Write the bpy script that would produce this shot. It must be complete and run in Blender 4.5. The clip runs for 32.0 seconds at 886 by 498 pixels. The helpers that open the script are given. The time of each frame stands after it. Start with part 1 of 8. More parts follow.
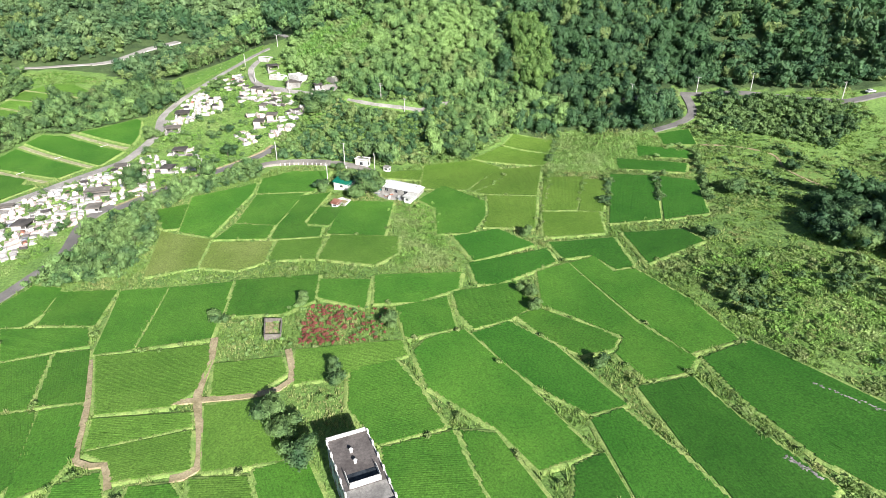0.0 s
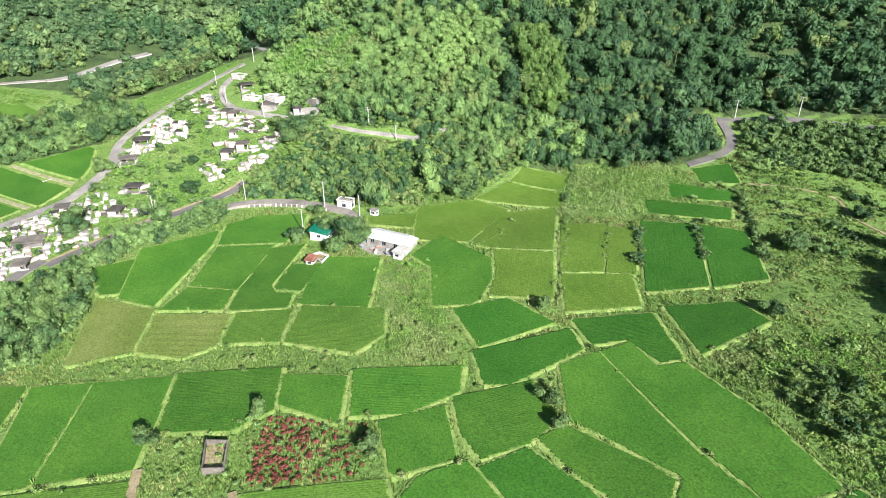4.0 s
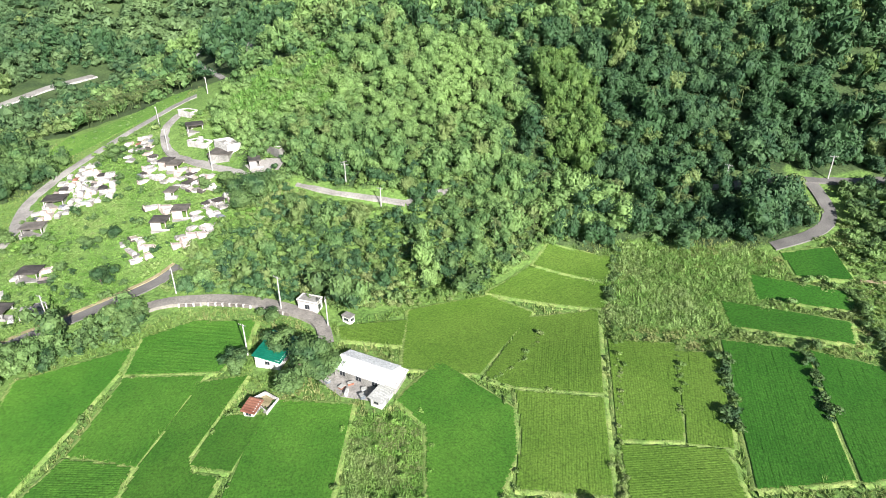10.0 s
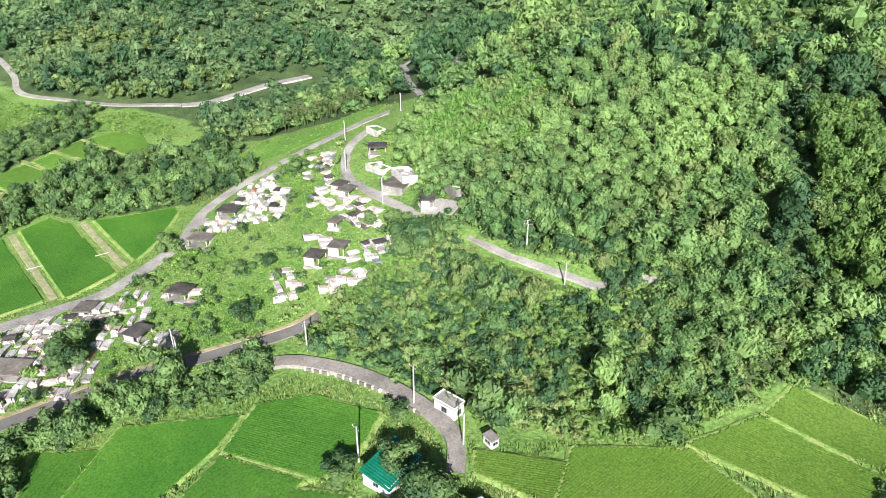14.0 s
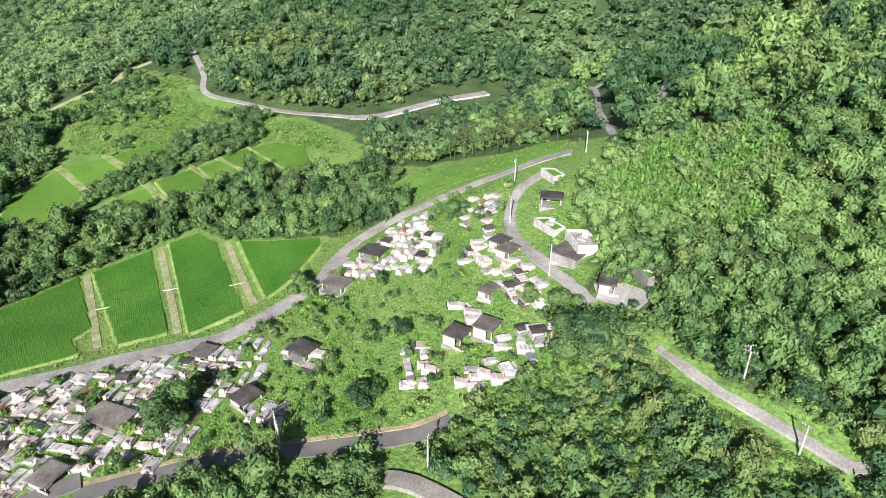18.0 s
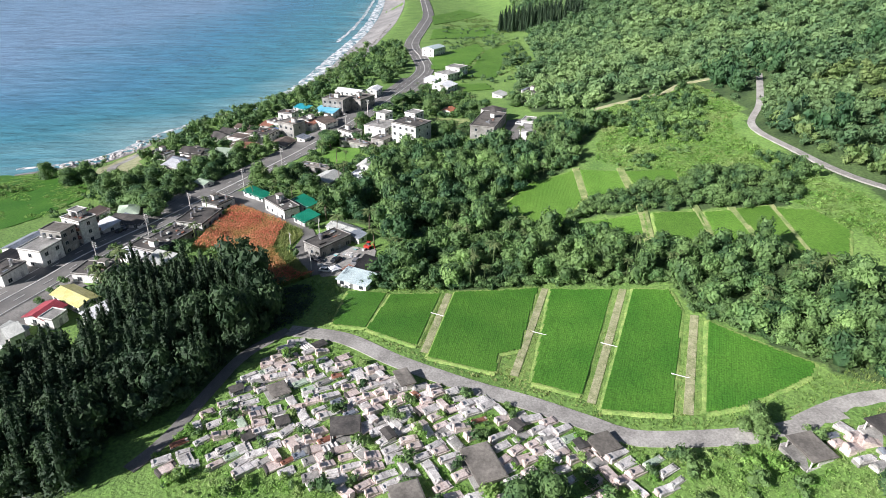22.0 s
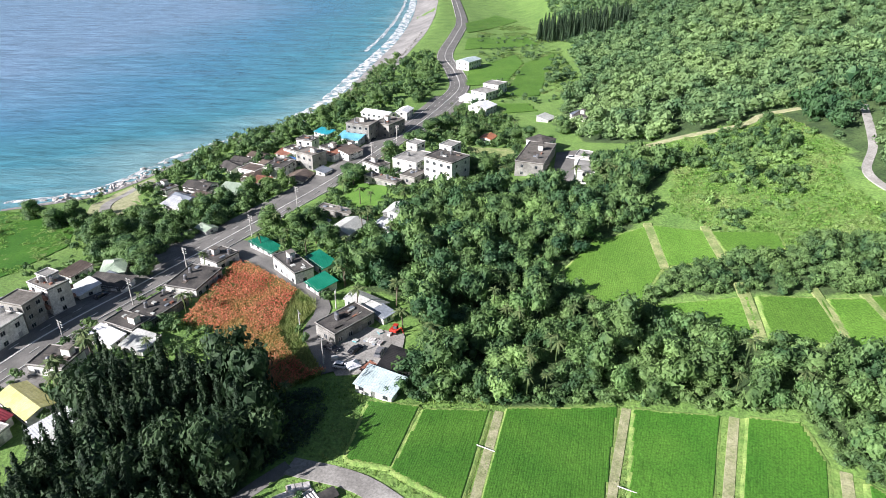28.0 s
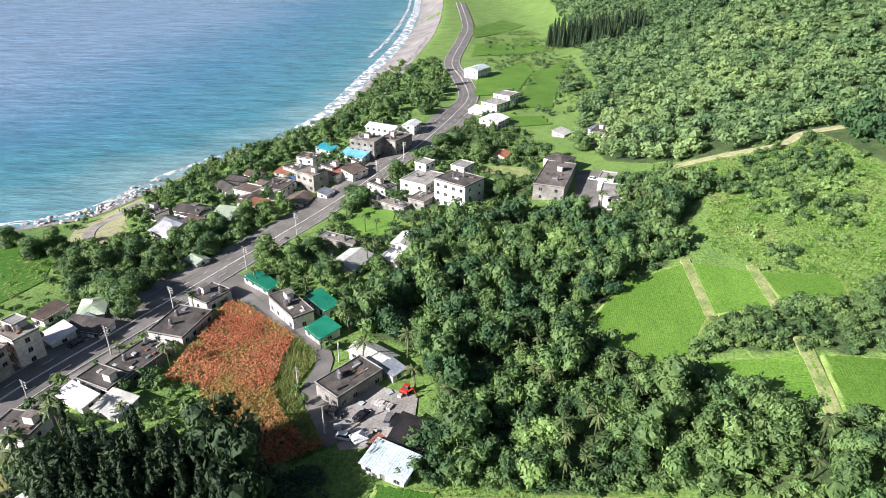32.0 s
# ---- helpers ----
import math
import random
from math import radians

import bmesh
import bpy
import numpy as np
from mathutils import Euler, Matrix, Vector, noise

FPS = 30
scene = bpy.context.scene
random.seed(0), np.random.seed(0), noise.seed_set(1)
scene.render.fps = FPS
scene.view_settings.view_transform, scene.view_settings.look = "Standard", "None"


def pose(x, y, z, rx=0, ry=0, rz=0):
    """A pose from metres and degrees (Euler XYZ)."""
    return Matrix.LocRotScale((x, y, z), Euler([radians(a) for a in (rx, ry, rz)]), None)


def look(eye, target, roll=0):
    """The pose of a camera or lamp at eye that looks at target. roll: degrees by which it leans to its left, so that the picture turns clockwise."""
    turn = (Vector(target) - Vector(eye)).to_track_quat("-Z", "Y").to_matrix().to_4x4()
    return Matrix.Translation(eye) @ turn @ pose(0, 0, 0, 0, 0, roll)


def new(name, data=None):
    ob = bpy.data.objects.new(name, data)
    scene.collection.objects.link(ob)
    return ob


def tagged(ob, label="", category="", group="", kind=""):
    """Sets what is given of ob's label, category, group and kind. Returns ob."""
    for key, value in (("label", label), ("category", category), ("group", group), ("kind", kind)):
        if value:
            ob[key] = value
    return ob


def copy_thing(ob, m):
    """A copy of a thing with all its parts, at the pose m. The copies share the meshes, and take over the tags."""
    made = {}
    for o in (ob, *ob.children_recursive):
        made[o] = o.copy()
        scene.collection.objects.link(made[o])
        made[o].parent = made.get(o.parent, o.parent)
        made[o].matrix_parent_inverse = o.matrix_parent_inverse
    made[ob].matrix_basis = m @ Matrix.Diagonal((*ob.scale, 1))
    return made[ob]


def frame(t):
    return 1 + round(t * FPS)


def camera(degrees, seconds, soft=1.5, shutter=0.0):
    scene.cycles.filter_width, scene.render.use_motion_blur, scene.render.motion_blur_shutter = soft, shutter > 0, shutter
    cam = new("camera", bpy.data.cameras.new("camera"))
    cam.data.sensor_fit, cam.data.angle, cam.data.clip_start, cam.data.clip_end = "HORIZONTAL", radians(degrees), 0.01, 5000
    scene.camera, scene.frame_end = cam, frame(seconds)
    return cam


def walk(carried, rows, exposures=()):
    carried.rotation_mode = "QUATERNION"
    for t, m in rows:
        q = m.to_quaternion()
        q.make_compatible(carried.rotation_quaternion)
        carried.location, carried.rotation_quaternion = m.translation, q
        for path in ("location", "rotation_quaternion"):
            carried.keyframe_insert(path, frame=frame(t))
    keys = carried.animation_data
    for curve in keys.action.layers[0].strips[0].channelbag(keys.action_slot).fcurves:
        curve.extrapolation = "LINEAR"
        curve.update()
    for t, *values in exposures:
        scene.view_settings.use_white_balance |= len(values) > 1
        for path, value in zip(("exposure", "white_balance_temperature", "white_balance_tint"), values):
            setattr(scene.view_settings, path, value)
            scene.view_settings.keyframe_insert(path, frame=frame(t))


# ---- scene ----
cam = camera(70.5, 32.0, soft=0.6)
METRES, EYE, TILT, LEAN, TURN = 300.0, 100.0, -27.2, 0.0, 0.0
ROWS = [
    (0.0, 0.0, 0.0, 0.0, 0.0, 0.0, -0.0),
    (0.5, 0.0005, 0.0164, 0.0083, -0.0, 0.0, 0.01),
    (1.0, 0.0007, 0.0328, 0.0166, -0.04, -0.02, 0.02),
    (1.5, 0.0012, 0.0493, 0.0249, -0.05, -0.0, 0.04),
    (2.0, 0.0014, 0.0656, 0.0333, -0.05, -0.02, 0.05),
    (2.5, 0.0015, 0.0817, 0.0415, -0.07, -0.02, 0.06),
    (3.0, 0.0017, 0.0976, 0.0496, -0.07, -0.02, 0.08),
    (3.5, 0.0017, 0.1134, 0.0577, -0.08, -0.03, 0.08),
    (5.5, 0.0015, 0.1773, 0.0901, -0.12, -0.02, 0.1),
    (6.0, 0.0013, 0.1934, 0.0981, -0.13, -0.01, 0.1),
    (6.5, 0.001, 0.2094, 0.1064, -0.15, -0.02, 0.12),
    (7.0, 0.0009, 0.2255, 0.1144, -0.15, 0.0, 0.12),
    (7.5, 0.0011, 0.2414, 0.1226, -0.14, -0.0, 0.11),
    (8.0, 0.0008, 0.2577, 0.1307, -0.17, 0.0, 0.1),
    (8.5, 0.0008, 0.2739, 0.139, -0.19, -0.01, 0.09),
    (9.0, 0.0012, 0.2905, 0.1474, -0.17, -0.0, 0.11),
    (9.5, 0.0014, 0.3068, 0.1559, -0.17, -0.02, 0.11),
    (10.0, 0.0013, 0.3233, 0.1641, -0.19, -0.01, 0.11),
    (10.5, 0.0016, 0.3394, 0.1724, -0.18, -0.01, 0.11),
    (11.0, 0.0021, 0.3553, 0.181, -0.19, -0.04, 0.11),
    (11.5, 0.0022, 0.3715, 0.189, -0.21, -0.02, 0.11),
    (12.0, 0.0019, 0.3876, 0.1974, 0.98, -0.01, -0.56),
    (12.5, 0.0015, 0.4037, 0.2055, 3.47, -0.03, -1.87),
    (13.0, 0.001, 0.4201, 0.2133, 8.07, -0.2, -4.31),
    (13.5, -0.0004, 0.4363, 0.221, 12.94, -0.61, -6.82),
    (14.0, -0.0029, 0.4518, 0.229, 17.91, -1.27, -9.33),
    (14.5, -0.0063, 0.4667, 0.2365, 23.02, -2.14, -11.76),
    (15.0, -0.0117, 0.4809, 0.2438, 28.05, -3.23, -14.05),
    (15.5, -0.0177, 0.4949, 0.2509, 31.0, -3.94, -15.28),
    (17.5, -0.0536, 0.5429, 0.2774, 33.1, -4.58, -16.11),
    (18.0, -0.0638, 0.5541, 0.2834, 33.26, -4.62, -16.16),
    (18.5, -0.0745, 0.5645, 0.2893, 33.55, -4.7, -16.27),
    (19.0, -0.0854, 0.5752, 0.295, 37.38, -5.8, -17.78),
    (19.5, -0.0966, 0.5854, 0.3003, 44.2, -7.96, -20.26),
    (20.0, -0.1079, 0.5951, 0.3056, 53.4, -11.3, -23.07),
    (20.5, -0.1202, 0.604, 0.3098, 63.24, -15.24, -25.43),
    (21.0, -0.1327, 0.6108, 0.3134, 73.03, -19.5, -27.05),
    (21.5, -0.1449, 0.6167, 0.316, 81.25, -23.18, -27.81),
    (22.0, -0.1584, 0.6206, 0.318, 84.13, -24.5, -27.98),
    (22.5, -0.1718, 0.6228, 0.3193, 85.17, -24.97, -28.0),
    (23.0, -0.1854, 0.6237, 0.3201, 85.72, -25.22, -28.03),
    (23.5, -0.1992, 0.6239, 0.3204, 86.06, -25.39, -28.05),
    (24.0, -0.213, 0.6236, 0.3205, 86.35, -25.51, -28.06),
    (24.5, -0.2269, 0.6228, 0.3205, 86.54, -25.61, -28.08),
    (25.0, -0.2407, 0.6219, 0.3203, 86.67, -25.67, -28.08),
    (25.5, -0.2544, 0.6208, 0.32, 86.76, -25.71, -28.07),
    (27.5, -0.3049, 0.6162, 0.3189, 86.93, -25.75, -27.91),
    (28.0, -0.3168, 0.6151, 0.3185, 87.0, -25.77, -27.9),
    (28.5, -0.3285, 0.6139, 0.3181, 87.04, -25.77, -27.91),
    (29.0, -0.3399, 0.6127, 0.3177, 87.06, -25.77, -27.89),
    (29.5, -0.3508, 0.6115, 0.3172, 87.09, -25.77, -27.89),
    (30.0, -0.3612, 0.6103, 0.3167, 87.12, -25.76, -27.9),
    (30.5, -0.3712, 0.6092, 0.3162, 87.15, -25.75, -27.9),
    (31.0, -0.3801, 0.6082, 0.3159, 87.18, -25.75, -27.89),
    (31.5, -0.3881, 0.6073, 0.3158, 87.21, -25.76, -27.89),
    (32.0, -0.3952, 0.6066, 0.3158, 87.24, -25.76, -27.87),
]
walk(cam, [(t, pose(0, 0, EYE, TILT, LEAN, TURN) @ pose(METRES * x, METRES * y, METRES * z, 90 + pitch, roll, yaw)) for t, x, y, z, yaw, pitch, roll in ROWS],
     exposures=((0, 1.03, 6300, 13.5), (11, 1.0, 6300, 13.5), (15, 0.89, 6260, 14), (20, 0.70, 6180, 15.5), (26, 0.89, 6060, 15.5), (32, 0.97, 6360, 18.5)))

# ---- daylight ----
SUN_UP, SUN_FROM = radians(27), math.atan2(-0.90, 0.44)
sky_world = bpy.data.worlds.new("daylight")
scene.world = sky_world
sky_world.use_nodes = True
wn = sky_world.node_tree.nodes
sky = wn.new("ShaderNodeTexSky")
sky.sky_type, sky.sun_disc = "NISHITA", False
sky.sun_elevation, sky.sun_rotation = SUN_UP, math.pi / 2 - SUN_FROM
sky.air_density, sky.dust_density = 1.0, 1.2
sky_world.node_tree.links.new(sky.outputs[0], wn["Background"].inputs[0])
wn["Background"].inputs[1].default_value = 0.038
sun_lamp = bpy.data.lights.new("sun", "SUN")
sun_lamp.energy, sun_lamp.angle, sun_lamp.color = 5.0, radians(0.6), (1.0, 0.955, 0.89)
sun = new("sun", sun_lamp)
sun_way = Vector((math.cos(SUN_FROM) * math.cos(SUN_UP), math.sin(SUN_FROM) * math.cos(SUN_UP), math.sin(SUN_UP)))
sun.matrix_world = look(sun_way * 400, (0, 0, 0))

# ---- materials ----
def _nodes(name):
    m = bpy.data.materials.new(name)
    m.use_nodes = True
    nt = m.node_tree
    return m, nt, nt.nodes["Principled BSDF"], nt.nodes["Material Output"]


def _noise(nt, scale, detail=3.0, coord="Position", rough=0.6):
    """A noise texture in metres of the world, or of the object."""
    if coord == "Position":
        src = nt.nodes.new("ShaderNodeNewGeometry").outputs["Position"]
    else:
        src = nt.nodes.new("ShaderNodeTexCoord").outputs["Object"]
    n = nt.nodes.new("ShaderNodeTexNoise")
    n.inputs["Scale"].default_value, n.inputs["Detail"].default_value, n.inputs["Roughness"].default_value = scale, detail, rough
    nt.links.new(src, n.inputs["Vector"])
    return n.outputs["Fac"]


def _ramp(nt, fac, stops):
    r = nt.nodes.new("ShaderNodeValToRGB")
    while len(r.color_ramp.elements) < len(stops):
        r.color_ramp.elements.new(0.5)
    for e, (p, c) in zip(r.color_ramp.elements, stops):
        e.position, e.color = p, (*c, 1)
    nt.links.new(fac, r.inputs[0])
    return r.outputs[0]


def _mix(nt, a, b, fac, mode="MIX"):
    m = nt.nodes.new("ShaderNodeMix")
    m.data_type, m.blend_type = "RGBA", mode
    for sock, v in ((m.inputs[0], fac), (m.inputs[6], a), (m.inputs[7], b)):
        if isinstance(v, bpy.types.NodeSocket):
            nt.links.new(v, sock)
        elif isinstance(v, tuple):
            sock.default_value = (*v, 1)
        else:
            sock.default_value = v
    return m.outputs[2]


def _grey(nt, fac, lo, hi, start=0.3, stop=0.7):
    r = nt.nodes.new("ShaderNodeMapRange")
    r.inputs[1].default_value, r.inputs[2].default_value = start, stop
    r.inputs[3].default_value, r.inputs[4].default_value = lo, hi
    nt.links.new(fac, r.inputs[0])
    return r.outputs[0]


def _bump(nt, bsdf, height, strength, distance):
    b = nt.nodes.new("ShaderNodeBump")
    b.inputs["Strength"].default_value, b.inputs["Distance"].default_value = strength, distance
    nt.links.new(height, b.inputs["Height"])
    nt.links.new(b.outputs[0], bsdf.inputs["Normal"])


def surface(name, dark, light, coarse=0.15, fine=3.0, rough=0.8, bump=0.4, depth=0.05, metal=0.0, spread=(0.35, 0.65), vary=0.0, coord="Position", grain=0.28):
    """Plain matter with variation at two scales: stains in the large and grain in the small."""
    m, nt, bsdf, _ = _nodes(name)
    big, small = _noise(nt, coarse, 4, coord), _noise(nt, fine, 4, coord)
    col = _ramp(nt, big, ((spread[0], dark), (spread[1], light)))
    col = _mix(nt, col, _grey(nt, small, 1 - grain, 1 + grain), 1.0, "MULTIPLY")
    if vary:
        info = nt.nodes.new("ShaderNodeObjectInfo")
        col = _mix(nt, col, _grey(nt, info.outputs["Random"], 1 - vary, 1 + vary, 0, 1), 1.0, "MULTIPLY")
    nt.links.new(col, bsdf.inputs["Base Color"])
    bsdf.inputs["Roughness"].default_value, bsdf.inputs["Metallic"].default_value = rough, metal
    _bump(nt, bsdf, small, bump, depth)
    return m


def foliage(name, dark, light, tree=0.16, through_light=0.25, spread=(0.35, 0.65), third=None, patch=0.02, leaf=2.6):
    """Leaves: tone by stand, by tree, by spray and by single leaf, with some light through them."""
    m, nt, bsdf, out = _nodes(name)
    dark, light, third = [c and (c[0], c[1], c[2] * 1.2) for c in (dark, light, third)]
    col = _ramp(nt, _noise(nt, tree, 2), ((spread[0], dark), (spread[1], light)))
    if third:
        col = _mix(nt, col, third, _ramp(nt, _noise(nt, patch, 3), ((0.47, (0, 0, 0)), (0.64, (1, 1, 1)))))
    geo = nt.nodes.new("ShaderNodeNewGeometry")
    col = _mix(nt, col, _grey(nt, geo.outputs["Random Per Island"], 0.8, 1.2, 0, 1), 1.0, "MULTIPLY")
    single = _noise(nt, leaf, 4, rough=0.7)
    col = _mix(nt, col, _grey(nt, single, 0.64, 1.36), 1.0, "MULTIPLY")
    nt.links.new(col, bsdf.inputs["Base Color"])
    bsdf.inputs["Roughness"].default_value = 0.55
    bsdf.inputs["Specular IOR Level"].default_value = 0.3
    _bump(nt, bsdf, single, 0.55, 0.4)
    if through_light:
        tr, mx = nt.nodes.new("ShaderNodeBsdfTranslucent"), nt.nodes.new("ShaderNodeMixShader")
        nt.links.new(col, tr.inputs[0])
        mx.inputs[0].default_value = through_light
        nt.links.new(bsdf.outputs[0], mx.inputs[1])
        nt.links.new(tr.outputs[0], mx.inputs[2])
        nt.links.new(mx.outputs[0], out.inputs[0])
    return m


def sea_matter():
    """Sea: tone by distance from the shore with sky reflection painted in far out, long swell and short ripples."""
    m, nt, bsdf, _ = _nodes("sea_water")
    pos = nt.nodes.new("ShaderNodeNewGeometry").outputs["Position"]

    def waves(turn, squeeze, scale, detail):
        stretch = nt.nodes.new("ShaderNodeMapping")
        stretch.inputs["Rotation"].default_value, stretch.inputs["Scale"].default_value = (0, 0, radians(turn)), (1, squeeze, 1)
        nt.links.new(pos, stretch.inputs[0])
        tex = nt.nodes.new("ShaderNodeTexNoise")
        tex.inputs["Scale"].default_value, tex.inputs["Detail"].default_value, tex.inputs["Roughness"].default_value = scale, detail, 0.68
        nt.links.new(stretch.outputs[0], tex.inputs[0])
        return tex.outputs["Fac"]
    att = nt.nodes.new("ShaderNodeAttribute")
    att.attribute_name = "offshore"
    wob = nt.nodes.new("ShaderNodeMath")
    wob.operation = "MULTIPLY_ADD"
    nt.links.new(waves(-20, 0.25, 0.01, 6), wob.inputs[0])
    wob.inputs[1].default_value = 0.5
    nt.links.new(att.outputs["Fac"], wob.inputs[2])
    # the pale far end paints the sky's reflection into the base colour
    col = _ramp(nt, wob.outputs[0], ((0.2, (0.24, 0.40, 0.42)), (0.34, (0.075, 0.27, 0.35)), (0.6, (0.08, 0.25, 0.39)), (0.95, (0.20, 0.33, 0.49))))
    # light and dark of the ripples, multiplied into the colour
    col = _mix(nt, col, _grey(nt, waves(-32, 0.3, 0.12, 5), 0.72, 1.3), 1.0, "MULTIPLY")
    nt.links.new(col, bsdf.inputs["Base Color"])
    bsdf.inputs["Roughness"].default_value = 0.22
    bsdf.inputs["IOR"].default_value = 1.33
    _bump(nt, bsdf, waves(-30, 0.35, 0.11, 9), 0.9, 2.6)
    return m


def foam_matter():
    """Surf: white froth that breaks up into lace."""
    m, nt, bsdf, _ = _nodes("surf_foam")
    lace = _noise(nt, 0.16, 8, rough=0.72)
    nt.links.new(_ramp(nt, _noise(nt, 0.5, 4), ((0.3, (0.66, 0.70, 0.72)), (0.7, (0.9, 0.92, 0.93)))), bsdf.inputs["Base Color"])
    nt.links.new(_grey(nt, lace, 0.0, 0.95, 0.40, 0.56), bsdf.inputs["Alpha"])
    bsdf.inputs["Roughness"].default_value = 0.8
    return m


def rice(name, dark, light, seedling=(0.6, 1.4)):
    """Standing rice: broad patches, single plants, leaf light."""
    m, nt, bsdf, out = _nodes(name)
    col = _ramp(nt, _noise(nt, 0.06, 3), ((0.35, dark), (0.65, light)))
    col = _mix(nt, col, _grey(nt, _noise(nt, 2.2, 4), *seedling), 1.0, "MULTIPLY")
    info = nt.nodes.new("ShaderNodeObjectInfo")
    col = _mix(nt, col, _grey(nt, info.outputs["Random"], 0.88, 1.13, 0, 1), 1.0, "MULTIPLY")
    nt.links.new(col, bsdf.inputs["Base Color"])
    bsdf.inputs["Roughness"].default_value = 0.6
    _bump(nt, bsdf, _noise(nt, 4.0, 4), 0.6, 0.15)
    tr, mx = nt.nodes.new("ShaderNodeBsdfTranslucent"), nt.nodes.new("ShaderNodeMixShader")
    nt.links.new(col, tr.inputs[0])
    mx.inputs[0].default_value = 0.25
    nt.links.new(bsdf.outputs[0], mx.inputs[1])
    nt.links.new(tr.outputs[0], mx.inputs[2])
    nt.links.new(mx.outputs[0], out.inputs[0])
    return m


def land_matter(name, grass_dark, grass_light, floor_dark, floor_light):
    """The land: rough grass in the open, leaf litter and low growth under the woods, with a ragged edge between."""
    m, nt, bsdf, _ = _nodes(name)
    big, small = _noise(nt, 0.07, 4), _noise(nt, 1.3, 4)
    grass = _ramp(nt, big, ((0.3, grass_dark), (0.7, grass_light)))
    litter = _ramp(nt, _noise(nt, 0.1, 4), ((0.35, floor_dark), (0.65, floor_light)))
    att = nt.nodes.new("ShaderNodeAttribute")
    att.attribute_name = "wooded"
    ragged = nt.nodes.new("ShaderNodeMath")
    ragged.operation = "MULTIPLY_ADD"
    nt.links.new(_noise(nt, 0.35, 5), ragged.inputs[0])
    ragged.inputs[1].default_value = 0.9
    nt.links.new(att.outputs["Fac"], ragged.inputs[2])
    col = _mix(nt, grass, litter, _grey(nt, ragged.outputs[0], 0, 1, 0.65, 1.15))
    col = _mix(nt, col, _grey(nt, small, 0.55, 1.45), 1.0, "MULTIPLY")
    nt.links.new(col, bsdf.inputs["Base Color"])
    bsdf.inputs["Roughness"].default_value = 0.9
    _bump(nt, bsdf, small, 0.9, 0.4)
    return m


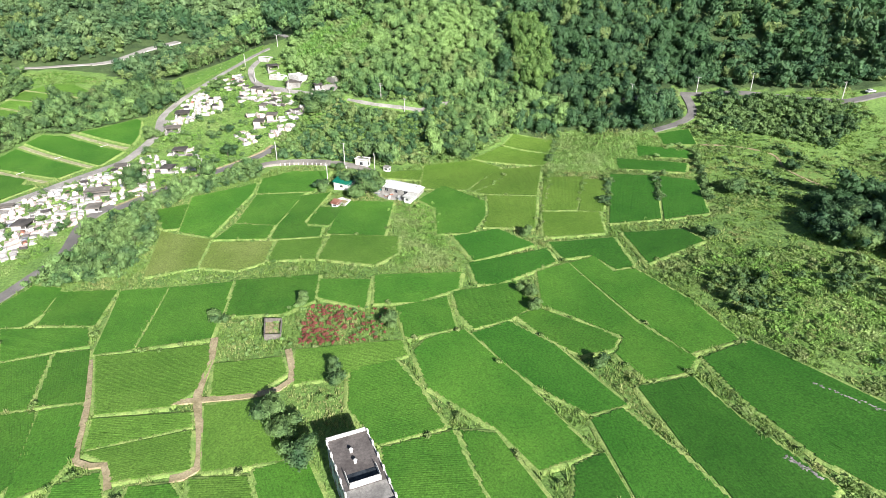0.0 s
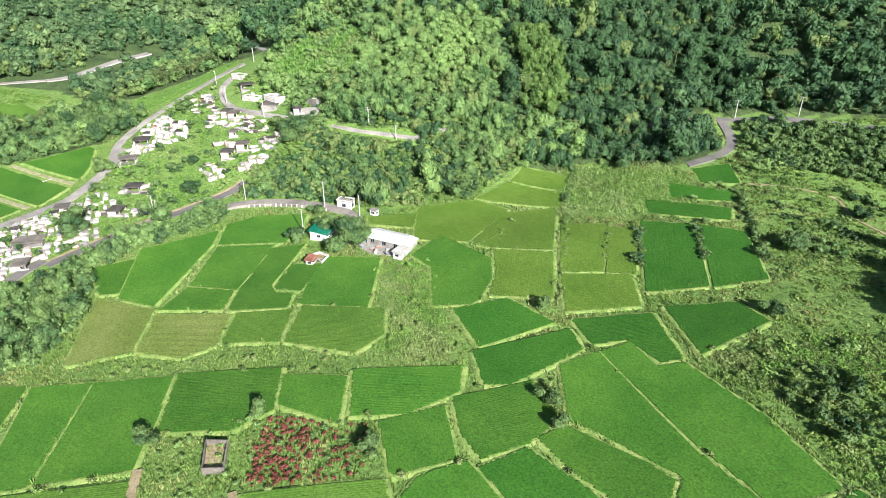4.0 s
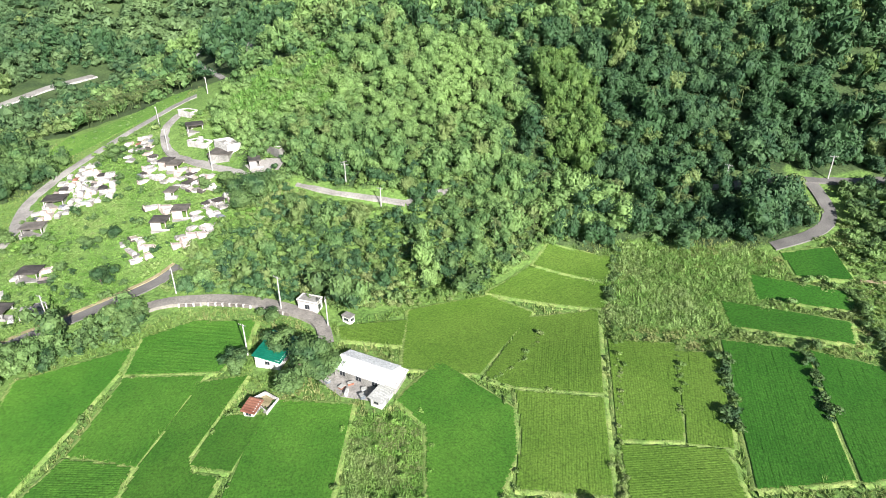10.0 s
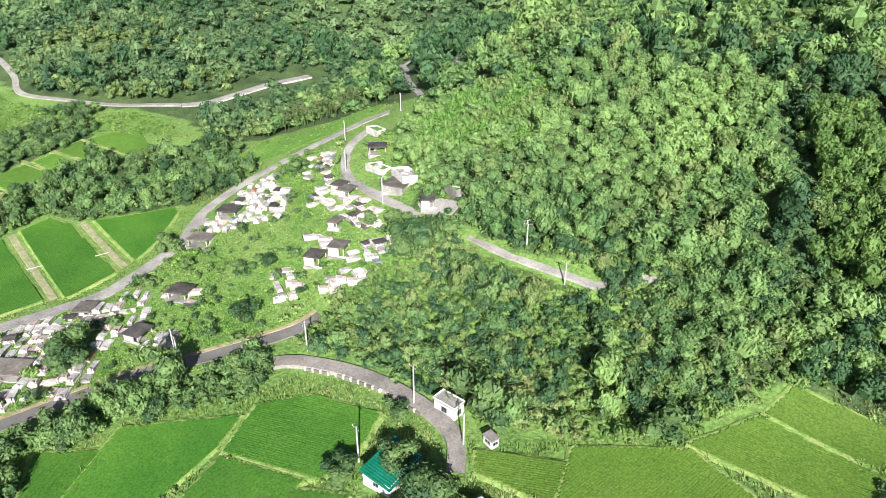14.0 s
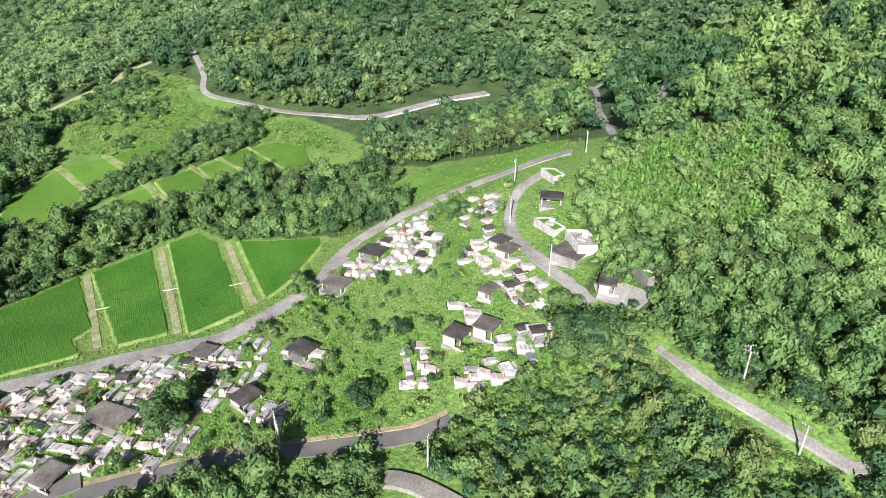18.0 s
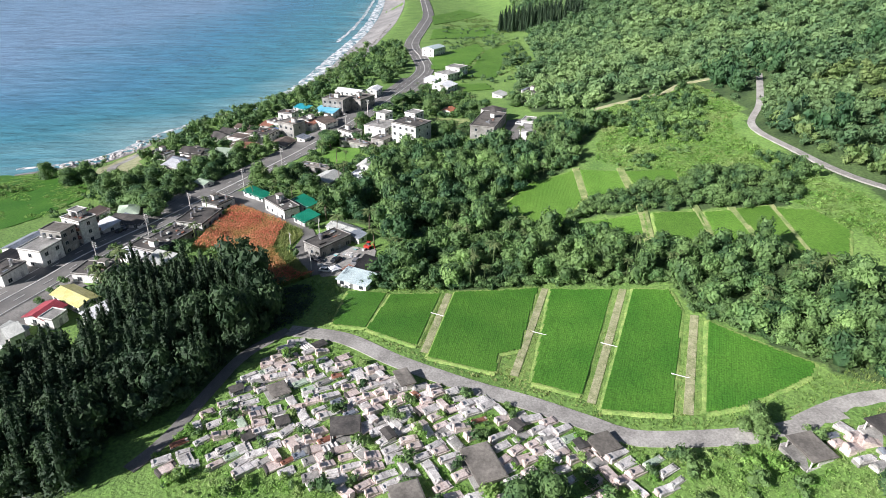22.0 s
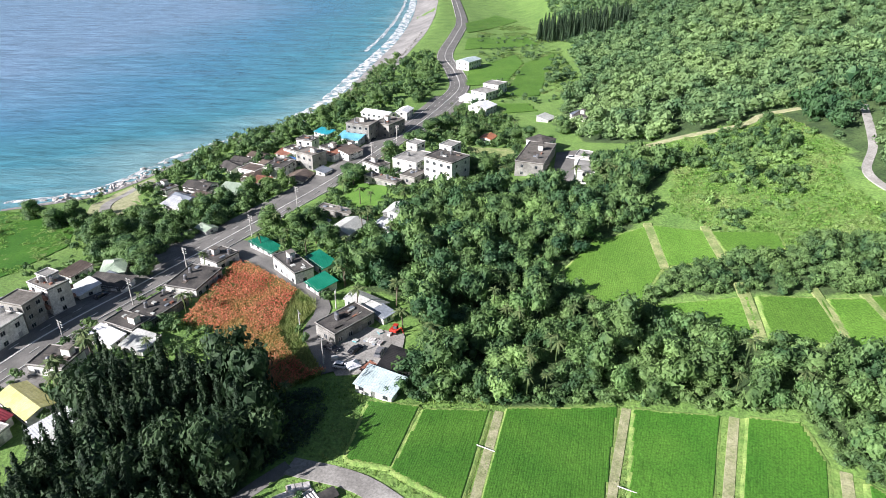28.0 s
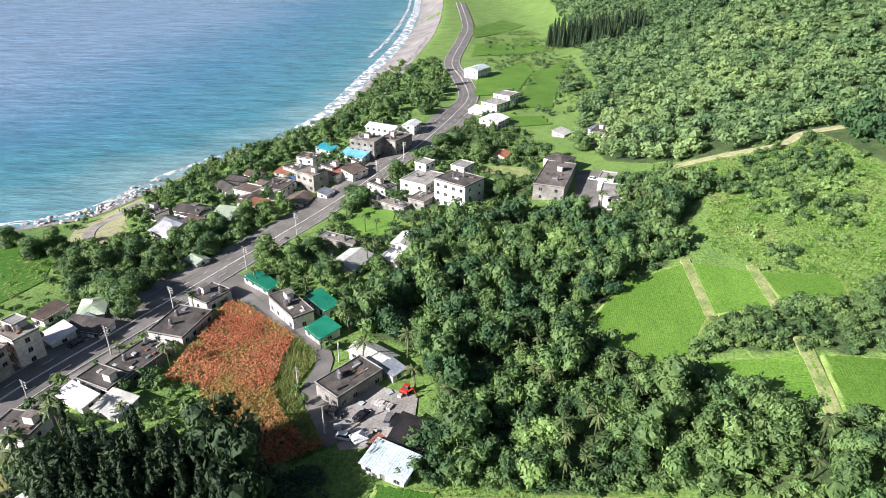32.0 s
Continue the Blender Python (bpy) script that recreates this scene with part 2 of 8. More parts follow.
M = {
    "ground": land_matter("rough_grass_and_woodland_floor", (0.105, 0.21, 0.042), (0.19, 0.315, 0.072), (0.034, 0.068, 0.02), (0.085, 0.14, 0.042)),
    "bund": surface("dry_grass_bank", (0.17, 0.26, 0.07), (0.37, 0.39, 0.17), 0.3, 2.0, 0.9, 0.7, 0.2),
    "strip_grass": surface("strip_grass", (0.13, 0.25, 0.05), (0.24, 0.35, 0.09), 0.35, 2.0, 0.9, 0.7, 0.2),
    "dry_track": surface("dry_trodden_grass", (0.24, 0.27, 0.12), (0.44, 0.42, 0.26), 0.5, 2.5, 0.95, 0.5, 0.1),
    "bank": surface("paddy_bank_grass", (0.16, 0.29, 0.06), (0.32, 0.42, 0.12), 0.35, 2.2, 0.9, 0.7, 0.2),
    "soil": surface("bare_soil", (0.265, 0.224, 0.120), (0.428, 0.361, 0.220), 0.3, 2.5, 0.95, 0.5, 0.1),
    "mud": surface("paddy_mud", (0.075, 0.17, 0.03), (0.11, 0.21, 0.04), 0.2, 2.0, 0.9, 0.4, 0.1),
    "asphalt": surface("asphalt", (0.13, 0.127, 0.119), (0.22, 0.212, 0.196), 0.12, 5.0, 0.85, 0.2, 0.02),
    "concrete_road": surface("worn_concrete_road", (0.24, 0.23, 0.21), (0.40, 0.385, 0.355), 0.15, 2.0, 0.9, 0.3, 0.03),
    "old_lane": surface("worn_dirty_concrete", (0.19, 0.178, 0.16), (0.32, 0.30, 0.265), 0.2, 2.0, 0.9, 0.3, 0.03),
    "concrete": surface("stained_concrete", (0.20, 0.195, 0.18), (0.40, 0.39, 0.36), 0.25, 2.5, 0.85, 0.3, 0.03, vary=0.15),
    "dark_roof": surface("weathered_dark_roof", (0.045, 0.043, 0.04), (0.11, 0.10, 0.09), 0.3, 2.0, 0.85, 0.4, 0.03, vary=0.2),
    "grey_roof": surface("mossy_concrete_roof", (0.12, 0.11, 0.095), (0.24, 0.22, 0.19), 0.25, 1.5, 0.9, 0.4, 0.03, vary=0.2),
    "plaster": surface("white_plaster", (0.58, 0.57, 0.53), (0.80, 0.79, 0.76), 0.2, 1.5, 0.8, 0.15, 0.02, vary=0.1),
    "pink": surface("pink_granite_tile", (0.48, 0.39, 0.35), (0.72, 0.62, 0.57), 0.4, 3.0, 0.6, 0.2, 0.02, vary=0.15),
    "villa_wall": surface("blue_grey_plaster", (0.30, 0.38, 0.50), (0.48, 0.55, 0.64), 0.3, 1.5, 0.8, 0.15, 0.02),
    "villa_roof": surface("brown_grey_roof_deck", (0.085, 0.075, 0.07), (0.15, 0.135, 0.125), 0.3, 2.0, 0.9, 0.3, 0.03),
    "limewash": surface("grey_limewash", (0.38, 0.36, 0.345), (0.69, 0.66, 0.635), 0.5, 2.5, 0.8, 0.2, 0.02, vary=0.22),
    "marble": surface("weathered_white_marble", (0.40, 0.38, 0.36), (0.73, 0.70, 0.67), 0.5, 3.0, 0.5, 0.2, 0.02, vary=0.2),
    "brick_wall": surface("dull_red_tile_wall", (0.20, 0.10, 0.08), (0.32, 0.18, 0.14), 0.4, 3.0, 0.8, 0.2, 0.02, vary=0.1),
    "lot": surface("packed_gravel_lot", (0.14, 0.135, 0.125), (0.27, 0.26, 0.24), 0.12, 2.0, 0.9, 0.3, 0.03),
    "sand": surface("grey_beach_sand", (0.20, 0.195, 0.19), (0.33, 0.32, 0.305), 0.05, 1.0, 0.95, 0.2, 0.1),
    "rock": surface("grey_boulders", (0.17, 0.165, 0.155), (0.36, 0.345, 0.325), 0.4, 2.0, 0.9, 0.5, 0.1, vary=0.25),
    "foam": foam_matter(),
    "sea": sea_matter(),
    "paint": surface("white_road_paint", (0.62, 0.61, 0.58), (0.80, 0.79, 0.76), 0.3, 4.0, 0.7, 0.1, 0.01),
    "glass": surface("dark_window_glass", (0.02, 0.025, 0.03), (0.05, 0.06, 0.07), 0.5, 2.0, 0.12, 0.0, 0.01),
    "frame": surface("aluminium_frame", (0.35, 0.35, 0.35), (0.5, 0.5, 0.5), 0.5, 4.0, 0.4, 0.05, 0.01, metal=0.6),
    "bark": surface("bark", (0.09, 0.07, 0.05), (0.20, 0.16, 0.12), 0.8, 4.0, 0.9, 0.6, 0.05),
    "pole": surface("pale_concrete_pole", (0.42, 0.41, 0.39), (0.6, 0.59, 0.56), 0.5, 4.0, 0.8, 0.1, 0.01),
    "steel": surface("galvanised_steel", (0.3, 0.31, 0.32), (0.5, 0.5, 0.52), 0.5, 4.0, 0.4, 0.05, 0.01, metal=0.8),
    "rubber": surface("black_rubber", (0.015, 0.015, 0.015), (0.03, 0.03, 0.03), 1.0, 5.0, 0.8, 0.1, 0.01),
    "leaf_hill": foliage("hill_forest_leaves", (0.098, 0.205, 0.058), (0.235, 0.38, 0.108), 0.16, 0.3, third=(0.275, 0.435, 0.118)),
    # darker leaves: carry painted shade of slope and gully, also serve plain dark trees
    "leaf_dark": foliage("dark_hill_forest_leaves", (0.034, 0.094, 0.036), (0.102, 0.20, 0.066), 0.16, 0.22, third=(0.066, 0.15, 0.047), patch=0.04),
    "leaf_olive": foliage("bamboo_leaves", (0.132, 0.220, 0.055), (0.242, 0.330, 0.099)),
    "leaf_bamboo": foliage("gully_bamboo_leaves", (0.10, 0.20, 0.045), (0.20, 0.33, 0.075), 0.2, 0.3),
    "leaf_lime": foliage("creeper_leaves", (0.14, 0.31, 0.055), (0.23, 0.41, 0.085), 0.4, 0.3, third=(0.24, 0.33, 0.10), patch=0.08),
    "leaf_far": foliage("far_forest_leaves", (0.055, 0.12, 0.047), (0.148, 0.25, 0.084), 0.10, 0.22, third=(0.18, 0.285, 0.095)),
    "leaf_west": foliage("foothill_forest_leaves", (0.08, 0.165, 0.06), (0.205, 0.325, 0.11), 0.10, 0.24, third=(0.25, 0.375, 0.12)),
    "leaf_wood": foliage("village_wood_leaves", (0.047, 0.11, 0.036), (0.142, 0.245, 0.068), 0.17, 0.22, spread=(0.4, 0.6), third=(0.165, 0.27, 0.072), patch=0.05),
    "leaf_grove": foliage("dark_grove_leaves", (0.026, 0.06, 0.024), (0.075, 0.13, 0.045), 0.16, 0.2),
    "leaf_cypress": foliage("cypress_needles", (0.012, 0.035, 0.013), (0.04, 0.075, 0.026), through_light=0.1),
    "leaf_palm": foliage("palm_fronds", (0.07, 0.12, 0.035), (0.17, 0.22, 0.07), 0.5),
    "leaf_scrub": foliage("scrub_leaves", (0.129, 0.243, 0.053), (0.258, 0.386, 0.095), 0.22, 0.35, third=(0.297, 0.369, 0.120), patch=0.05),
    "leaf_weed": foliage("weed_blades", (0.148, 0.273, 0.047), (0.269, 0.394, 0.086), 0.3, 0.35, third=(0.363, 0.411, 0.132), patch=0.06),
    "leaf_verdant": foliage("graveyard_grass_blades", (0.165, 0.345, 0.055), (0.30, 0.49, 0.10), 0.3, 0.35, third=(0.34, 0.45, 0.14), patch=0.07),
    "leaf_red": foliage("red_sorghum_heads", (0.64, 0.22, 0.11), (0.78, 0.38, 0.18), 0.10, 0.35, third=(0.58, 0.40, 0.13), patch=0.07),
    "leaf_rose": foliage("dull_red_flowers", (0.24, 0.085, 0.055), (0.36, 0.135, 0.085), 0.3, 0.3),
    "leaf_cane": foliage("cane_grass_blades", (0.25, 0.44, 0.095), (0.40, 0.58, 0.16), 0.3, 0.4, third=(0.40, 0.53, 0.18), patch=0.07),
    "leaf_stalk": foliage("sorghum_leaves", (0.17, 0.25, 0.05), (0.34, 0.38, 0.11), 0.2, 0.25),
    "rice_green": rice("rice_green", (0.066, 0.212, 0.022), (0.110, 0.278, 0.033)),
    "rice_deep": rice("rice_deep_green", (0.042, 0.170, 0.016), (0.064, 0.215, 0.023)),
    "rice_lime": rice("rice_fresh_green", (0.12, 0.27, 0.035), (0.17, 0.335, 0.05)),
    "rice_yellow": rice("rice_ripening", (0.120, 0.238, 0.030), (0.163, 0.288, 0.042)),
    "rice_tan": rice("rice_dry_stubble", (0.20, 0.29, 0.06), (0.28, 0.36, 0.10)),
    "mown": surface("mown_meadow", (0.096, 0.230, 0.027), (0.152, 0.297, 0.045), 0.08, 2.0, 0.9, 0.5, 0.15),
}
for tint, dark_tone, light_tone in (
        ("green", (0.0, 0.13, 0.075), (0.012, 0.2, 0.12)), ("palegreen", (0.33, 0.42, 0.31), (0.48, 0.56, 0.44)), ("paleblue", (0.38, 0.47, 0.48), (0.52, 0.61, 0.61)),
        ("sky", (0.10, 0.42, 0.58), (0.22, 0.55, 0.70)), ("teal", (0.02, 0.27, 0.33), (0.04, 0.38, 0.45)), ("white", (0.66, 0.67, 0.68), (0.84, 0.85, 0.86)), ("yellow", (0.58, 0.54, 0.20), (0.72, 0.68, 0.32)),
        ("red", (0.30, 0.045, 0.06), (0.45, 0.09, 0.11)), ("orange", (0.50, 0.17, 0.08), (0.62, 0.26, 0.14)), ("brown", (0.10, 0.075, 0.06), (0.19, 0.15, 0.12)), ("slate", (0.15, 0.17, 0.2), (0.26, 0.29, 0.33)),
        ("black", (0.02, 0.02, 0.02), (0.05, 0.045, 0.045)), ("rust", (0.22, 0.09, 0.06), (0.36, 0.17, 0.11)), ("palegrey", (0.40, 0.41, 0.38), (0.56, 0.57, 0.53)), ("blue", (0.05, 0.13, 0.35), (0.10, 0.22, 0.48))):
    M["sheet_" + tint] = surface("sheet_metal_" + tint, dark_tone, light_tone, 0.3, 2.5, 0.45, 0.15, 0.02, vary=0.08)
# ---- the land ----
EAST = np.array([-1500, -600, -420, -300, -220, -150, -85, -25, 40, 110, 300.0])
NORTH = np.array([-100, 80, 150, 210, 260, 305, 345, 450, 800.0])
LAND = np.array([  # heights of the land, south to north, each row west to east
    (18, -8, -9, -7, -6, -5, -3, 1, 6, 11, 25),
    (13, -2, -7, -3, 1, 1, 5, 7, 12, 18, 35),
    (11, 1, 1, -1, 2, 2, 5, 10, 12, 21, 41),
    (8, 2, 5, 5, 5, 7, 8, 11, 14, 20, 47),
    (5, 3, 5, 10, 9, 10, 14, 17, 16, 29, 60),
    (1, 4, 11, 19, 19, 17, 28, 39, 40, 44, 76),
    (0, 10, 22, 30, 26, 24, 42, 59, 59, 67, 91),
    (17, 50, 45, 60, 47, 33, 58, 77, 90, 99, 133),
    (152, 129, 133, 152, 196, 211, 205, 193, 189, 194, 230),
], dtype=float).T
SEA = -12.0
COAST = [(-340, -300), (-352, -60), (-362, 25), (-379, 59), (-425, 80), (-462, 105), (-500, 134), (-562, 152), (-680, 169), (-831, 191), (-1017, 207), (-1323, 218), (-2400, 225)]


def hermite(k, v):
    """Weights of the smooth curve through the knots k, at the places v."""
    v, n = np.clip(v, k[0], k[-1]), len(k)
    i = np.clip(np.searchsorted(k, v, side="right") - 1, 0, n - 2)
    step = k[i + 1] - k[i]
    s = (v - k[i]) / step
    slope = np.zeros((n, n))
    for j in range(n):
        if 0 < j < n - 1:
            a, b = k[j] - k[j - 1], k[j + 1] - k[j]
            slope[j, j - 1], slope[j, j], slope[j, j + 1] = -b / (a * (a + b)), b / (a * (a + b)) - a / (b * (a + b)), a / (b * (a + b))
        else:
            a, b = max(j - 1, 0), min(j + 1, n - 1)
            slope[j, b], slope[j, a] = 1 / (k[b] - k[a]), -1 / (k[b] - k[a])
    w = ((s ** 3 - 2 * s ** 2 + s) * step)[:, None] * slope[i] + ((s ** 3 - s ** 2) * step)[:, None] * slope[i + 1]
    r = np.arange(len(v))
    w[r, i] += 2 * s ** 3 - 3 * s ** 2 + 1
    w[r, i + 1] += 3 * s ** 2 - 2 * s ** 3
    return w


def to_line(x, y, line):
    """The distance to a line of points, and the side (left of its way is minus)."""
    best, side = np.full(x.shape, 1e9), np.ones(x.shape)
    for (ax, ay), (bx, by) in zip(line[:-1], line[1:]):
        dx, dy = bx - ax, by - ay
        s = np.clip(((x - ax) * dx + (y - ay) * dy) / (dx * dx + dy * dy), 0, 1)
        d = np.hypot(x - ax - s * dx, y - ay - s * dy)
        nearer = d < best
        side = np.where(nearer, np.where((x - ax) * dy - (y - ay) * dx > 0, 1, -1), side)
        best = np.where(nearer, d, best)
    return best, side


def land(x, y):
    """The height of the ground."""
    x, y = np.atleast_1d(np.asarray(x, float)), np.atleast_1d(np.asarray(y, float))
    z = np.einsum("ni,ij,nj->n", hermite(EAST, x), LAND, hermite(NORTH, y))
    d, side = to_line(x, y, COAST)
    s = np.clip(d / 45, 0, 1)
    s = s * s * (3 - 2 * s)
    return np.where(side > 0, SEA - 0.5 + (np.maximum(z, -6) - SEA + 0.5) * s, SEA - 0.5 - np.minimum(d * 0.06, 6))


def land_at(x, y):
    return float(land(x, y)[0])


def inside(x, y, poly):
    """Which places lie in the polygon."""
    hit = np.zeros(x.shape, bool)
    for (ax, ay), (bx, by) in zip(poly, poly[1:] + poly[:1]):
        cross = (ay > y) != (by > y)
        with np.errstate(divide="ignore", invalid="ignore"):
            hit ^= cross & (x < (bx - ax) * (y - ay) / (by - ay) + ax)
    return hit


def mesh_of(name, verts, faces, material, smooth=False):
    """A mesh from arrays; faces all of one corner count."""
    verts, faces = np.asarray(verts, np.float32), np.asarray(faces, np.int32)
    me = bpy.data.meshes.new(name)
    n, k = faces.shape
    me.vertices.add(len(verts))
    me.vertices.foreach_set("co", verts.ravel())
    me.loops.add(n * k)
    me.loops.foreach_set("vertex_index", faces.ravel())
    me.polygons.add(n)
    me.polygons.foreach_set("loop_start", np.arange(0, n * k, k, dtype=np.int32))
    me.polygons.foreach_set("use_smooth", np.full(n, smooth))
    me.update(calc_edges=True)
    me.materials.append(material)
    return me


def part(name, bm, material, parent=None, label=""):
    """Links a bmesh as one mesh object, under a thing or a part."""
    me = bpy.data.meshes.new(name)
    bm.to_mesh(me)
    bm.free()
    me.materials.append(material)
    ob = new(name, me)
    if parent is not None:
        ob.parent = parent
    return tagged(ob, label)


def thing(name, m, label, category, group="", kind=""):
    ob = new(name)
    ob.matrix_world = m
    return tagged(ob, label, category, group, kind)


def block(bm, x0, x1, y0, y1, z0, z1):
    v = [bm.verts.new(c) for c in ((x0, y0, z0), (x1, y0, z0), (x1, y1, z0), (x0, y1, z0), (x0, y0, z1), (x1, y0, z1), (x1, y1, z1), (x0, y1, z1))]
    for f in ((3, 2, 1, 0), (4, 5, 6, 7), (0, 1, 5, 4), (1, 2, 6, 5), (2, 3, 7, 6), (3, 0, 4, 7)):
        bm.faces.new([v[i] for i in f])
    return bm


def box(x0, x1, y0, y1, z0, z1):
    return block(bmesh.new(), x0, x1, y0, y1, z0, z1)


def rod(bm, a, b, r0, r1, sides=6):
    """A tapered rod from a to b."""
    a, b = Vector(a), Vector(b)
    q = (b - a).to_track_quat("Z", "Y")
    rings = []
    for p, r in ((a, r0), (b, r1)):
        rings.append([bm.verts.new(p + q @ Vector((r * math.cos(i * math.tau / sides), r * math.sin(i * math.tau / sides), 0))) for i in range(sides)])
    for i in range(sides):
        bm.faces.new((rings[0][i], rings[0][(i + 1) % sides], rings[1][(i + 1) % sides], rings[1][i]))
    bm.faces.new(rings[1])
    bm.faces.new(rings[0][::-1])
    return bm


rng = np.random.default_rng(7)

# the ground: one sheet, fine round the fields and coarse to the horizon
gx = np.concatenate([np.linspace(-3400, -900, 36), np.linspace(-880, -380, 64), np.arange(-376, 200, 3.2), np.linspace(204, 700, 40)])
gy = np.concatenate([np.linspace(-900, 20, 24), np.arange(26, 380, 3.2), np.linspace(384, 700, 50), np.linspace(720, 2600, 36)])
GX, GY = np.meshgrid(gx, gy)
px, py = GX.ravel(), GY.ravel()
pz = land(px, py)
far_hill = np.clip((py - 800) / 900, 0, 1)
pz = pz + far_hill * 130 + np.clip((px - 300) / 400, 0, 1) * 60
off, side = to_line(px, py, COAST)
inland = (side > 0) & (off > 40)
rough = np.sin(px * 0.31 + np.sin(py * 0.23) * 2) * np.sin(py * 0.37 + np.sin(px * 0.19) * 2)
pz = pz + np.where(inland, 0.16 * rough, 0)
n0, n1 = len(gx), len(gy)
idx = np.arange(n0 * n1).reshape(n1, n0)
quads = np.stack([idx[:-1, :-1], idx[:-1, 1:], idx[1:, 1:], idx[1:, :-1]], -1).reshape(-1, 4)
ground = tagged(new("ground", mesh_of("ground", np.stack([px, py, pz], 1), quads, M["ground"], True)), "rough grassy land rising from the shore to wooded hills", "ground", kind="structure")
# the sea, with its distance from the shore for the depth tone and painted sky reflection
sx = np.concatenate([np.linspace(-4600, -1300, 40), np.linspace(-1270, -330, 110)])
sy = np.concatenate([np.linspace(-4000, -320, 40), np.linspace(-300, 240, 80)])
SX, SY = np.meshgrid(sx, sy)
i2 = np.arange(SX.size).reshape(len(sy), len(sx))
quads = np.stack([i2[:-1, :-1], i2[:-1, 1:], i2[1:, 1:], i2[1:, :-1]], -1).reshape(-1, 4)
sea_mesh = mesh_of("sea", np.stack([SX.ravel(), SY.ravel(), np.full(SX.size, SEA)], 1), quads, M["sea"], True)
off, side = to_line(SX.ravel(), SY.ravel(), COAST)
sea_mesh.attributes.new("offshore", "FLOAT", "POINT").data.foreach_set("value", np.clip(np.where(side < 0, off, 0) / 420, 0, 1).astype(np.float32))
sea = tagged(new("sea", sea_mesh), "calm blue sea turning turquoise towards the shore", "sea", kind="structure")
# ---- plan of roads and plots ----
ROADS = {}
ROADS["highway"] = (14, [(-200, 92), (-222.7, 101.8), (-238.5, 107), (-251, 112.2), (-266.3, 119.8), (-285.4, 129.2), (-307.2, 141), (-331, 155.8), (-345.5, 165.8), (-371.8, 182), (-398.5, 196), (-430, 211), (-480.8, 228), (-530, 240.5), (-587.7, 240), (-657.2, 236.9), (-778.3, 255), (-886.5, 268.1), (-1137.2, 276.4)])
ROADS["cemroad"] = (4.6, [(-188.6, 182.4), (-182.3, 197.2), (-169.6, 211), (-158.1, 226.5), (-150.9, 238.4), (-142.4, 249.8), (-137.1, 256.6), (-133.9, 269.7), (-132, 283.7), (-133.1, 296.1)])
ROADS["cemroad2"] = (4, [(-133.1, 287.3), (-136.3, 301), (-133.3, 316), (-125.8, 328.5), (-116.9, 338.6), (-110, 343.8), (-102.5, 349.6), (-94.2, 352.7)])
ROADS["cemlow"] = (3.2, [(-188.6, 182.4), (-179.5, 172.9), (-168.1, 167.7), (-151.9, 161.7), (-143.6, 156.5)])
ROADS["lower"] = (3.6, [(-120.4, 211.9), (-105, 232.4), (-94.4, 241.5), (-84.5, 249.7), (-76.2, 256.6), (-72.3, 262.2)])
ROADS["bend"] = (3.4, [(-75.1, 245.7), (-69.9, 247.6), (-57, 247.8), (-45.2, 245.6), (-36.3, 242.2), (-30.3, 238.4), (-27.8, 234.2), (-26.4, 229.3)])
ROADS["inner"] = (3.8, [(-60, 296.8), (-68, 301.3), (-73.7, 304.1), (-84.4, 310.4), (-92.3, 316.4), (-97.4, 325.4), (-99.6, 334.5), (-96.9, 340.2)])
ROADS["path"] = (1.9, [(-44, 289.9), (-31.7, 285.2), (-19.3, 282.5), (-10.1, 280.8)])
ROADS["path2"] = (1.9, [(-10.1, 280.8), (0, 284.6), (20.1, 287.8), (29.4, 288.4), (45.8, 285.6), (62.7, 281.6), (74, 282), (85.8, 281.6)])
ROADS["right"] = (3.6, [(88.5, 256.9), (98.2, 258.3), (104.3, 261.4), (106.9, 266.5), (107.4, 273.5), (107.2, 278.6)])
ROADS["right0"] = (3.6, [(85.8, 281.6), (97, 281.2), (107.4, 279.6), (116, 277), (128, 274.2), (137, 269.2), (152, 260.5), (164.6, 254.6), (180.3, 255.4), (207.8, 254)])
ROADS["far1"] = (2.7, [(-332.9, 385.4), (-297.3, 366.8), (-277.8, 354), (-250.7, 356.3), (-226.9, 361.1), (-203.6, 371.3)])
ROADS["far2"] = (4.4, [(-203.6, 371.3), (-195.6, 379), (-190.3, 394), (-185.2, 411.5), (-175.5, 432.5)])
ROADS["far3"] = (2.4, [(-151.9, 455.4), (-130.2, 447.4), (-102.9, 390.4), (-85.5, 360.8)])
ROADS["far4"] = (3, [(-130.2, 447.4), (-118.3, 465.9)])
ROADS["far5"] = (3, [(-81.1, 381.7), (-88.5, 415.8)])
ROADS["track"] = (4, [(-353.5, 306.2), (-353, 323.5), (-346.7, 343.9), (-347.9, 350.8), (-352.2, 359.4), (-343, 382.2)])
ROADS["lane"] = (4.4, [(-294.7, 145.3), (-284.5, 154), (-273.3, 163.2), (-261.2, 175.6), (-248.8, 181.8), (-237.7, 179.9), (-231.4, 182.1), (-218.3, 187.4)])
ROADS["ramp"] = (4.0, [(-331, 84), (-343, 79.5), (-356, 78), (-372, 78.5), (-386, 82)])
ROADS["farm"] = (1.8, [(-58, 131.3), (-56.1, 122), (-54.9, 109.9), (-50.7, 99.3), (-47.6, 88.7), (-52.1, 86.1)])
ROADS["farm2"] = (1.6, [(-60.4, 107.5), (-54.3, 108), (-41.3, 109), (-34.6, 113.2), (-37.7, 124.6)])
ROADS["farm3"] = (1.4, [(-87, 124.8), (-78.9, 107.7), (-72.6, 91), (-66.5, 90), (-62.9, 83.8)])
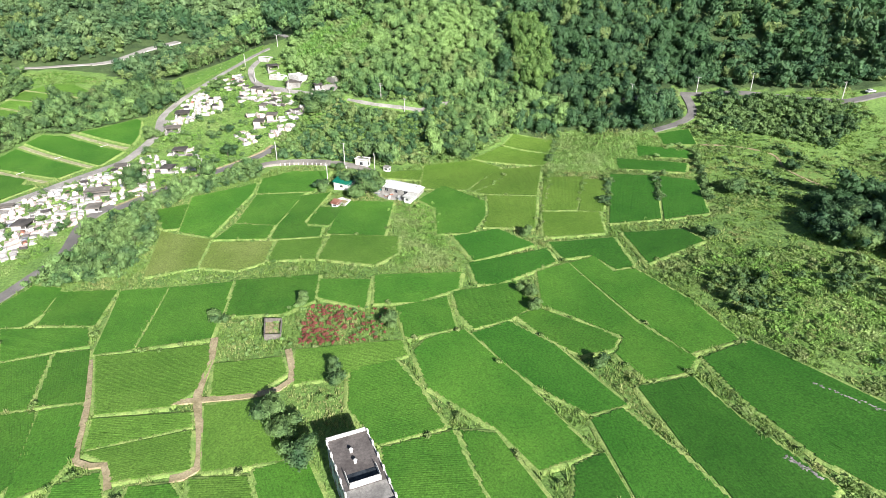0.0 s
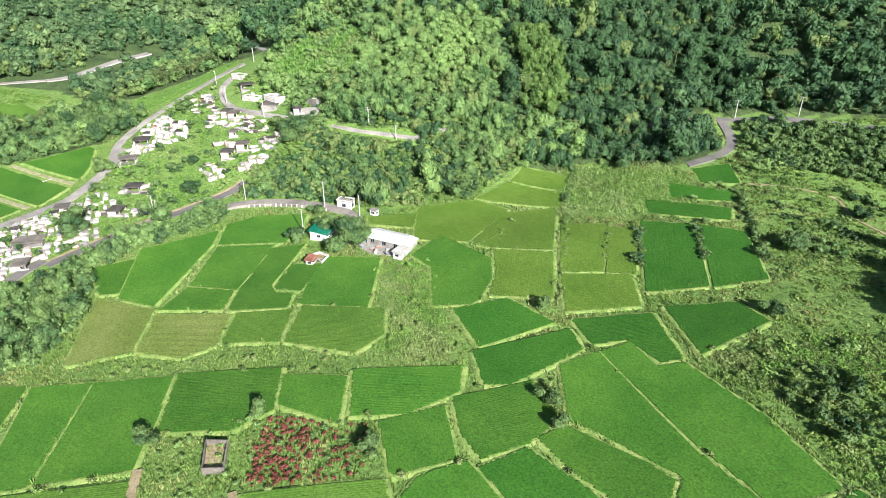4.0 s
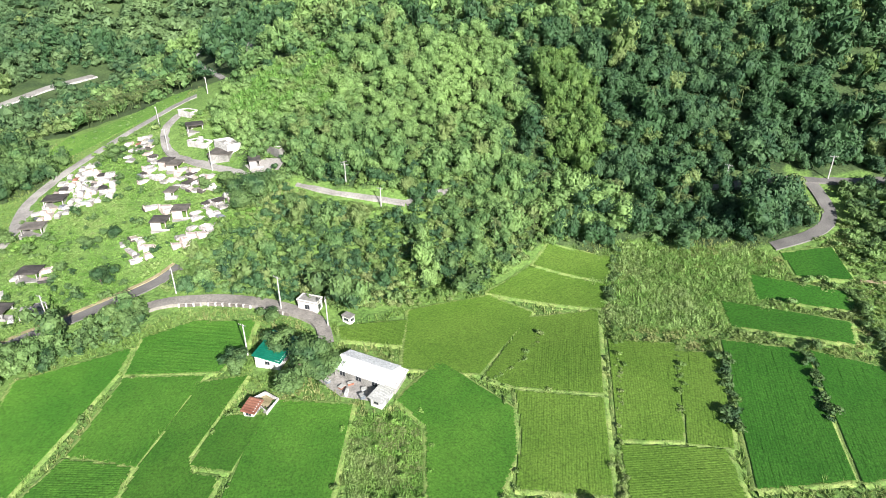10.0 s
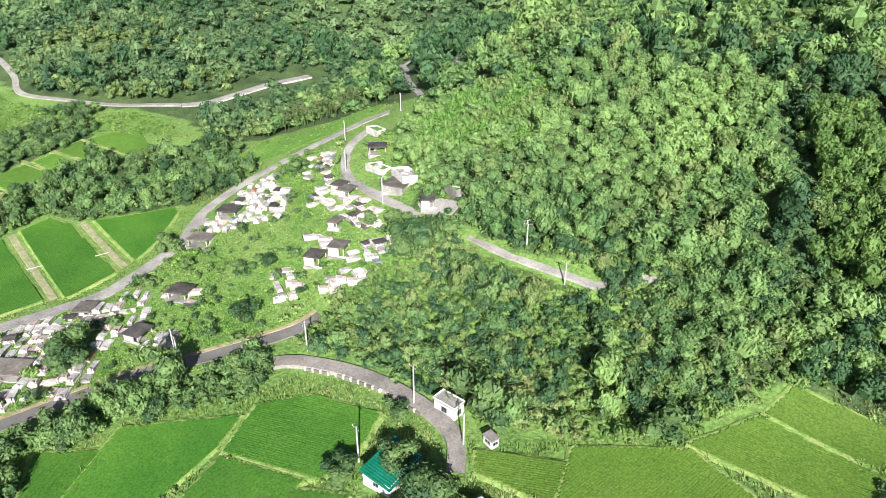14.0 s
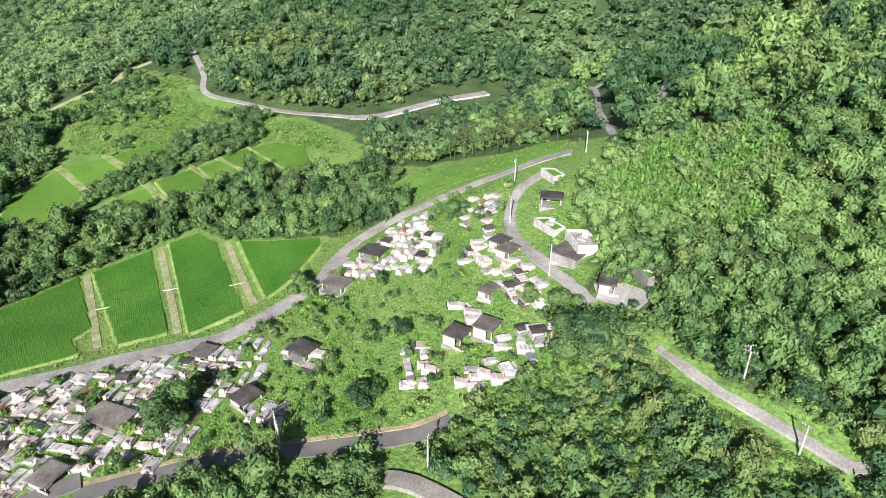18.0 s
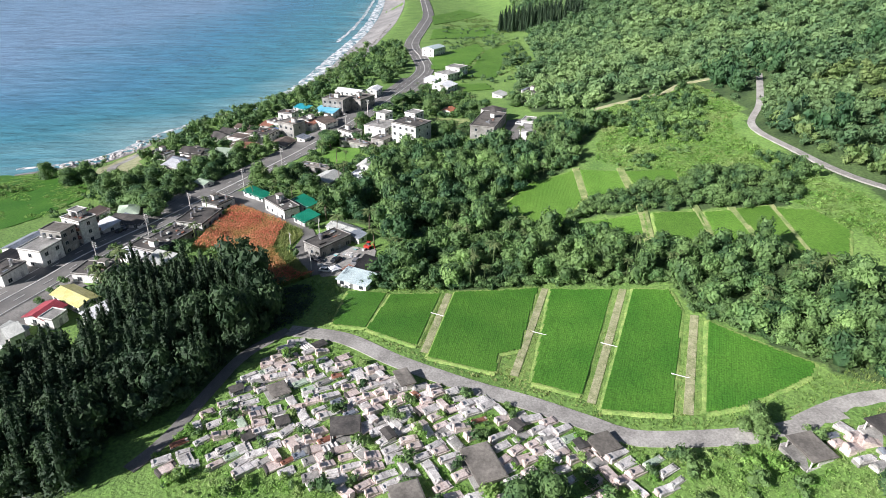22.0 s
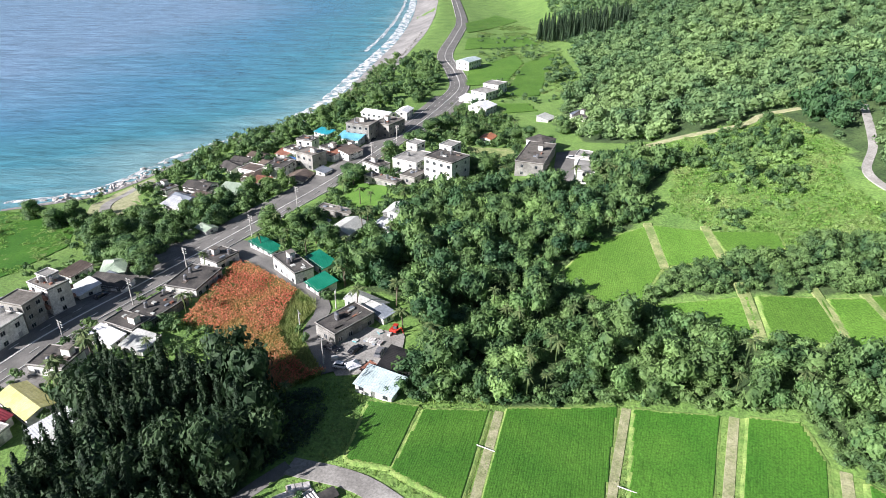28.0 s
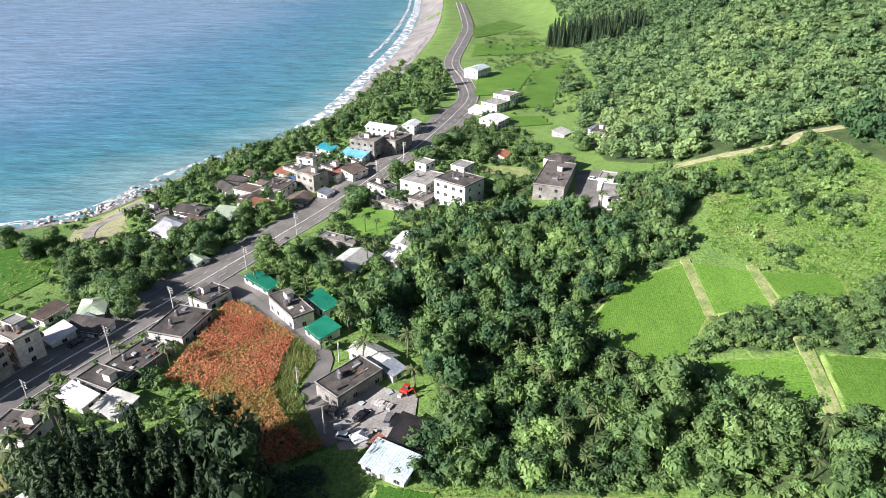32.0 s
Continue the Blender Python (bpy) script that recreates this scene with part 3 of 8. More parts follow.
ROADS["lower0"] = (4.0, [(-136.7, 138.2), (-133.5, 147.1), (-129.7, 156.6), (-126.4, 168.3), (-123.5, 179.6), (-127, 201.8), (-122.7, 214.5)])
PLOTS = {}
PLOTS["red"] = [(-244.4, 142.8), (-281.2, 148.1), (-282.4, 152), (-253.6, 178.3), (-248.5, 179.5), (-237.6, 175.2), (-218, 185.7), (-209.8, 172.8), (-219.2, 160), (-239.6, 153.3)]
PLOTS["weeds"] = [(-20, 206.1), (-2.1, 207.5), (0.2, 184.5), (2.4, 162), (-15.9, 162.5), (-15.3, 180)]
PLOTS["orchard"] = [(-57, 130.6), (-58.4, 139.5), (-46.9, 139.3), (-40.3, 143.8), (-14, 140.1), (-13.2, 129), (-19.9, 126), (-36.5, 125.8), (-51.9, 121.1)]
PLOTS["lawn"] = [(-149.8, 331.3), (-147, 348.5), (-110.8, 363.8), (-99.8, 363.1), (-99.6, 353.3), (-120.2, 342.9), (-142.5, 327.4)]
PLOTS["yard"] = [(-229.8, 183), (-243.2, 184.6), (-232.5, 205.4), (-225.8, 204.7), (-217.1, 195.9), (-216.9, 188.8)]
PLOTS["lot"] = [(-369.2, 273.9), (-368.5, 283.3), (-331.9, 281.8), (-323.7, 271.3), (-328.2, 263.2)]
PLOTS["plotgrass"] = [(-326.6, 177.2), (-348.7, 183.9), (-342.6, 197.5), (-320.6, 196)]
PLOTS["meadow"] = [(-346.3, -5.1), (-359.3, 16.9), (-342.8, 54.5), (-324.7, 76.6), (-301.6, 83.6), (-280.2, 75.7), (-270.8, 69.3), (-256.2, 56.6)]
PLOTS["shoreyard"] = [(-326, 85), (-333, 76), (-350, 70), (-372, 70), (-390, 78), (-398, 86), (-380, 88), (-354, 88), (-338, 97)]
PLOTS["grovezone"] = [(-192.6, 129.2), (-209.7, 132.6), (-214.1, 145.6), (-209.4, 161.7), (-197.6, 172.9), (-183, 175.3), (-171.3, 171.4), (-163.4, 161.3), (-156.6, 154.3), (-150.8, 142.9), (-151.5, 130.8), (-175.4, 116.4), (-183.5, 123.6)]
PLOTS["strip1"] = [(-173.8, 216.4), (-200.3, 225.1), (-200.1, 227.2), (-170.7, 218.2)]
PLOTS["strip2"] = [(-162.6, 233.9), (-169, 240.2), (-198.6, 252.3), (-197.4, 254.8), (-157.7, 240.4)]
PLOTS["strip3"] = [(-150.7, 250.2), (-192.1, 271), (-190.4, 276), (-146.2, 253)]
PLOTS["strip4"] = [(-141.5, 266.6), (-176.3, 283.7), (-172.1, 287.9), (-140.3, 272.3)]
PLOTS["farmyard"] = [(-26.4, 217.3), (-23.6, 222.1), (-13, 216.4), (-14.4, 210.6), (-20.7, 212)]
PLOTS["greencorn"] = [(-238, 171.1), (-249.4, 171), (-262.3, 173.2), (-254.9, 178.1), (-248.5, 179.7), (-237.6, 175.9), (-218.9, 185.6), (-218.3, 182.1), (-228.6, 174.9)]
PLOTS["g1"] = [(-195.5, 171.8), (-159.9, 221.6), (-147.6, 241.9), (-135.7, 256.5), (-125.9, 264.1), (-117.8, 254.5), (-115.5, 237.6), (-109.6, 225.8), (-148.9, 172.6)]
PLOTS["g1b"] = [(-141.8, 159.9), (-179.4, 170.3), (-186.8, 182.7), (-167.4, 208.4), (-152.2, 229.3), (-134.5, 252.5), (-130.4, 254)]
PLOTS["g2"] = [(-135.8, 300.6), (-130.9, 315.5), (-120.9, 324.7), (-115.5, 312.6), (-105.9, 307.1), (-107, 294.5), (-117.7, 295), (-121.8, 286.7), (-126.4, 280.3), (-134, 282.8)]
PLOTS["g3"] = [(-115.7, 326.5), (-106.3, 332.1), (-96.9, 318.2), (-107.4, 316.2)]
PLOTS["g4"] = [(-100.8, 302.9), (-99.2, 315), (-86.1, 310.9), (-75.8, 304), (-68.6, 296.2), (-69.2, 291.5), (-79.3, 293.7), (-90.5, 298.7)]
PLOTS["g5"] = [(-93.7, 272.2), (-91.6, 275.8), (-82.6, 273.5), (-78.5, 266.6), (-87, 264.5)]
PLOTS["g6"] = [(-94, 288.7), (-85.4, 289.4), (-73.9, 286.7), (-64.2, 289.6), (-62.5, 285.8), (-64.4, 276.9), (-75.2, 266.9), (-78.3, 272.8), (-75.1, 279.9)]
PLOTS["g7"] = [(-120.3, 261.9), (-111.5, 265.8), (-105.6, 258.6), (-111.1, 257)]
PLOTS["g8"] = [(-112.1, 242), (-105.2, 250.4), (-100.4, 246), (-105.5, 239.5)]
PLOTS["g9"] = [(-79.2, 310.8), (-76.1, 314), (-66.8, 311.2), (-66.5, 307.7), (-72.1, 304.5)]
PLOTS["stones1"] = [(62.3, 84.2), (66.3, 78.4), (66.7, 78.9), (62.8, 84.8)]
PLOTS["stones2"] = [(76.6, 102.5), (85.7, 93.5), (86.4, 94.3), (77.4, 103.4)]
PLOTS["sandhouse"] = [(-62.8, 301.3), (-55.9, 302.5), (-49.3, 300.7), (-51, 296.8), (-59.6, 297.2)]
PLOTS["hwyside"] = [(-294.5, 140.9), (-303, 149.7), (-285.7, 164.2), (-277.8, 160.7), (-282.5, 151.1)]
PLOTS["tanfield"] = [(-390.5, 228.5), (-383.4, 259.4), (-370.6, 256), (-372.7, 239.2)]
# ground where the grove's shadow falls, darkened by the colour of its weeds
PLOTS["darkpatch"] = [(-213.1, 170.3), (-211.7, 185.5), (-200.8, 188.1), (-192.1, 182.8), (-187.4, 175.7)]
PLOTS["grovezonetwo"] = [(-209.9, 131), (-220.4, 134.3), (-218.8, 147.1), (-215.4, 162.8), (-204.7, 172.9), (-192.9, 174.5), (-184.3, 171.5), (-179.5, 164.8), (-180.7, 150.7)]
PLOTS["grovezonethree"] = [(-170.7, 110.9), (-168.7, 134.3), (-156.7, 150.6), (-141.6, 149), (-136.5, 144.9), (-138.2, 129)]


def smooth_line(line, step=3.0):
    """Points at even steps on a smooth curve through the line."""
    p = np.array([line[0]] + list(line) + [line[-1]], float)
    res = []
    for i in range(1, len(p) - 2):
        a, b, c, d = p[i - 1], p[i], p[i + 1], p[i + 2]
        n = max(2, int(np.hypot(*(c - b)) / step))
        t = np.linspace(0, 1, n, endpoint=False)[:, None]
        res.append(0.5 * (2 * b + (c - a) * t + (2 * a - 5 * b + 4 * c - d) * t ** 2 + (3 * b - a - 3 * c + d) * t ** 3))
    res.append(p[-1:])
    return np.concatenate(res)


def beside(line, shift):
    """The line moved to its right."""
    d = np.gradient(line, axis=0)
    d /= np.linalg.norm(d, axis=1)[:, None] + 1e-9
    return line + np.stack([d[:, 1], -d[:, 0]], 1) * shift


def ribbon(name, line, width, material, lift, label="", category="", edge=0.35, across=3):
    """A road lying on the land: a slab with a crown and edges that go down into the ground."""
    offs = np.linspace(-width / 2, width / 2, across)
    cols = [beside(line, o) for o in offs]
    mid = np.stack(cols, 1)
    z = land(mid[..., 0].ravel(), mid[..., 1].ravel()).reshape(mid.shape[:2])
    z = z * 0.5 + z.mean(1, keepdims=True) * 0.5 + lift
    left, right = beside(line, -width / 2 - 0.1), beside(line, width / 2 + 0.1)
    grid = np.concatenate([np.concatenate([left[:, None], mid, right[:, None]], 1), np.concatenate([z[:, :1] - edge - lift, z, z[:, -1:] - edge - lift], 1)[..., None]], 2)
    n, k = grid.shape[:2]
    ids = np.arange(n * k).reshape(n, k)
    q = np.stack([ids[:-1, :-1], ids[:-1, 1:], ids[1:, 1:], ids[1:, :-1]], -1).reshape(-1, 4)
    return tagged(new(name, mesh_of(name, grid.reshape(-1, 3), q, material)), label, category, kind="structure")


LINES = {n: smooth_line(p) for n, (w, p) in ROADS.items()}
LOOK = {"highway": ("asphalt", "grey asphalt coast road with white lane lines"), "lower": ("asphalt", "narrow asphalt lane below the graveyard"), "lower0": ("asphalt", "narrow asphalt lane below the graveyard"),
        "bend": ("old_lane", "worn grey-brown concrete lane bending along a retaining wall"), "lane": ("asphalt", "narrow asphalt village lane"), "right0": ("asphalt", "asphalt hill road"), "right": ("asphalt", "curving asphalt hill lane"), "cemlow": ("asphalt", "shaded asphalt lane"),
        "farm": ("soil", "bare soil farm path between paddies"), "farm2": ("soil", "bare soil farm path between paddies"), "farm3": ("soil", "bare soil farm path between paddies"), "track": ("dry_track", "pale gravel track over the meadow")}
LIFT = 0.10
for road_no, road_key in enumerate(ROADS):
    stuff_name, road_label = LOOK.get(road_key, ("concrete_road", "pale worn concrete lane"))
    ribbon("road" if ROADS[road_key][0] > 2 else "path", LINES[road_key], ROADS[road_key][0], M[stuff_name], {"bend": 0.75, "highway": 0.30}.get(road_key, 0.14 + 0.012 * road_no), road_label, "road", 0.6)

ribbon("pavement", LINES["highway"][:38], 36, M["lot"], 0.22, "packed grey forecourts along the coast road", "pavement", 0.3, 7)
ribbon("pavement", LINES["highway"][37:105], 21, M["lot"], 0.22, "packed grey shoulders of the coast road", "pavement", 0.3, 7)
ribbon("verge", beside(LINES["lower"], -2.6), 1.2, M["soil"], 0.1, "bare brown soil shoulder above the lane", "verge", 0.3)
# white lines of the highway
for shift in (-6.4, -0.18, 0.18, 6.4):
    ribbon("edge_line" if abs(shift) > 3 else "centre_line", beside(LINES["highway"], shift), 0.18, M["paint"], 0.40, "white painted road line", "road marking", 0.02, 2)
dash = LINES["highway"]
for shift in (-3.3, 3.3):
    track_line = beside(dash, shift)
    for i in range(2, 150, 3):
        ribbon("lane_dash", track_line[i:i + 2], 0.18, M["paint"], 0.40, "white painted lane dash", "road marking", 0.02, 2)

# a raster of what covers the ground, one cell a metre
RX0, RY0, RW, RH = -720, 40, 960, 480
cover = np.zeros((RH, RW), np.uint8)
cell_x, cell_y = np.meshgrid(RX0 + np.arange(RW) + 0.5, RY0 + np.arange(RH) + 0.5)


def mark(poly, code, grow=0.0):
    xs, ys = [p[0] for p in poly], [p[1] for p in poly]
    i0, i1 = max(0, int(min(xs) - RX0 - 3)), min(RW, int(max(xs) - RX0 + 4))
    j0, j1 = max(0, int(min(ys) - RY0 - 3)), min(RH, int(max(ys) - RY0 + 4))
    if i1 <= i0 or j1 <= j0:
        return
    cx, cy = cell_x[j0:j1, i0:i1], cell_y[j0:j1, i0:i1]
    m = inside(cx, cy, list(poly))
    if grow:
        m |= to_line(cx, cy, list(poly) + [poly[0]])[0] < grow
    cover[j0:j1, i0:i1][m] = code


def mark_line(line, width, code):
    near = to_line(cell_x, cell_y, [tuple(p) for p in line])[0] < width
    cover[near] = code


def covered(x, y):
    i, j = (x - RX0).astype(int), (y - RY0).astype(int)
    ok = (i >= 0) & (i < RW) & (j >= 0) & (j < RH)
    return np.where(ok, cover[np.clip(j, 0, RH - 1), np.clip(i, 0, RW - 1)], 0)


PADDY, ROAD, PLOT, HOUSE = 1, 2, 3, 4
for road_key, (road_width, road_pts) in ROADS.items():
    mark_line(road_pts[:2] if road_key == "path2" else road_pts, road_width / 2 + (0.8 if road_width > 3 else 0.2), ROAD)


def drape(name, poly, material, lift, label, category, step=2.5, kind="structure"):
    """A patch of ground cover lying on the land, cut to the polygon."""
    bm = bmesh.new()
    bm.faces.new([bm.verts.new((x, y, 0)) for x, y in poly])
    xs, ys = [p[0] for p in poly], [p[1] for p in poly]
    for axis, lo, hi in ((0, min(xs), max(xs)), (1, min(ys), max(ys))):
        for c in np.arange(lo + step, hi, step):
            at, no = [0, 0, 0], [0, 0, 0]
            at[axis], no[axis] = c, 1
            bmesh.ops.bisect_plane(bm, geom=bm.verts[:] + bm.edges[:] + bm.faces[:], plane_co=at, plane_no=no)
    co = np.array([v.co[:2] for v in bm.verts])
    for v, z in zip(bm.verts, land(co[:, 0], co[:, 1])):
        v.co.z = z + lift
    rim = [e for e in bm.edges if e.is_boundary]
    down = bmesh.ops.extrude_edge_only(bm, edges=rim)["geom"]
    for v in down:
        if isinstance(v, bmesh.types.BMVert):
            v.co.z -= lift + 0.4
    bmesh.ops.recalc_face_normals(bm, faces=bm.faces[:])
    return tagged(part(name, bm, material), label, category, kind=kind)


for plot_key, plot_mat, plot_name, plot_label in (
        ("yard", "concrete_road", "yard", "pale concrete yard beside the house"), ("lot", "asphalt", "car_park", "grey asphalt car park"), ("lawn", "mown", "meadow", "bright mown hillside meadow"),
        ("plotgrass", "mown", "meadow", "small walled grass plot"), ("meadow", "rice_green", "meadow", "even green meadow by the shore"), ("tanfield", "bund", "field", "dry straw-coloured field behind the village")):
    drape(plot_name, PLOTS[plot_key], M[plot_mat], 0.18, plot_label, plot_name.replace("_", " "))
for plot_key in ("strip1", "strip2", "strip3", "strip4"):
    drape("grass_strip", PLOTS[plot_key], M["strip_grass"], 0.12, "grassy strip between paddies with a pale trodden middle", "grass strip")
for strip_line in (((-172.2, 217.3), (-200.2, 226.2)), ((-160.2, 237.2), (-198, 253.5)), ((-148.4, 251.6), (-191.2, 273.5)), ((-140.9, 269.4), (-174.2, 285.8))):
    ribbon("path", smooth_line(strip_line), 1.9, M["dry_track"], 0.3, "pale trodden middle of a grass strip", "path", 0.3)
drape("farmyard", PLOTS["farmyard"], M["concrete_road"], 0.18, "pale concrete farmyard in front of the shed", "yard")
drape("yard", PLOTS["shoreyard"], M["dry_track"], 0.12, "bare sandy ground above the shore blocks", "yard")
drape("forecourt", PLOTS["hwyside"], M["asphalt"], 0.2, "grey paved forecourt by the coast road", "yard")
drape("forecourt", PLOTS["sandhouse"], M["concrete_road"], 0.18, "pale concrete forecourt of a tomb", "yard")
for plot_key in ("red", "farmyard", "hwyside", "sandhouse", "yard", "lot", "weeds", "orchard", "lawn", "plotgrass", "meadow", "tanfield", "shoreyard"):
    mark(PLOTS[plot_key], PLOT)


# ---- paddies: rows of rice on a bed, with grassy banks between ----
def spans(poly, c, u, v):
    """Where the line v = c crosses the polygon, as pairs along u."""
    hits = []
    for a, b in zip(poly, poly[1:] + poly[:1]):
        ua, va, ub, vb = a @ u, a @ v, b @ u, b @ v
        if (va > c) != (vb > c):
            hits.append(ua + (ub - ua) * (c - va) / (vb - va))
    hits.sort()
    return list(zip(hits[::2], hits[1::2]))


PADDY_LABEL = {"green": "rice paddy of even mid-green standing rice", "deep": "rice paddy of deep green standing rice", "lime": "paddy of fresh light green young rice", "yellow": "paddy of yellowing ripening rice", "tan": "paddy of dry straw-coloured stubble"}


def paddy(tone, *corners):
    poly = [np.array(p, float) for p in corners]
    mark(corners, PADDY)
    # rows run along the longest side
    sides = [b - a for a, b in zip(poly, poly[1:] + poly[:1])]
    u = max(sides, key=lambda s: s @ s)
    u = u / np.hypot(*u)
    v = np.array((-u[1], u[0]))
    mid = sum(poly) / len(poly)
    if tone == "green" and mid[0] > 12 and mid[1] < 124:
        tone = "deep"
    far = mid[0] < -380
    gap = 2.4 if far else 0.5
    cs = np.arange(min(p @ v for p in poly) + gap * 0.4, max(p @ v for p in poly), gap)
    vs, fs, base = [], [], 0
    prof = np.array(((-0.52, 0.388), (-0.22, 0.41), (0.22, 0.41), (0.52, 0.388))) * (gap, 1)
    for c in cs:
        for a, b in spans(poly, c, u, v):
            if b - a < 0.8:
                continue
            a, b = a + rng.uniform(0, 0.5), b - rng.uniform(0, 0.5)
            n = max(2, int((b - a) / 2.8) + 1)
            t = np.linspace(a, b, n)
            wob = rng.normal(0, 0.02, n)
            high = rng.normal(0, 0.02, n)
            p = t[:, None, None] * u + (c + wob[:, None] + prof[:, 0])[..., None] * v
            z = land(p[..., 0].ravel(), p[..., 1].ravel()).reshape(n, 4) + 0.12 + prof[:, 1] + high[:, None] * (prof[:, 1] > 0.2)
            vs.append(np.concatenate([p, z[..., None]], 2).reshape(-1, 3))
            ids = base + np.arange(n * 4).reshape(n, 4)
            fs.append(np.stack([ids[:-1, :-1], ids[:-1, 1:], ids[1:, 1:], ids[1:, :-1]], -1).reshape(-1, 4))
            fs.append(ids[[0, -1]])
            base += n * 4
    field = drape("paddy_field", corners, M["mud"], 0.14, PADDY_LABEL[tone], "rice field", 5.0)
    if not far:
        # the low grassy bank round the field
        bv, bf = [], []
        for a, b in zip(poly, poly[1:] + poly[:1]):
            n = max(2, int(np.hypot(*(b - a)) / 3) + 1)
            way = (b - a) / (np.hypot(*(b - a)) + 1e-9)
            off = np.array((-way[1], way[0]))
            mids = a + (b - a) * np.linspace(0, 1, n)[:, None]
            grid = mids[:, None] + off * np.array((-0.95, -0.4, 0.4, 0.95))[:, None] * rng.uniform(0.8, 1.2, (n, 1, 1))
            gz = land(grid[..., 0].ravel(), grid[..., 1].ravel()).reshape(n, 4) + np.array((0.02, 0.34, 0.34, 0.02)) + rng.normal(0, 0.03, (n, 4))
            ids = sum(len(k) for k in bv) + np.arange(n * 4).reshape(n, 4)
            bv.append(np.concatenate([grid, gz[..., None]], 2).reshape(-1, 3))
            bf.append(np.stack([ids[:-1, :-1], ids[:-1, 1:], ids[1:, 1:], ids[1:, :-1]], -1).reshape(-1, 4))
        bank = new("bank", mesh_of("bank", np.concatenate(bv), np.concatenate(bf), M["bank"], True))
        bank.parent = field
    if vs:
        plants = new("rice_plants", mesh_of("rice_plants", np.concatenate(vs), np.concatenate(fs), M["rice_" + tone]))
        plants.parent = field
        tagged(plants, kind="stuff")


# ---- plan of the fields ----
paddy("green", (-127.9, 151.5), (-123, 162.8), (-113.3, 161.1), (-111.8, 147.8), (-114, 141.5), (-120.7, 141.1))
paddy("green", (-110.3, 141.8), (-113.1, 158.9), (-95.5, 158.5), (-93.6, 140.2))
paddy("green", (-87.5, 126.8), (-94.6, 158.1), (-80.3, 158.7), (-78.1, 130.5), (-77.7, 128.1))
paddy("green", (-77.2, 128.5), (-80, 158.6), (-61.7, 159.2), (-59.7, 145.1), (-59, 130.8))
paddy("green", (-119.8, 140.6), (-94.7, 139.4), (-90.2, 131.3), (-98.7, 129.5), (-110.6, 125.9))
paddy("green", (-110.2, 125.2), (-98.6, 128.1), (-93.5, 112.1), (-92.2, 107.1), (-98.5, 106.5))
paddy("green", (-97.8, 128.7), (-89.2, 129.3), (-80, 108.8), (-91, 107.8))
paddy("lime", (-86.4, 126.1), (-58.2, 128.4), (-55.9, 121.5), (-55.4, 111.4), (-59.7, 106.1), (-75.8, 104.4))
paddy("green", (-97.7, 106), (-90.1, 106.4), (-88.3, 103.4), (-82.2, 85.4), (-83.4, 81.9))
paddy("green", (-88.8, 106.7), (-79.9, 108.3), (-73.6, 92.1), (-75, 84.8), (-80.9, 81))
paddy("lime", (-75.8, 103.1), (-54.1, 104), (-52.3, 99.8), (-72.5, 93.8))
paddy("lime", (-72.1, 93.1), (-52.1, 98.6), (-48.7, 88.4), (-63.1, 85.4), (-66, 90.3))
paddy("lime", (-52.1, 106.2), (-40.5, 107.5), (-34.4, 97.9), (-30.9, 89.7), (-46.3, 87.3))
paddy("lime", (-54.7, 120.3), (-38.4, 121.6), (-35.8, 115.7), (-41.4, 109.5), (-51.7, 108.9))
paddy("green", (-73.9, 84.9), (-66.6, 88.2), (-63.5, 83.4), (-62.1, 79.3), (-72.7, 79.2))
paddy("green", (-59.3, 84.4), (-51, 84.8), (-47.2, 80.3), (-58.5, 79))
paddy("lime", (-48.5, 85.9), (-37, 86.3), (-34.2, 79.8), (-46.3, 79.7))
paddy("green", (-36.4, 87.9), (-26.9, 91), (-20.4, 78.6), (-33.3, 79.3))
paddy("green", (-60.8, 159.5), (-35.9, 159.1), (-34.8, 145.4), (-42.4, 139.9), (-58.5, 141))
paddy("green", (-35.6, 156.7), (-20.4, 155), (-20.5, 140.1), (-34.6, 146.8))
paddy("green", (-19.7, 157), (5.4, 157.5), (4.5, 149), (-6.6, 142.5), (-18.7, 142.3))
paddy("lime", (-35.9, 124), (-10, 126.1), (-8.3, 120.3), (-23.4, 113.6), (-33.9, 111.7))
paddy("green", (-21.6, 115.7), (-10.8, 118.7), (-5.1, 109.1), (0.7, 96.8), (-13.2, 92.7), (-20.7, 103.8))
paddy("green", (-12.2, 92), (2.2, 95.8), (4.8, 87.3), (8.2, 77.5), (-9.9, 77.3))
paddy("green", (3.5, 95.7), (10.8, 94.6), (19.7, 75.9), (9, 77), (6.1, 85.5))
paddy("green", (-12.5, 140.7), (0.7, 145.1), (3.1, 130.2), (-8.9, 126.4))
paddy("green", (2.5, 147.2), (20.5, 152.1), (24.2, 139.9), (17.5, 134), (7.6, 130.1), (4, 136.4))
paddy("green", (-7.1, 122.1), (-3.7, 126.9), (5, 130), (19.1, 107.5), (28.4, 87.9), (18, 84.1), (10.9, 95.4), (-3.4, 108.9))
paddy("green", (7.2, 128.5), (16.7, 132.9), (27, 122.1), (38.3, 100.3), (30, 98), (20.6, 107.5), (14.3, 116.2))
paddy("green", (19, 135.2), (24.5, 139), (38.5, 127.7), (42, 123.5), (39.8, 119.4), (31.9, 117.7), (23.9, 126.9))
paddy("green", (27, 157.7), (36.6, 161.7), (40.4, 151.7), (48.5, 128.8), (56.9, 113.9), (53.6, 109.1), (44.3, 107.4), (39.9, 117.9), (43.2, 124.1), (31, 136.1), (26, 139.5))
paddy("green", (37.4, 161.6), (44.6, 164.6), (48.2, 155.2), (54.2, 155.6), (63.7, 137.3), (68.5, 118.9), (56.4, 115.6), (48.7, 131))
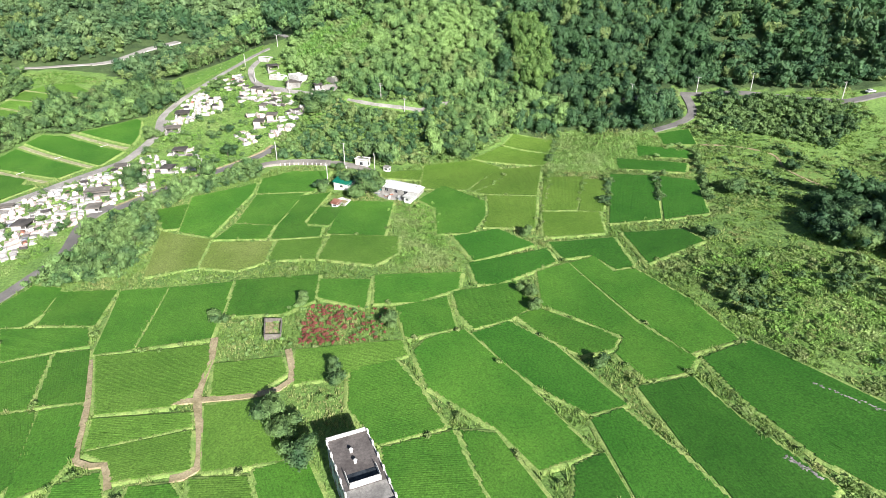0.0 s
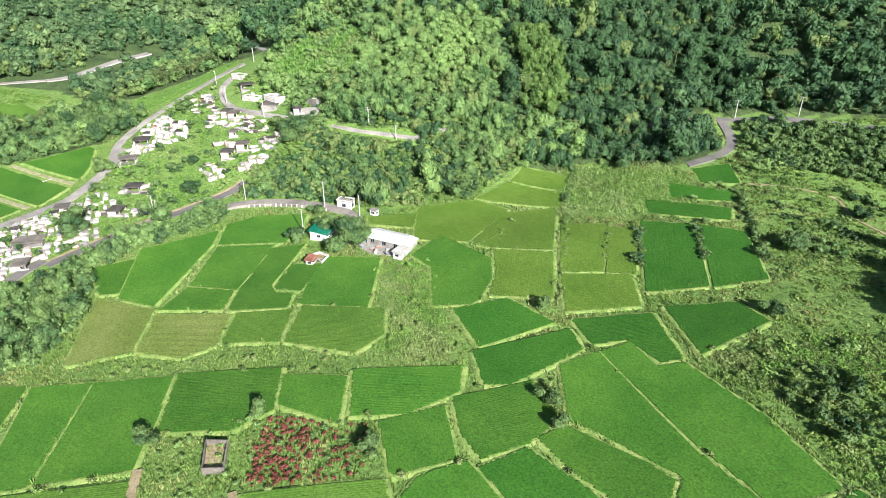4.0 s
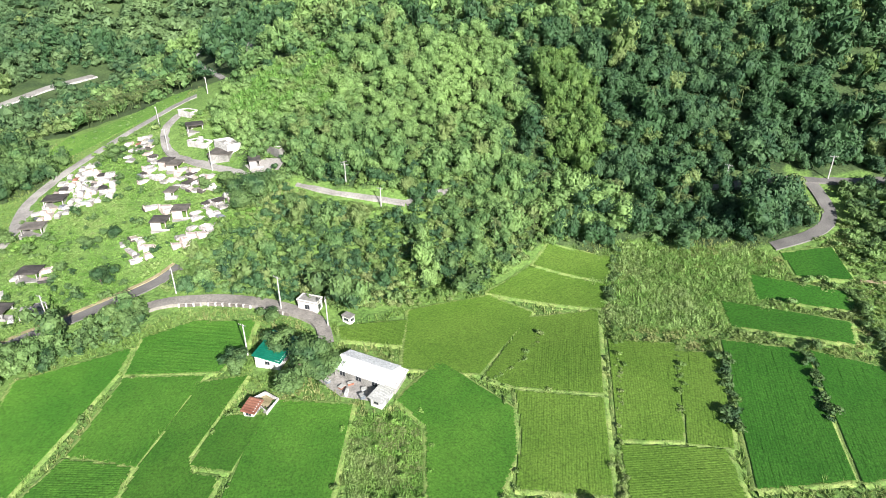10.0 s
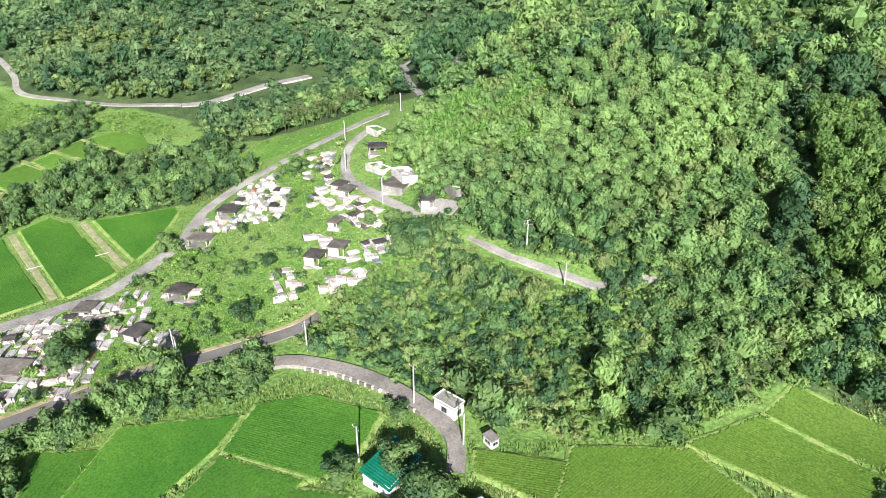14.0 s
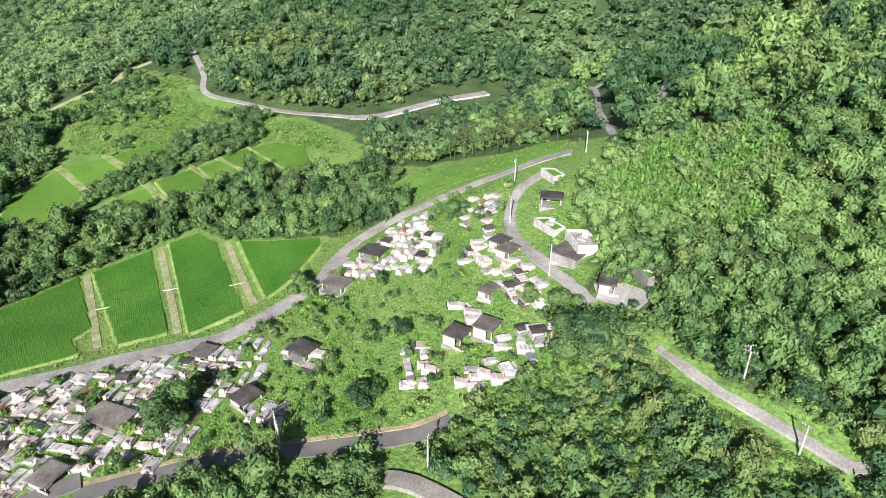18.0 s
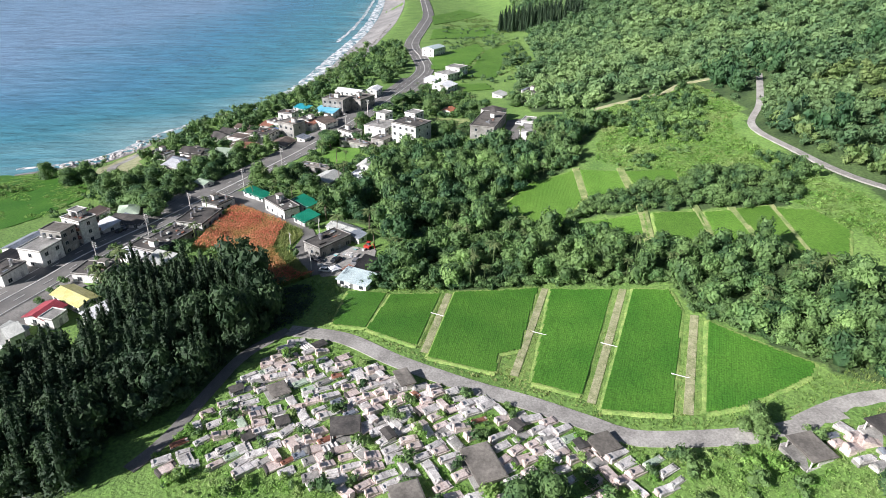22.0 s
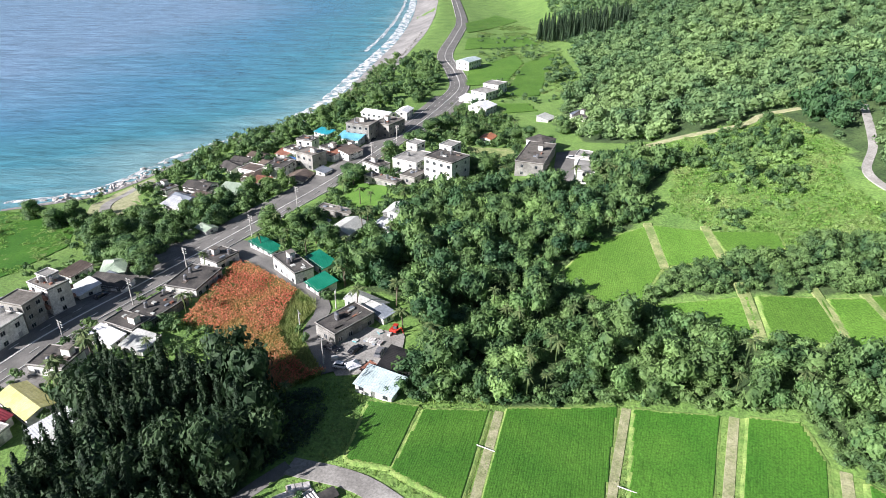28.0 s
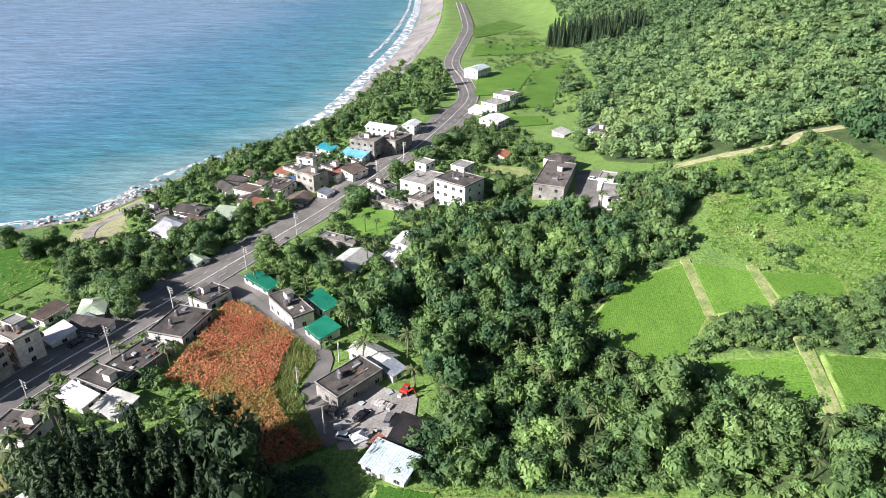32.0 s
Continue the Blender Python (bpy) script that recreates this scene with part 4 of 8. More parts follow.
paddy("deep", (3.1, 180.9), (18, 185.3), (28.7, 173.7), (9, 164.4))
paddy("deep", (7.4, 162.9), (31.9, 170.7), (33.6, 162.7), (15.3, 151), (9.5, 151.1))
paddy("deep", (32.6, 174.7), (53.2, 175.1), (54.7, 156.6), (49.2, 156), (43.9, 165.1), (35.5, 164))
paddy("deep", (56.2, 177.6), (74.8, 176.5), (78.3, 167.2), (58.7, 157.5))
paddy("green", (58.2, 114.2), (70.7, 118.7), (88.1, 94), (75.4, 74.1), (67.7, 83.6), (61.2, 99.9))
paddy("green", (41.4, 105.8), (53.6, 108.1), (58.8, 93.9), (67.8, 76.6), (62.8, 71.9), (50.9, 72.9), (45.6, 86.2))
paddy("green", (29.9, 97), (36.7, 99.6), (43.5, 87.8), (49.7, 74.2), (33.7, 76))
paddy("green", (24.6, 85.3), (30.2, 87.9), (32.7, 76.1), (22.4, 75.3))
paddy("green", (-106.1, 209.7), (-94.4, 214.6), (-91.4, 196.2), (-96.6, 195.5))
paddy("green", (-90.6, 193.5), (-95.1, 220.3), (-72.9, 230.6), (-72.5, 222.4), (-78.8, 189))
paddy("green", (-71, 221.2), (-71.8, 233.9), (-61.4, 239.7), (-45.2, 238.8), (-45.5, 228.4), (-49.4, 221))
paddy("green", (-72.2, 198.5), (-70.3, 220.5), (-52, 220.1), (-57.3, 195.3))
paddy("green", (-56.7, 195.7), (-52.4, 218), (-42.4, 219.6), (-47.8, 197.4), (-45.7, 193.2), (-40.6, 192.1), (-40.6, 185), (-56.9, 185))
paddy("green", (-76.6, 187.6), (-72.7, 198.1), (-57.7, 195.3), (-58.1, 186))
paddy("green", (-47.1, 194.8), (-44.2, 208.2), (-35.2, 207.3), (-38.6, 193))
paddy("green", (-38.4, 186.4), (-37.3, 198.7), (-34.6, 211.6), (-17.9, 209.4), (-19.1, 182.7))
paddy("lime", (-54.1, 170.5), (-54.3, 183.8), (-38.6, 183.7), (-39.1, 169.7))
paddy("lime", (-38.4, 169.3), (-37, 185.6), (-14.3, 182.1), (-13.6, 170.5), (-20.2, 163.2))
paddy("tan", (-90.6, 165.1), (-96.6, 194.4), (-77.6, 187.9), (-76, 169.4))
paddy("tan", (-75.3, 169.3), (-76.5, 185.6), (-55.4, 183.4), (-54.9, 169.8), (-62.1, 165.6))
paddy("green", (-8.9, 210.3), (-0.1, 222.6), (15.2, 206.4), (14.6, 194.9), (10.8, 185.4), (8.2, 182.8), (-2.1, 182.6), (-2.7, 202.7))
paddy("yellow", (-24.6, 235.7), (-7.8, 238.1), (-8.5, 228.1), (-23.5, 231))
paddy("yellow", (-8.4, 220), (-7.8, 242.2), (13, 249), (23.7, 241.9), (8.8, 217.3))
paddy("yellow", (9.6, 216.7), (22.1, 239.7), (40, 242), (33.9, 209.6), (15.5, 212.8))
paddy("yellow", (25.6, 261), (30.9, 268), (48.3, 262), (44.7, 253))
paddy("yellow", (12, 250), (24.8, 260.5), (44.5, 252.1), (41.6, 242.1))
paddy("yellow", (15.9, 212), (33.8, 208.7), (30, 184.3), (13.2, 186.8), (16, 199.7))
paddy("yellow", (39.2, 229.1), (53.3, 225.4), (45.7, 196), (33.5, 197))
paddy("yellow", (52.3, 222.6), (61.7, 220.8), (53.9, 193.4), (46.2, 195.2))
paddy("yellow", (33.6, 196.2), (52.7, 193.6), (51.3, 178.4), (31.8, 178))
paddy("deep", (63.6, 225.3), (79.2, 219.2), (70.4, 184.8), (53.9, 184.3))
paddy("deep", (80.1, 219.1), (91.3, 212.2), (86.2, 185.8), (71.4, 184.2))
paddy("deep", (89.3, 253.8), (101, 252.7), (100.3, 240.1), (89.3, 244.2))
paddy("deep", (79.4, 248), (98.4, 235.7), (95.7, 229.7), (77, 238.7))
paddy("deep", (69.1, 240), (92.9, 226.4), (89.9, 219.4), (67.6, 229.9))
paddy("green", (-188.9, 193.6), (-206.6, 197.5), (-203.4, 208.6), (-185.8, 202.7))
paddy("green", (-185, 203), (-202.3, 209.9), (-200.5, 224.1), (-175, 215.7))
paddy("green", (-169.9, 218.1), (-200.8, 228.2), (-198.7, 251.5), (-170.1, 240.4), (-169, 235), (-161.7, 233.2))
paddy("green", (-157.2, 240.7), (-197.4, 255.1), (-192.2, 270.7), (-151.3, 250.2))
paddy("green", (-145.9, 253.1), (-190.3, 276.2), (-186.8, 284.3), (-176.8, 283.6), (-141.6, 266.4))
paddy("green", (-171.1, 287.7), (-158.6, 295.1), (-149.3, 301.1), (-145.6, 297.6), (-140.5, 281.4), (-140.2, 272.5))
paddy("lime", (-258.4, 253.4), (-272.9, 264.4), (-277, 284.3), (-250.6, 279.3), (-232.2, 265.5), (-238.1, 258.3), (-246.4, 251))
paddy("lime", (-276.4, 285.7), (-266.1, 297.6), (-248.6, 294.3), (-251, 281.6))
paddy("lime", (-264.7, 299.3), (-256.7, 314.8), (-248.3, 312.7), (-248.5, 297.8))
paddy("lime", (-234.5, 269.6), (-229.3, 293.7), (-213.4, 289.4), (-222.6, 274.2))
paddy("lime", (-228.8, 296.1), (-223, 308.4), (-205.4, 304.4), (-211.9, 291.2))
paddy("lime", (-222.4, 309.8), (-220.2, 317.2), (-198.8, 315.8), (-205, 305.7))
paddy("lime", (-220.6, 319.1), (-218.8, 329.1), (-191.8, 325.3), (-198.6, 316.4))
paddy("lime", (-216.7, 329.6), (-211.7, 339), (-198.4, 341.2), (-181.5, 329.9), (-190.3, 325.9))
for strip_line, strip_wide in ((((-279, 284.6), (-265, 282.4), (-250, 280.2)), 2.6), (((-269, 299), (-260, 297.4), (-247, 295.6)), 2.6), (((-236, 294.8), (-222, 291.4), (-209, 288)), 3.0), (((-229, 309.4), (-214, 306.8), (-203, 304.6)), 2.0), (((-222, 318.4), (-208, 317.2), (-197, 315.8)), 2.4), (((-219, 329.6), (-205, 327.6), (-189, 325.4)), 1.6)):
    ribbon("grass_strip", smooth_line(strip_line), strip_wide, M["bund"], 0.5, "dry pale grass strip between terraced paddies", "grass strip", 0.6)
paddy("lime", (-498.5, 268), (-615.2, 300.9), (-646.2, 329.8), (-493, 287.7))
paddy("lime", (-531.1, 244.8), (-584.7, 251.6), (-656.5, 298.8), (-615.8, 298.8), (-536.5, 273.6))
paddy("lime", (-455.2, 256.8), (-479.2, 261.8), (-474.8, 279.2), (-454.9, 280.2))
paddy("lime", (-679.8, 255.4), (-748.3, 263.9), (-782, 324.9), (-709.7, 328.2))
paddy("lime", (-861.6, 270.6), (-962.5, 319.1), (-903, 338.5), (-785.3, 267.1))


# ---- buildings ----
WALLS = {"concrete": "concrete", "dark": "plaster", "white": "plaster", "ruin": "concrete", "brick": "brick_wall", "villa": "villa_wall", "tiled": "plaster", "kiosk": "plaster", "pink": "pink", "grey": "marble", "barn": "concrete"}
ROOFS = {"concrete": "grey_roof", "dark": "dark_roof", "white": "concrete", "ruin": "dark_roof", "brick": "grey_roof", "villa": "villa_roof", "tiled": "grey_roof", "kiosk": "concrete", "pink": "dark_roof", "grey": "grey_roof", "barn": "sheet_white"}
WALL_WORD = {"villa_wall": "blue-grey plastered", "concrete": "grey concrete", "plaster": "white-plastered", "brick_wall": "red-tiled", "pink": "pink-tiled", "marble": "pale stone"}


def opening(parent, x, z, w, high, side, face, name="window"):
    """A window or door on a long side (face y) or gable end (face x): frame, pane, sill."""
    s = 1 if face > 0 else -1
    if side == "y":
        def b(u0, u1, d0, d1, z0, z1):
            lo, hi = sorted((face + s * d0, face + s * d1))
            return box(x + u0, x + u1, lo, hi, z0, z1)
    else:
        def b(u0, u1, d0, d1, z0, z1):
            lo, hi = sorted((face + s * d0, face + s * d1))
            return box(lo, hi, x + u0, x + u1, z0, z1)
    pane = part(name, b(-w / 2, w / 2, -0.12, 0.012, z, z + high), M["glass"] if name == "window" else M["frame"], parent)
    fr = b(-w / 2 - 0.07, w / 2 + 0.07, 0, 0.05, z + high, z + high + 0.07)
    for more in ((-w / 2 - 0.07, -w / 2), (w / 2, w / 2 + 0.07), (-0.03, 0.03)):
        tmp = b(more[0], more[1], 0.0, 0.05, z, z + high)
        me = bpy.data.meshes.new("tmp")
        tmp.to_mesh(me)
        tmp.free()
        fr.from_mesh(me)
        bpy.data.meshes.remove(me)
    part("window_frame" if name == "window" else "door_frame", fr, M["frame"], pane)
    if name == "window" and parent.location.x > -285:
        part("sill", b(-w / 2 - 0.1, w / 2 + 0.1, 0, 0.14, z - 0.09, z), M["concrete"], pane)


def tomb_house(ob, a, b, top, wall, roof):
    """An open-fronted tomb: plinth, back and side walls, columns, roof slab, altar."""
    part("plinth", box(-a - 0.3, a + 0.3, -b - 0.9, b + 0.2, -1.2, 0.25), M["concrete"], ob)
    part("back_wall", box(-a, a, b - 0.2, b, 0.25, top - 0.3), wall, ob)
    for s in (-1, 1):
        part("side_wall", box(*sorted((s * a, s * (a - 0.2))), -b * 0.35, b - 0.2, 0.25, top - 0.3), wall, ob)
        part("column", rod(bmesh.new(), (s * (a - 0.2), -b + 0.15, 0.25), (s * (a - 0.2), -b + 0.15, top - 0.3), 0.15, 0.13, 8), wall, ob)
        part("forecourt_wall", box(*sorted((s * (a + 0.3), s * (a + 0.12))), -b - 0.9, -b * 0.2, 0.25, 0.8), wall, ob)
    bm = box(-a - 0.35, a + 0.35, -b - 0.3, b + 0.3, top - 0.3, top - 0.08)
    block(bm, -a - 0.1, a + 0.1, -b - 0.05, b + 0.05, top - 0.08, top)
    part("roof", bm, roof, ob)
    part("altar", box(-a * 0.5, a * 0.5, b * 0.3, b - 0.25, 0.25, 1.2), M["marble"], ob)
    return ob


def roof_clutter(ob, a, b, top, colour):
    """Stair hut, water tanks, tin patches and planks that pile up on flat roofs."""
    if rng.random() < 0.6 and colour != "ruin":
        u, v = rng.uniform(-a * 0.6, a * 0.4), rng.uniform(-b * 0.4, b * 0.2)
        hut = part("stair_hut", box(u, u + 2.4, v, v + 2.0, top, top + 2.1), M["plaster"], ob)
        part("hut_roof", box(u - 0.2, u + 2.6, v - 0.2, v + 2.2, top + 2.1, top + 2.25), M["grey_roof"], hut)
    for i in range(int(rng.integers(1, 3))):
        u, v = rng.uniform(-a * 0.8, a * 0.8), rng.uniform(-b * 0.7, b * 0.7)
        bm = rod(bmesh.new(), (u, v, top + 0.3), (u, v, top + 1.6), 0.55, 0.55, 10)
        rod(bm, (u, v, top + 1.6), (u, v, top + 1.85), 0.55, 0.15, 10)
        block(bm, u - 0.5, u + 0.5, v - 0.5, v + 0.5, top, top + 0.3)
        part("water_tank", bm, M["steel"], ob)
    for i in range(int(rng.integers(3, 7)) * (2 if colour == "ruin" else 1)):
        u, v, w, d = rng.uniform(-a * 0.8, a * 0.7), rng.uniform(-b * 0.8, b * 0.6), rng.uniform(0.5, 2.6), rng.uniform(0.3, 1.4)
        part("roof_sheet", box(u, min(u + w, a), v, min(v + d, b), top, top + float(rng.uniform(0.08, 0.5))), M[str(rng.choice(["sheet_rust", "sheet_palegrey", "sheet_brown", "dark_roof", "sheet_slate"]))], ob)


def villa_roof(ob, a, b, top):
    """Roof of the villa: dark deck, white parapet posts, end wall, two vents and a walled stair opening, its shade a
    dark sheet.
    """
    for s in (-1, 1):
        part("parapet", box(-a, a, *sorted((s * b, s * (b + 0.18))), top, top + 0.25), M["plaster"], ob)
        for i in range(6):
            u = -a + 0.6 + i * (a * 2 - 1.2) / 5
            part("parapet_post", box(u - 0.3, u + 0.3, *sorted((s * (b - 0.1), s * (b + 0.25))), top, top + 0.85), M["plaster"], ob)
        part("parapet", box(*sorted((s * a, s * (a + 0.5))), -b, b, top - 0.2, top + 0.5), M["plaster"], ob)
    for u in (a * 0.2, a * 0.52):
        bm = rod(bmesh.new(), (u, 0.3, top), (u, 0.3, top + 0.7), 0.28, 0.28, 10)
        rod(bm, (u, 0.3, top + 0.7), (u, 0.3, top + 1.0), 0.42, 0.1, 10)
        part("roof_vent", bm, M["plaster"], ob)
    part("stair_wall", box(-a * 0.42, -a * 0.38, -b * 0.75, b * 0.75, top, top + 1.1), M["plaster"], ob)
    part("stair_wall", box(-a * 0.42, -a * 0.05, b * 0.72, b * 0.75, top, top + 1.1), M["plaster"], ob)
    part("stair_wall", box(-a * 0.42, -a * 0.05, -b * 0.75, -b * 0.72, top, top + 1.1), M["plaster"], ob)
    # dark sheet flat on the deck, its colour standing for shade in the opening
    part("stairwell", box(-a * 0.38, -a * 0.05, -b * 0.7, b * 0.7, top, top + 0.03), M["glass"], ob)
    part("lower_deck", box(-a * 0.95, -a * 0.45, -b * 0.95, b * 0.95, top, top + 0.05), M["concrete"], ob)


def house(x, y, turn, length, depth, high, form, colour):
    z = float(np.min(land([x - depth / 3, x + depth / 3, x, x], [y, y, y - depth / 3, y + depth / 3])))
    top = land_at(x, y) + high - z
    tomb = form == "tomb"
    top = top * 0.78 if tomb else top
    wall_key = WALLS.get(colour, "plaster")
    roof_key = ROOFS.get(colour, "sheet_" + colour)
    if form in ("gable", "shed", "hip") and "sheet_" + colour in M:
        roof_key = "sheet_" + colour
    words = {"flat": "flat-roofed", "gable": "gabled", "hip": "hip-roofed", "shed": "lean-to roofed", "tomb": "small tomb"}[form]
    label = WALL_WORD[wall_key] + " " + words + (" house under a dark roof slab" if tomb else " building with a " + (M[roof_key].name.replace("sheet_metal_", "").replace("_", " ")) + (" sheet roof" if roof_key.startswith("sheet") else ""))
    ob = thing("tomb_house" if tomb else ("shed" if form == "shed" else "house"), pose(x, y, z, 0, 0, turn), label, "tomb" if tomb else "building", "tombs of the graveyard" if tomb else "")
    a, b = length / 2, depth / 2
    mark([(x + math.cos(radians(turn)) * u - math.sin(radians(turn)) * v, y + math.sin(radians(turn)) * u + math.cos(radians(turn)) * v) for u, v in ((-a, -b), (a, -b), (a, b), (-a, b))], HOUSE, 1.0)
    if tomb:
        return tomb_house(ob, a, b, top, M[wall_key if wall_key != "plaster" else "marble"], M["grey_roof" if rng.random() < 0.55 else roof_key])
    eave = top - (0.3 if form in ("flat", "tomb") else min(1.4, depth * 0.16))
    part("wall", box(-a, a, -b, b, -1.0, eave), M[wall_key], ob)
    if form in ("flat", "tomb"):
        part("roof", box(-a - 0.18, a + 0.18, -b - 0.18, b + 0.18, eave, top), M[roof_key], ob)
        if colour == "villa":
            villa_roof(ob, a, b, top)
        elif length > 3:
            for sides in ((-a - 0.18, a + 0.18, -b - 0.18, -b), (-a - 0.18, a + 0.18, b, b + 0.18), (-a - 0.18, -a, -b, b), (a, a + 0.18, -b, b)):
                part("parapet", box(*sides, top, top + 0.28), M["concrete" if colour == "dark" else wall_key], ob)
            if colour in ("dark", "concrete", "ruin", "tiled") and length > 7:
                roof_clutter(ob, a, b, top, colour)
        if colour == "tiled":
            for st in range(1, 3):
                part("balcony", box(-a * 0.9, a * 0.9, -b - 1.0, -b - 0.1, st * 3.0 - 0.15, st * 3.0 + 0.8), M["brick_wall"], ob)
                part("balcony", box(-a * 0.9, a * 0.9, b + 0.1, b + 1.0, st * 3.0 - 0.15, st * 3.0 + 0.8), M["brick_wall"], ob)
    else:
        bm = bmesh.new()
        o = 0.45
        if form == "shed":
            pts8 = [(-a - o, -b - o, eave - 0.1), (a + o, -b - o, eave - 0.1), (a + o, b + o, top), (-a - o, b + o, top)]
            rows8 = [pts8]
        elif form == "gable":
            rows8 = [[(-a - o, -b - o, eave - 0.15), (a + o, -b - o, eave - 0.15), (a + o, 0, top), (-a - o, 0, top)], [(a + o, b + o, eave - 0.15), (-a - o, b + o, eave - 0.15), (-a - o, 0, top), (a + o, 0, top)]]
        else:
            r = max(a - b, 0.2)
            rows8 = [[(-a - o, -b - o, eave - 0.15), (a + o, -b - o, eave - 0.15), (r, 0, top), (-r, 0, top)], [(a + o, b + o, eave - 0.15), (-a - o, b + o, eave - 0.15), (-r, 0, top), (r, 0, top)],
                     [(a + o, -b - o, eave - 0.15), (a + o, b + o, eave - 0.15), (r, 0, top), (r, 0, top + 0.001)], [(-a - o, b + o, eave - 0.15), (-a - o, -b - o, eave - 0.15), (-r, 0, top), (-r, 0, top + 0.001)]]
        for i, quad in enumerate(rows8):
            bm = bmesh.new()
            # ribs of the sheet metal run down the slope
            n = max(2, int(length / 0.55)) if i < 2 else 4
            q = [Vector(p) for p in quad]
            last = None
            for k in range(n * 2 + 1):
                f = k / (n * 2)
                lift = 0.05 if k % 2 else 0.0
                lo, hi = q[0].lerp(q[1], f) + Vector((0, 0, lift)), q[3].lerp(q[2], f) + Vector((0, 0, lift))
                cur = [bm.verts.new(lo), bm.verts.new(hi)]
                if last:
                    bm.faces.new((last[0], cur[0], cur[1], last[1]))
                last = cur
            solid = bmesh.ops.extrude_face_region(bm, geom=bm.faces[:])
            for v in solid["geom"]:
                if isinstance(v, bmesh.types.BMVert):
                    v.co.z -= 0.12
            bmesh.ops.recalc_face_normals(bm, faces=bm.faces[:])
            part("roof", bm, M[roof_key], ob)
        # gable walls up to the roof
        if form in ("gable", "shed"):
            for sgn in (-1, 1):
                bm = bmesh.new()
                t0, t1 = (a - 0.15) * sgn, a * sgn
                prof = [(-b, eave), (b, eave), (0, top - 0.15)] if form == "gable" else [(-b, eave), (b, eave), (b, top - 0.15)]
                ring = [[bm.verts.new((t, u, w)) for u, w in prof] for t in (t0, t1)]
                bm.faces.new(ring[0])
                bm.faces.new(ring[1][::-1])
                for i in range(3):
                    bm.faces.new((ring[0][i], ring[1][i], ring[1][(i + 1) % 3], ring[0][(i + 1) % 3]))
                bmesh.ops.recalc_face_normals(bm, faces=bm.faces[:])
                part("gable_wall", bm, M[wall_key], ob)
    storeys = max(1, int(round(high / 3.2)))
    for st in range(storeys):
        zf = st * (eave / storeys) + 0.9
        wh = min(1.2, eave / storeys - 1.4)
        if wh < 0.4:
            wh, zf = 0.6, eave - 1.0
        for face in (-b, b):
            n = max(1, int(length / 3.2))
            for i in range(n):
                u = -a + (i + 0.5) * length / n
                if st == 0 and i == n // 2 and face < 0:
                    opening(ob, u, 0.1, 1.0, min(2.0, eave - 0.5), "y", face, "door")
                else:
                    opening(ob, u, zf, 1.3, wh, "y", face)
        for face in (-a, a):
            n = max(1, int(depth / 4.5))
            for i in range(n):
                opening(ob, -b + (i + 0.5) * depth / n, zf, 1.1, wh, "x", face)
    return ob


# ---- plan of the buildings: x, y, turn, length, depth, height, roof form, colour ----
house(-237.2, 189.3, 136, 13.7, 7.8, 3.8, "flat", "ruin")
house(-247.9, 194.2, 51, 11.3, 5.8, 3.3, "gable", "palegrey")
house(-241.2, 199.2, 40, 5.1, 3.6, 2.9, "shed", "slate")
house(-210.7, 199.8, 59, 9.9, 6.1, 3.3, "shed", "paleblue")
house(-218.5, 204.1, 159, 8.8, 7.4, 2.9, "shed", "black")
house(-292.2, 156.5, 45, 13.0, 4.4, 2.9, "shed", "green")
house(-272.4, 169.4, 37, 15.0, 6.4, 4.5, "flat", "dark")
house(-274.9, 177.9, 38, 10.4, 5.0, 3.7, "shed", "green")
house(-260.8, 179.8, 39, 7.0, 6.5, 3.3, "shed", "green")
house(-268.3, 139.4, 163, 13.9, 10.6, 3.3, "flat", "dark")
house(-283.9, 142.9, 147, 9.3, 8.0, 3.5, "flat", "dark")
house(-251.4, 134.3, 153, 13.8, 9.2, 2.9, "flat", "ruin")
house(-243.3, 129.0, 64, 10.2, 6.2, 2.9, "flat", "dark")
house(-236.9, 125.8, 59, 9.6, 4.2, 2.9, "shed", "white")
house(-233.6, 136.0, 65, 7.5, 6.0, 2.9, "shed", "palegrey")
house(-256.4, 102.6, 60, 9.0, 6.6, 9.0, "flat", "tiled")
house(-265.0, 107.2, 52, 6.7, 6.6, 3.3, "shed", "white")
house(-279.7, 110.0, 14, 9.9, 7.1, 3.7, "hip", "palegreen")
house(-277.1, 99.0, 160, 8.9, 4.5, 3.3, "shed", "brown")
house(-311.2, 130.6, 50, 6.2, 5.0, 2.9, "gable", "palegreen")
house(-238.8, 97.4, 162, 9.0, 8.4, 6.3, "flat", "white")
house(-247.3, 99.6, 162, 6.4, 8.0, 8.6, "flat", "concrete")
house(-250.4, 86.2, 160, 13.0, 6.0, 3.6, "gable", "slate")
house(-236.6, 88.2, 160, 8.0, 6.0, 3.6, "shed", "black")
house(-226.4, 92.4, 162, 9.0, 7.0, 4.4, "flat", "dark")
house(-192.4, 109.6, 160, 8.0, 5.6, 3.2, "shed", "palegrey")
house(-210.2, 119.6, 54, 13.0, 6.4, 3.7, "gable", "yellow")
house(-202.6, 114.6, 162, 7.8, 6.6, 3.7, "gable", "red")
house(-199.6, 118.1, 160, 4.9, 4.3, 3.3, "flat", "white")
house(-225.8, 118.7, 78, 9.5, 8.1, 3.3, "flat", "dark")
house(-360.0, 208.4, 147, 15.4, 12.3, 6.0, "flat", "white")
house(-345.4, 222.2, 50, 14.5, 12.6, 10.0, "flat", "dark")
house(-354.7, 261.6, 158, 29.0, 11.9, 6.0, "flat", "concrete")
house(-373.9, 267.3, 133, 10.0, 9.5, 8.0, "hip", "dark")
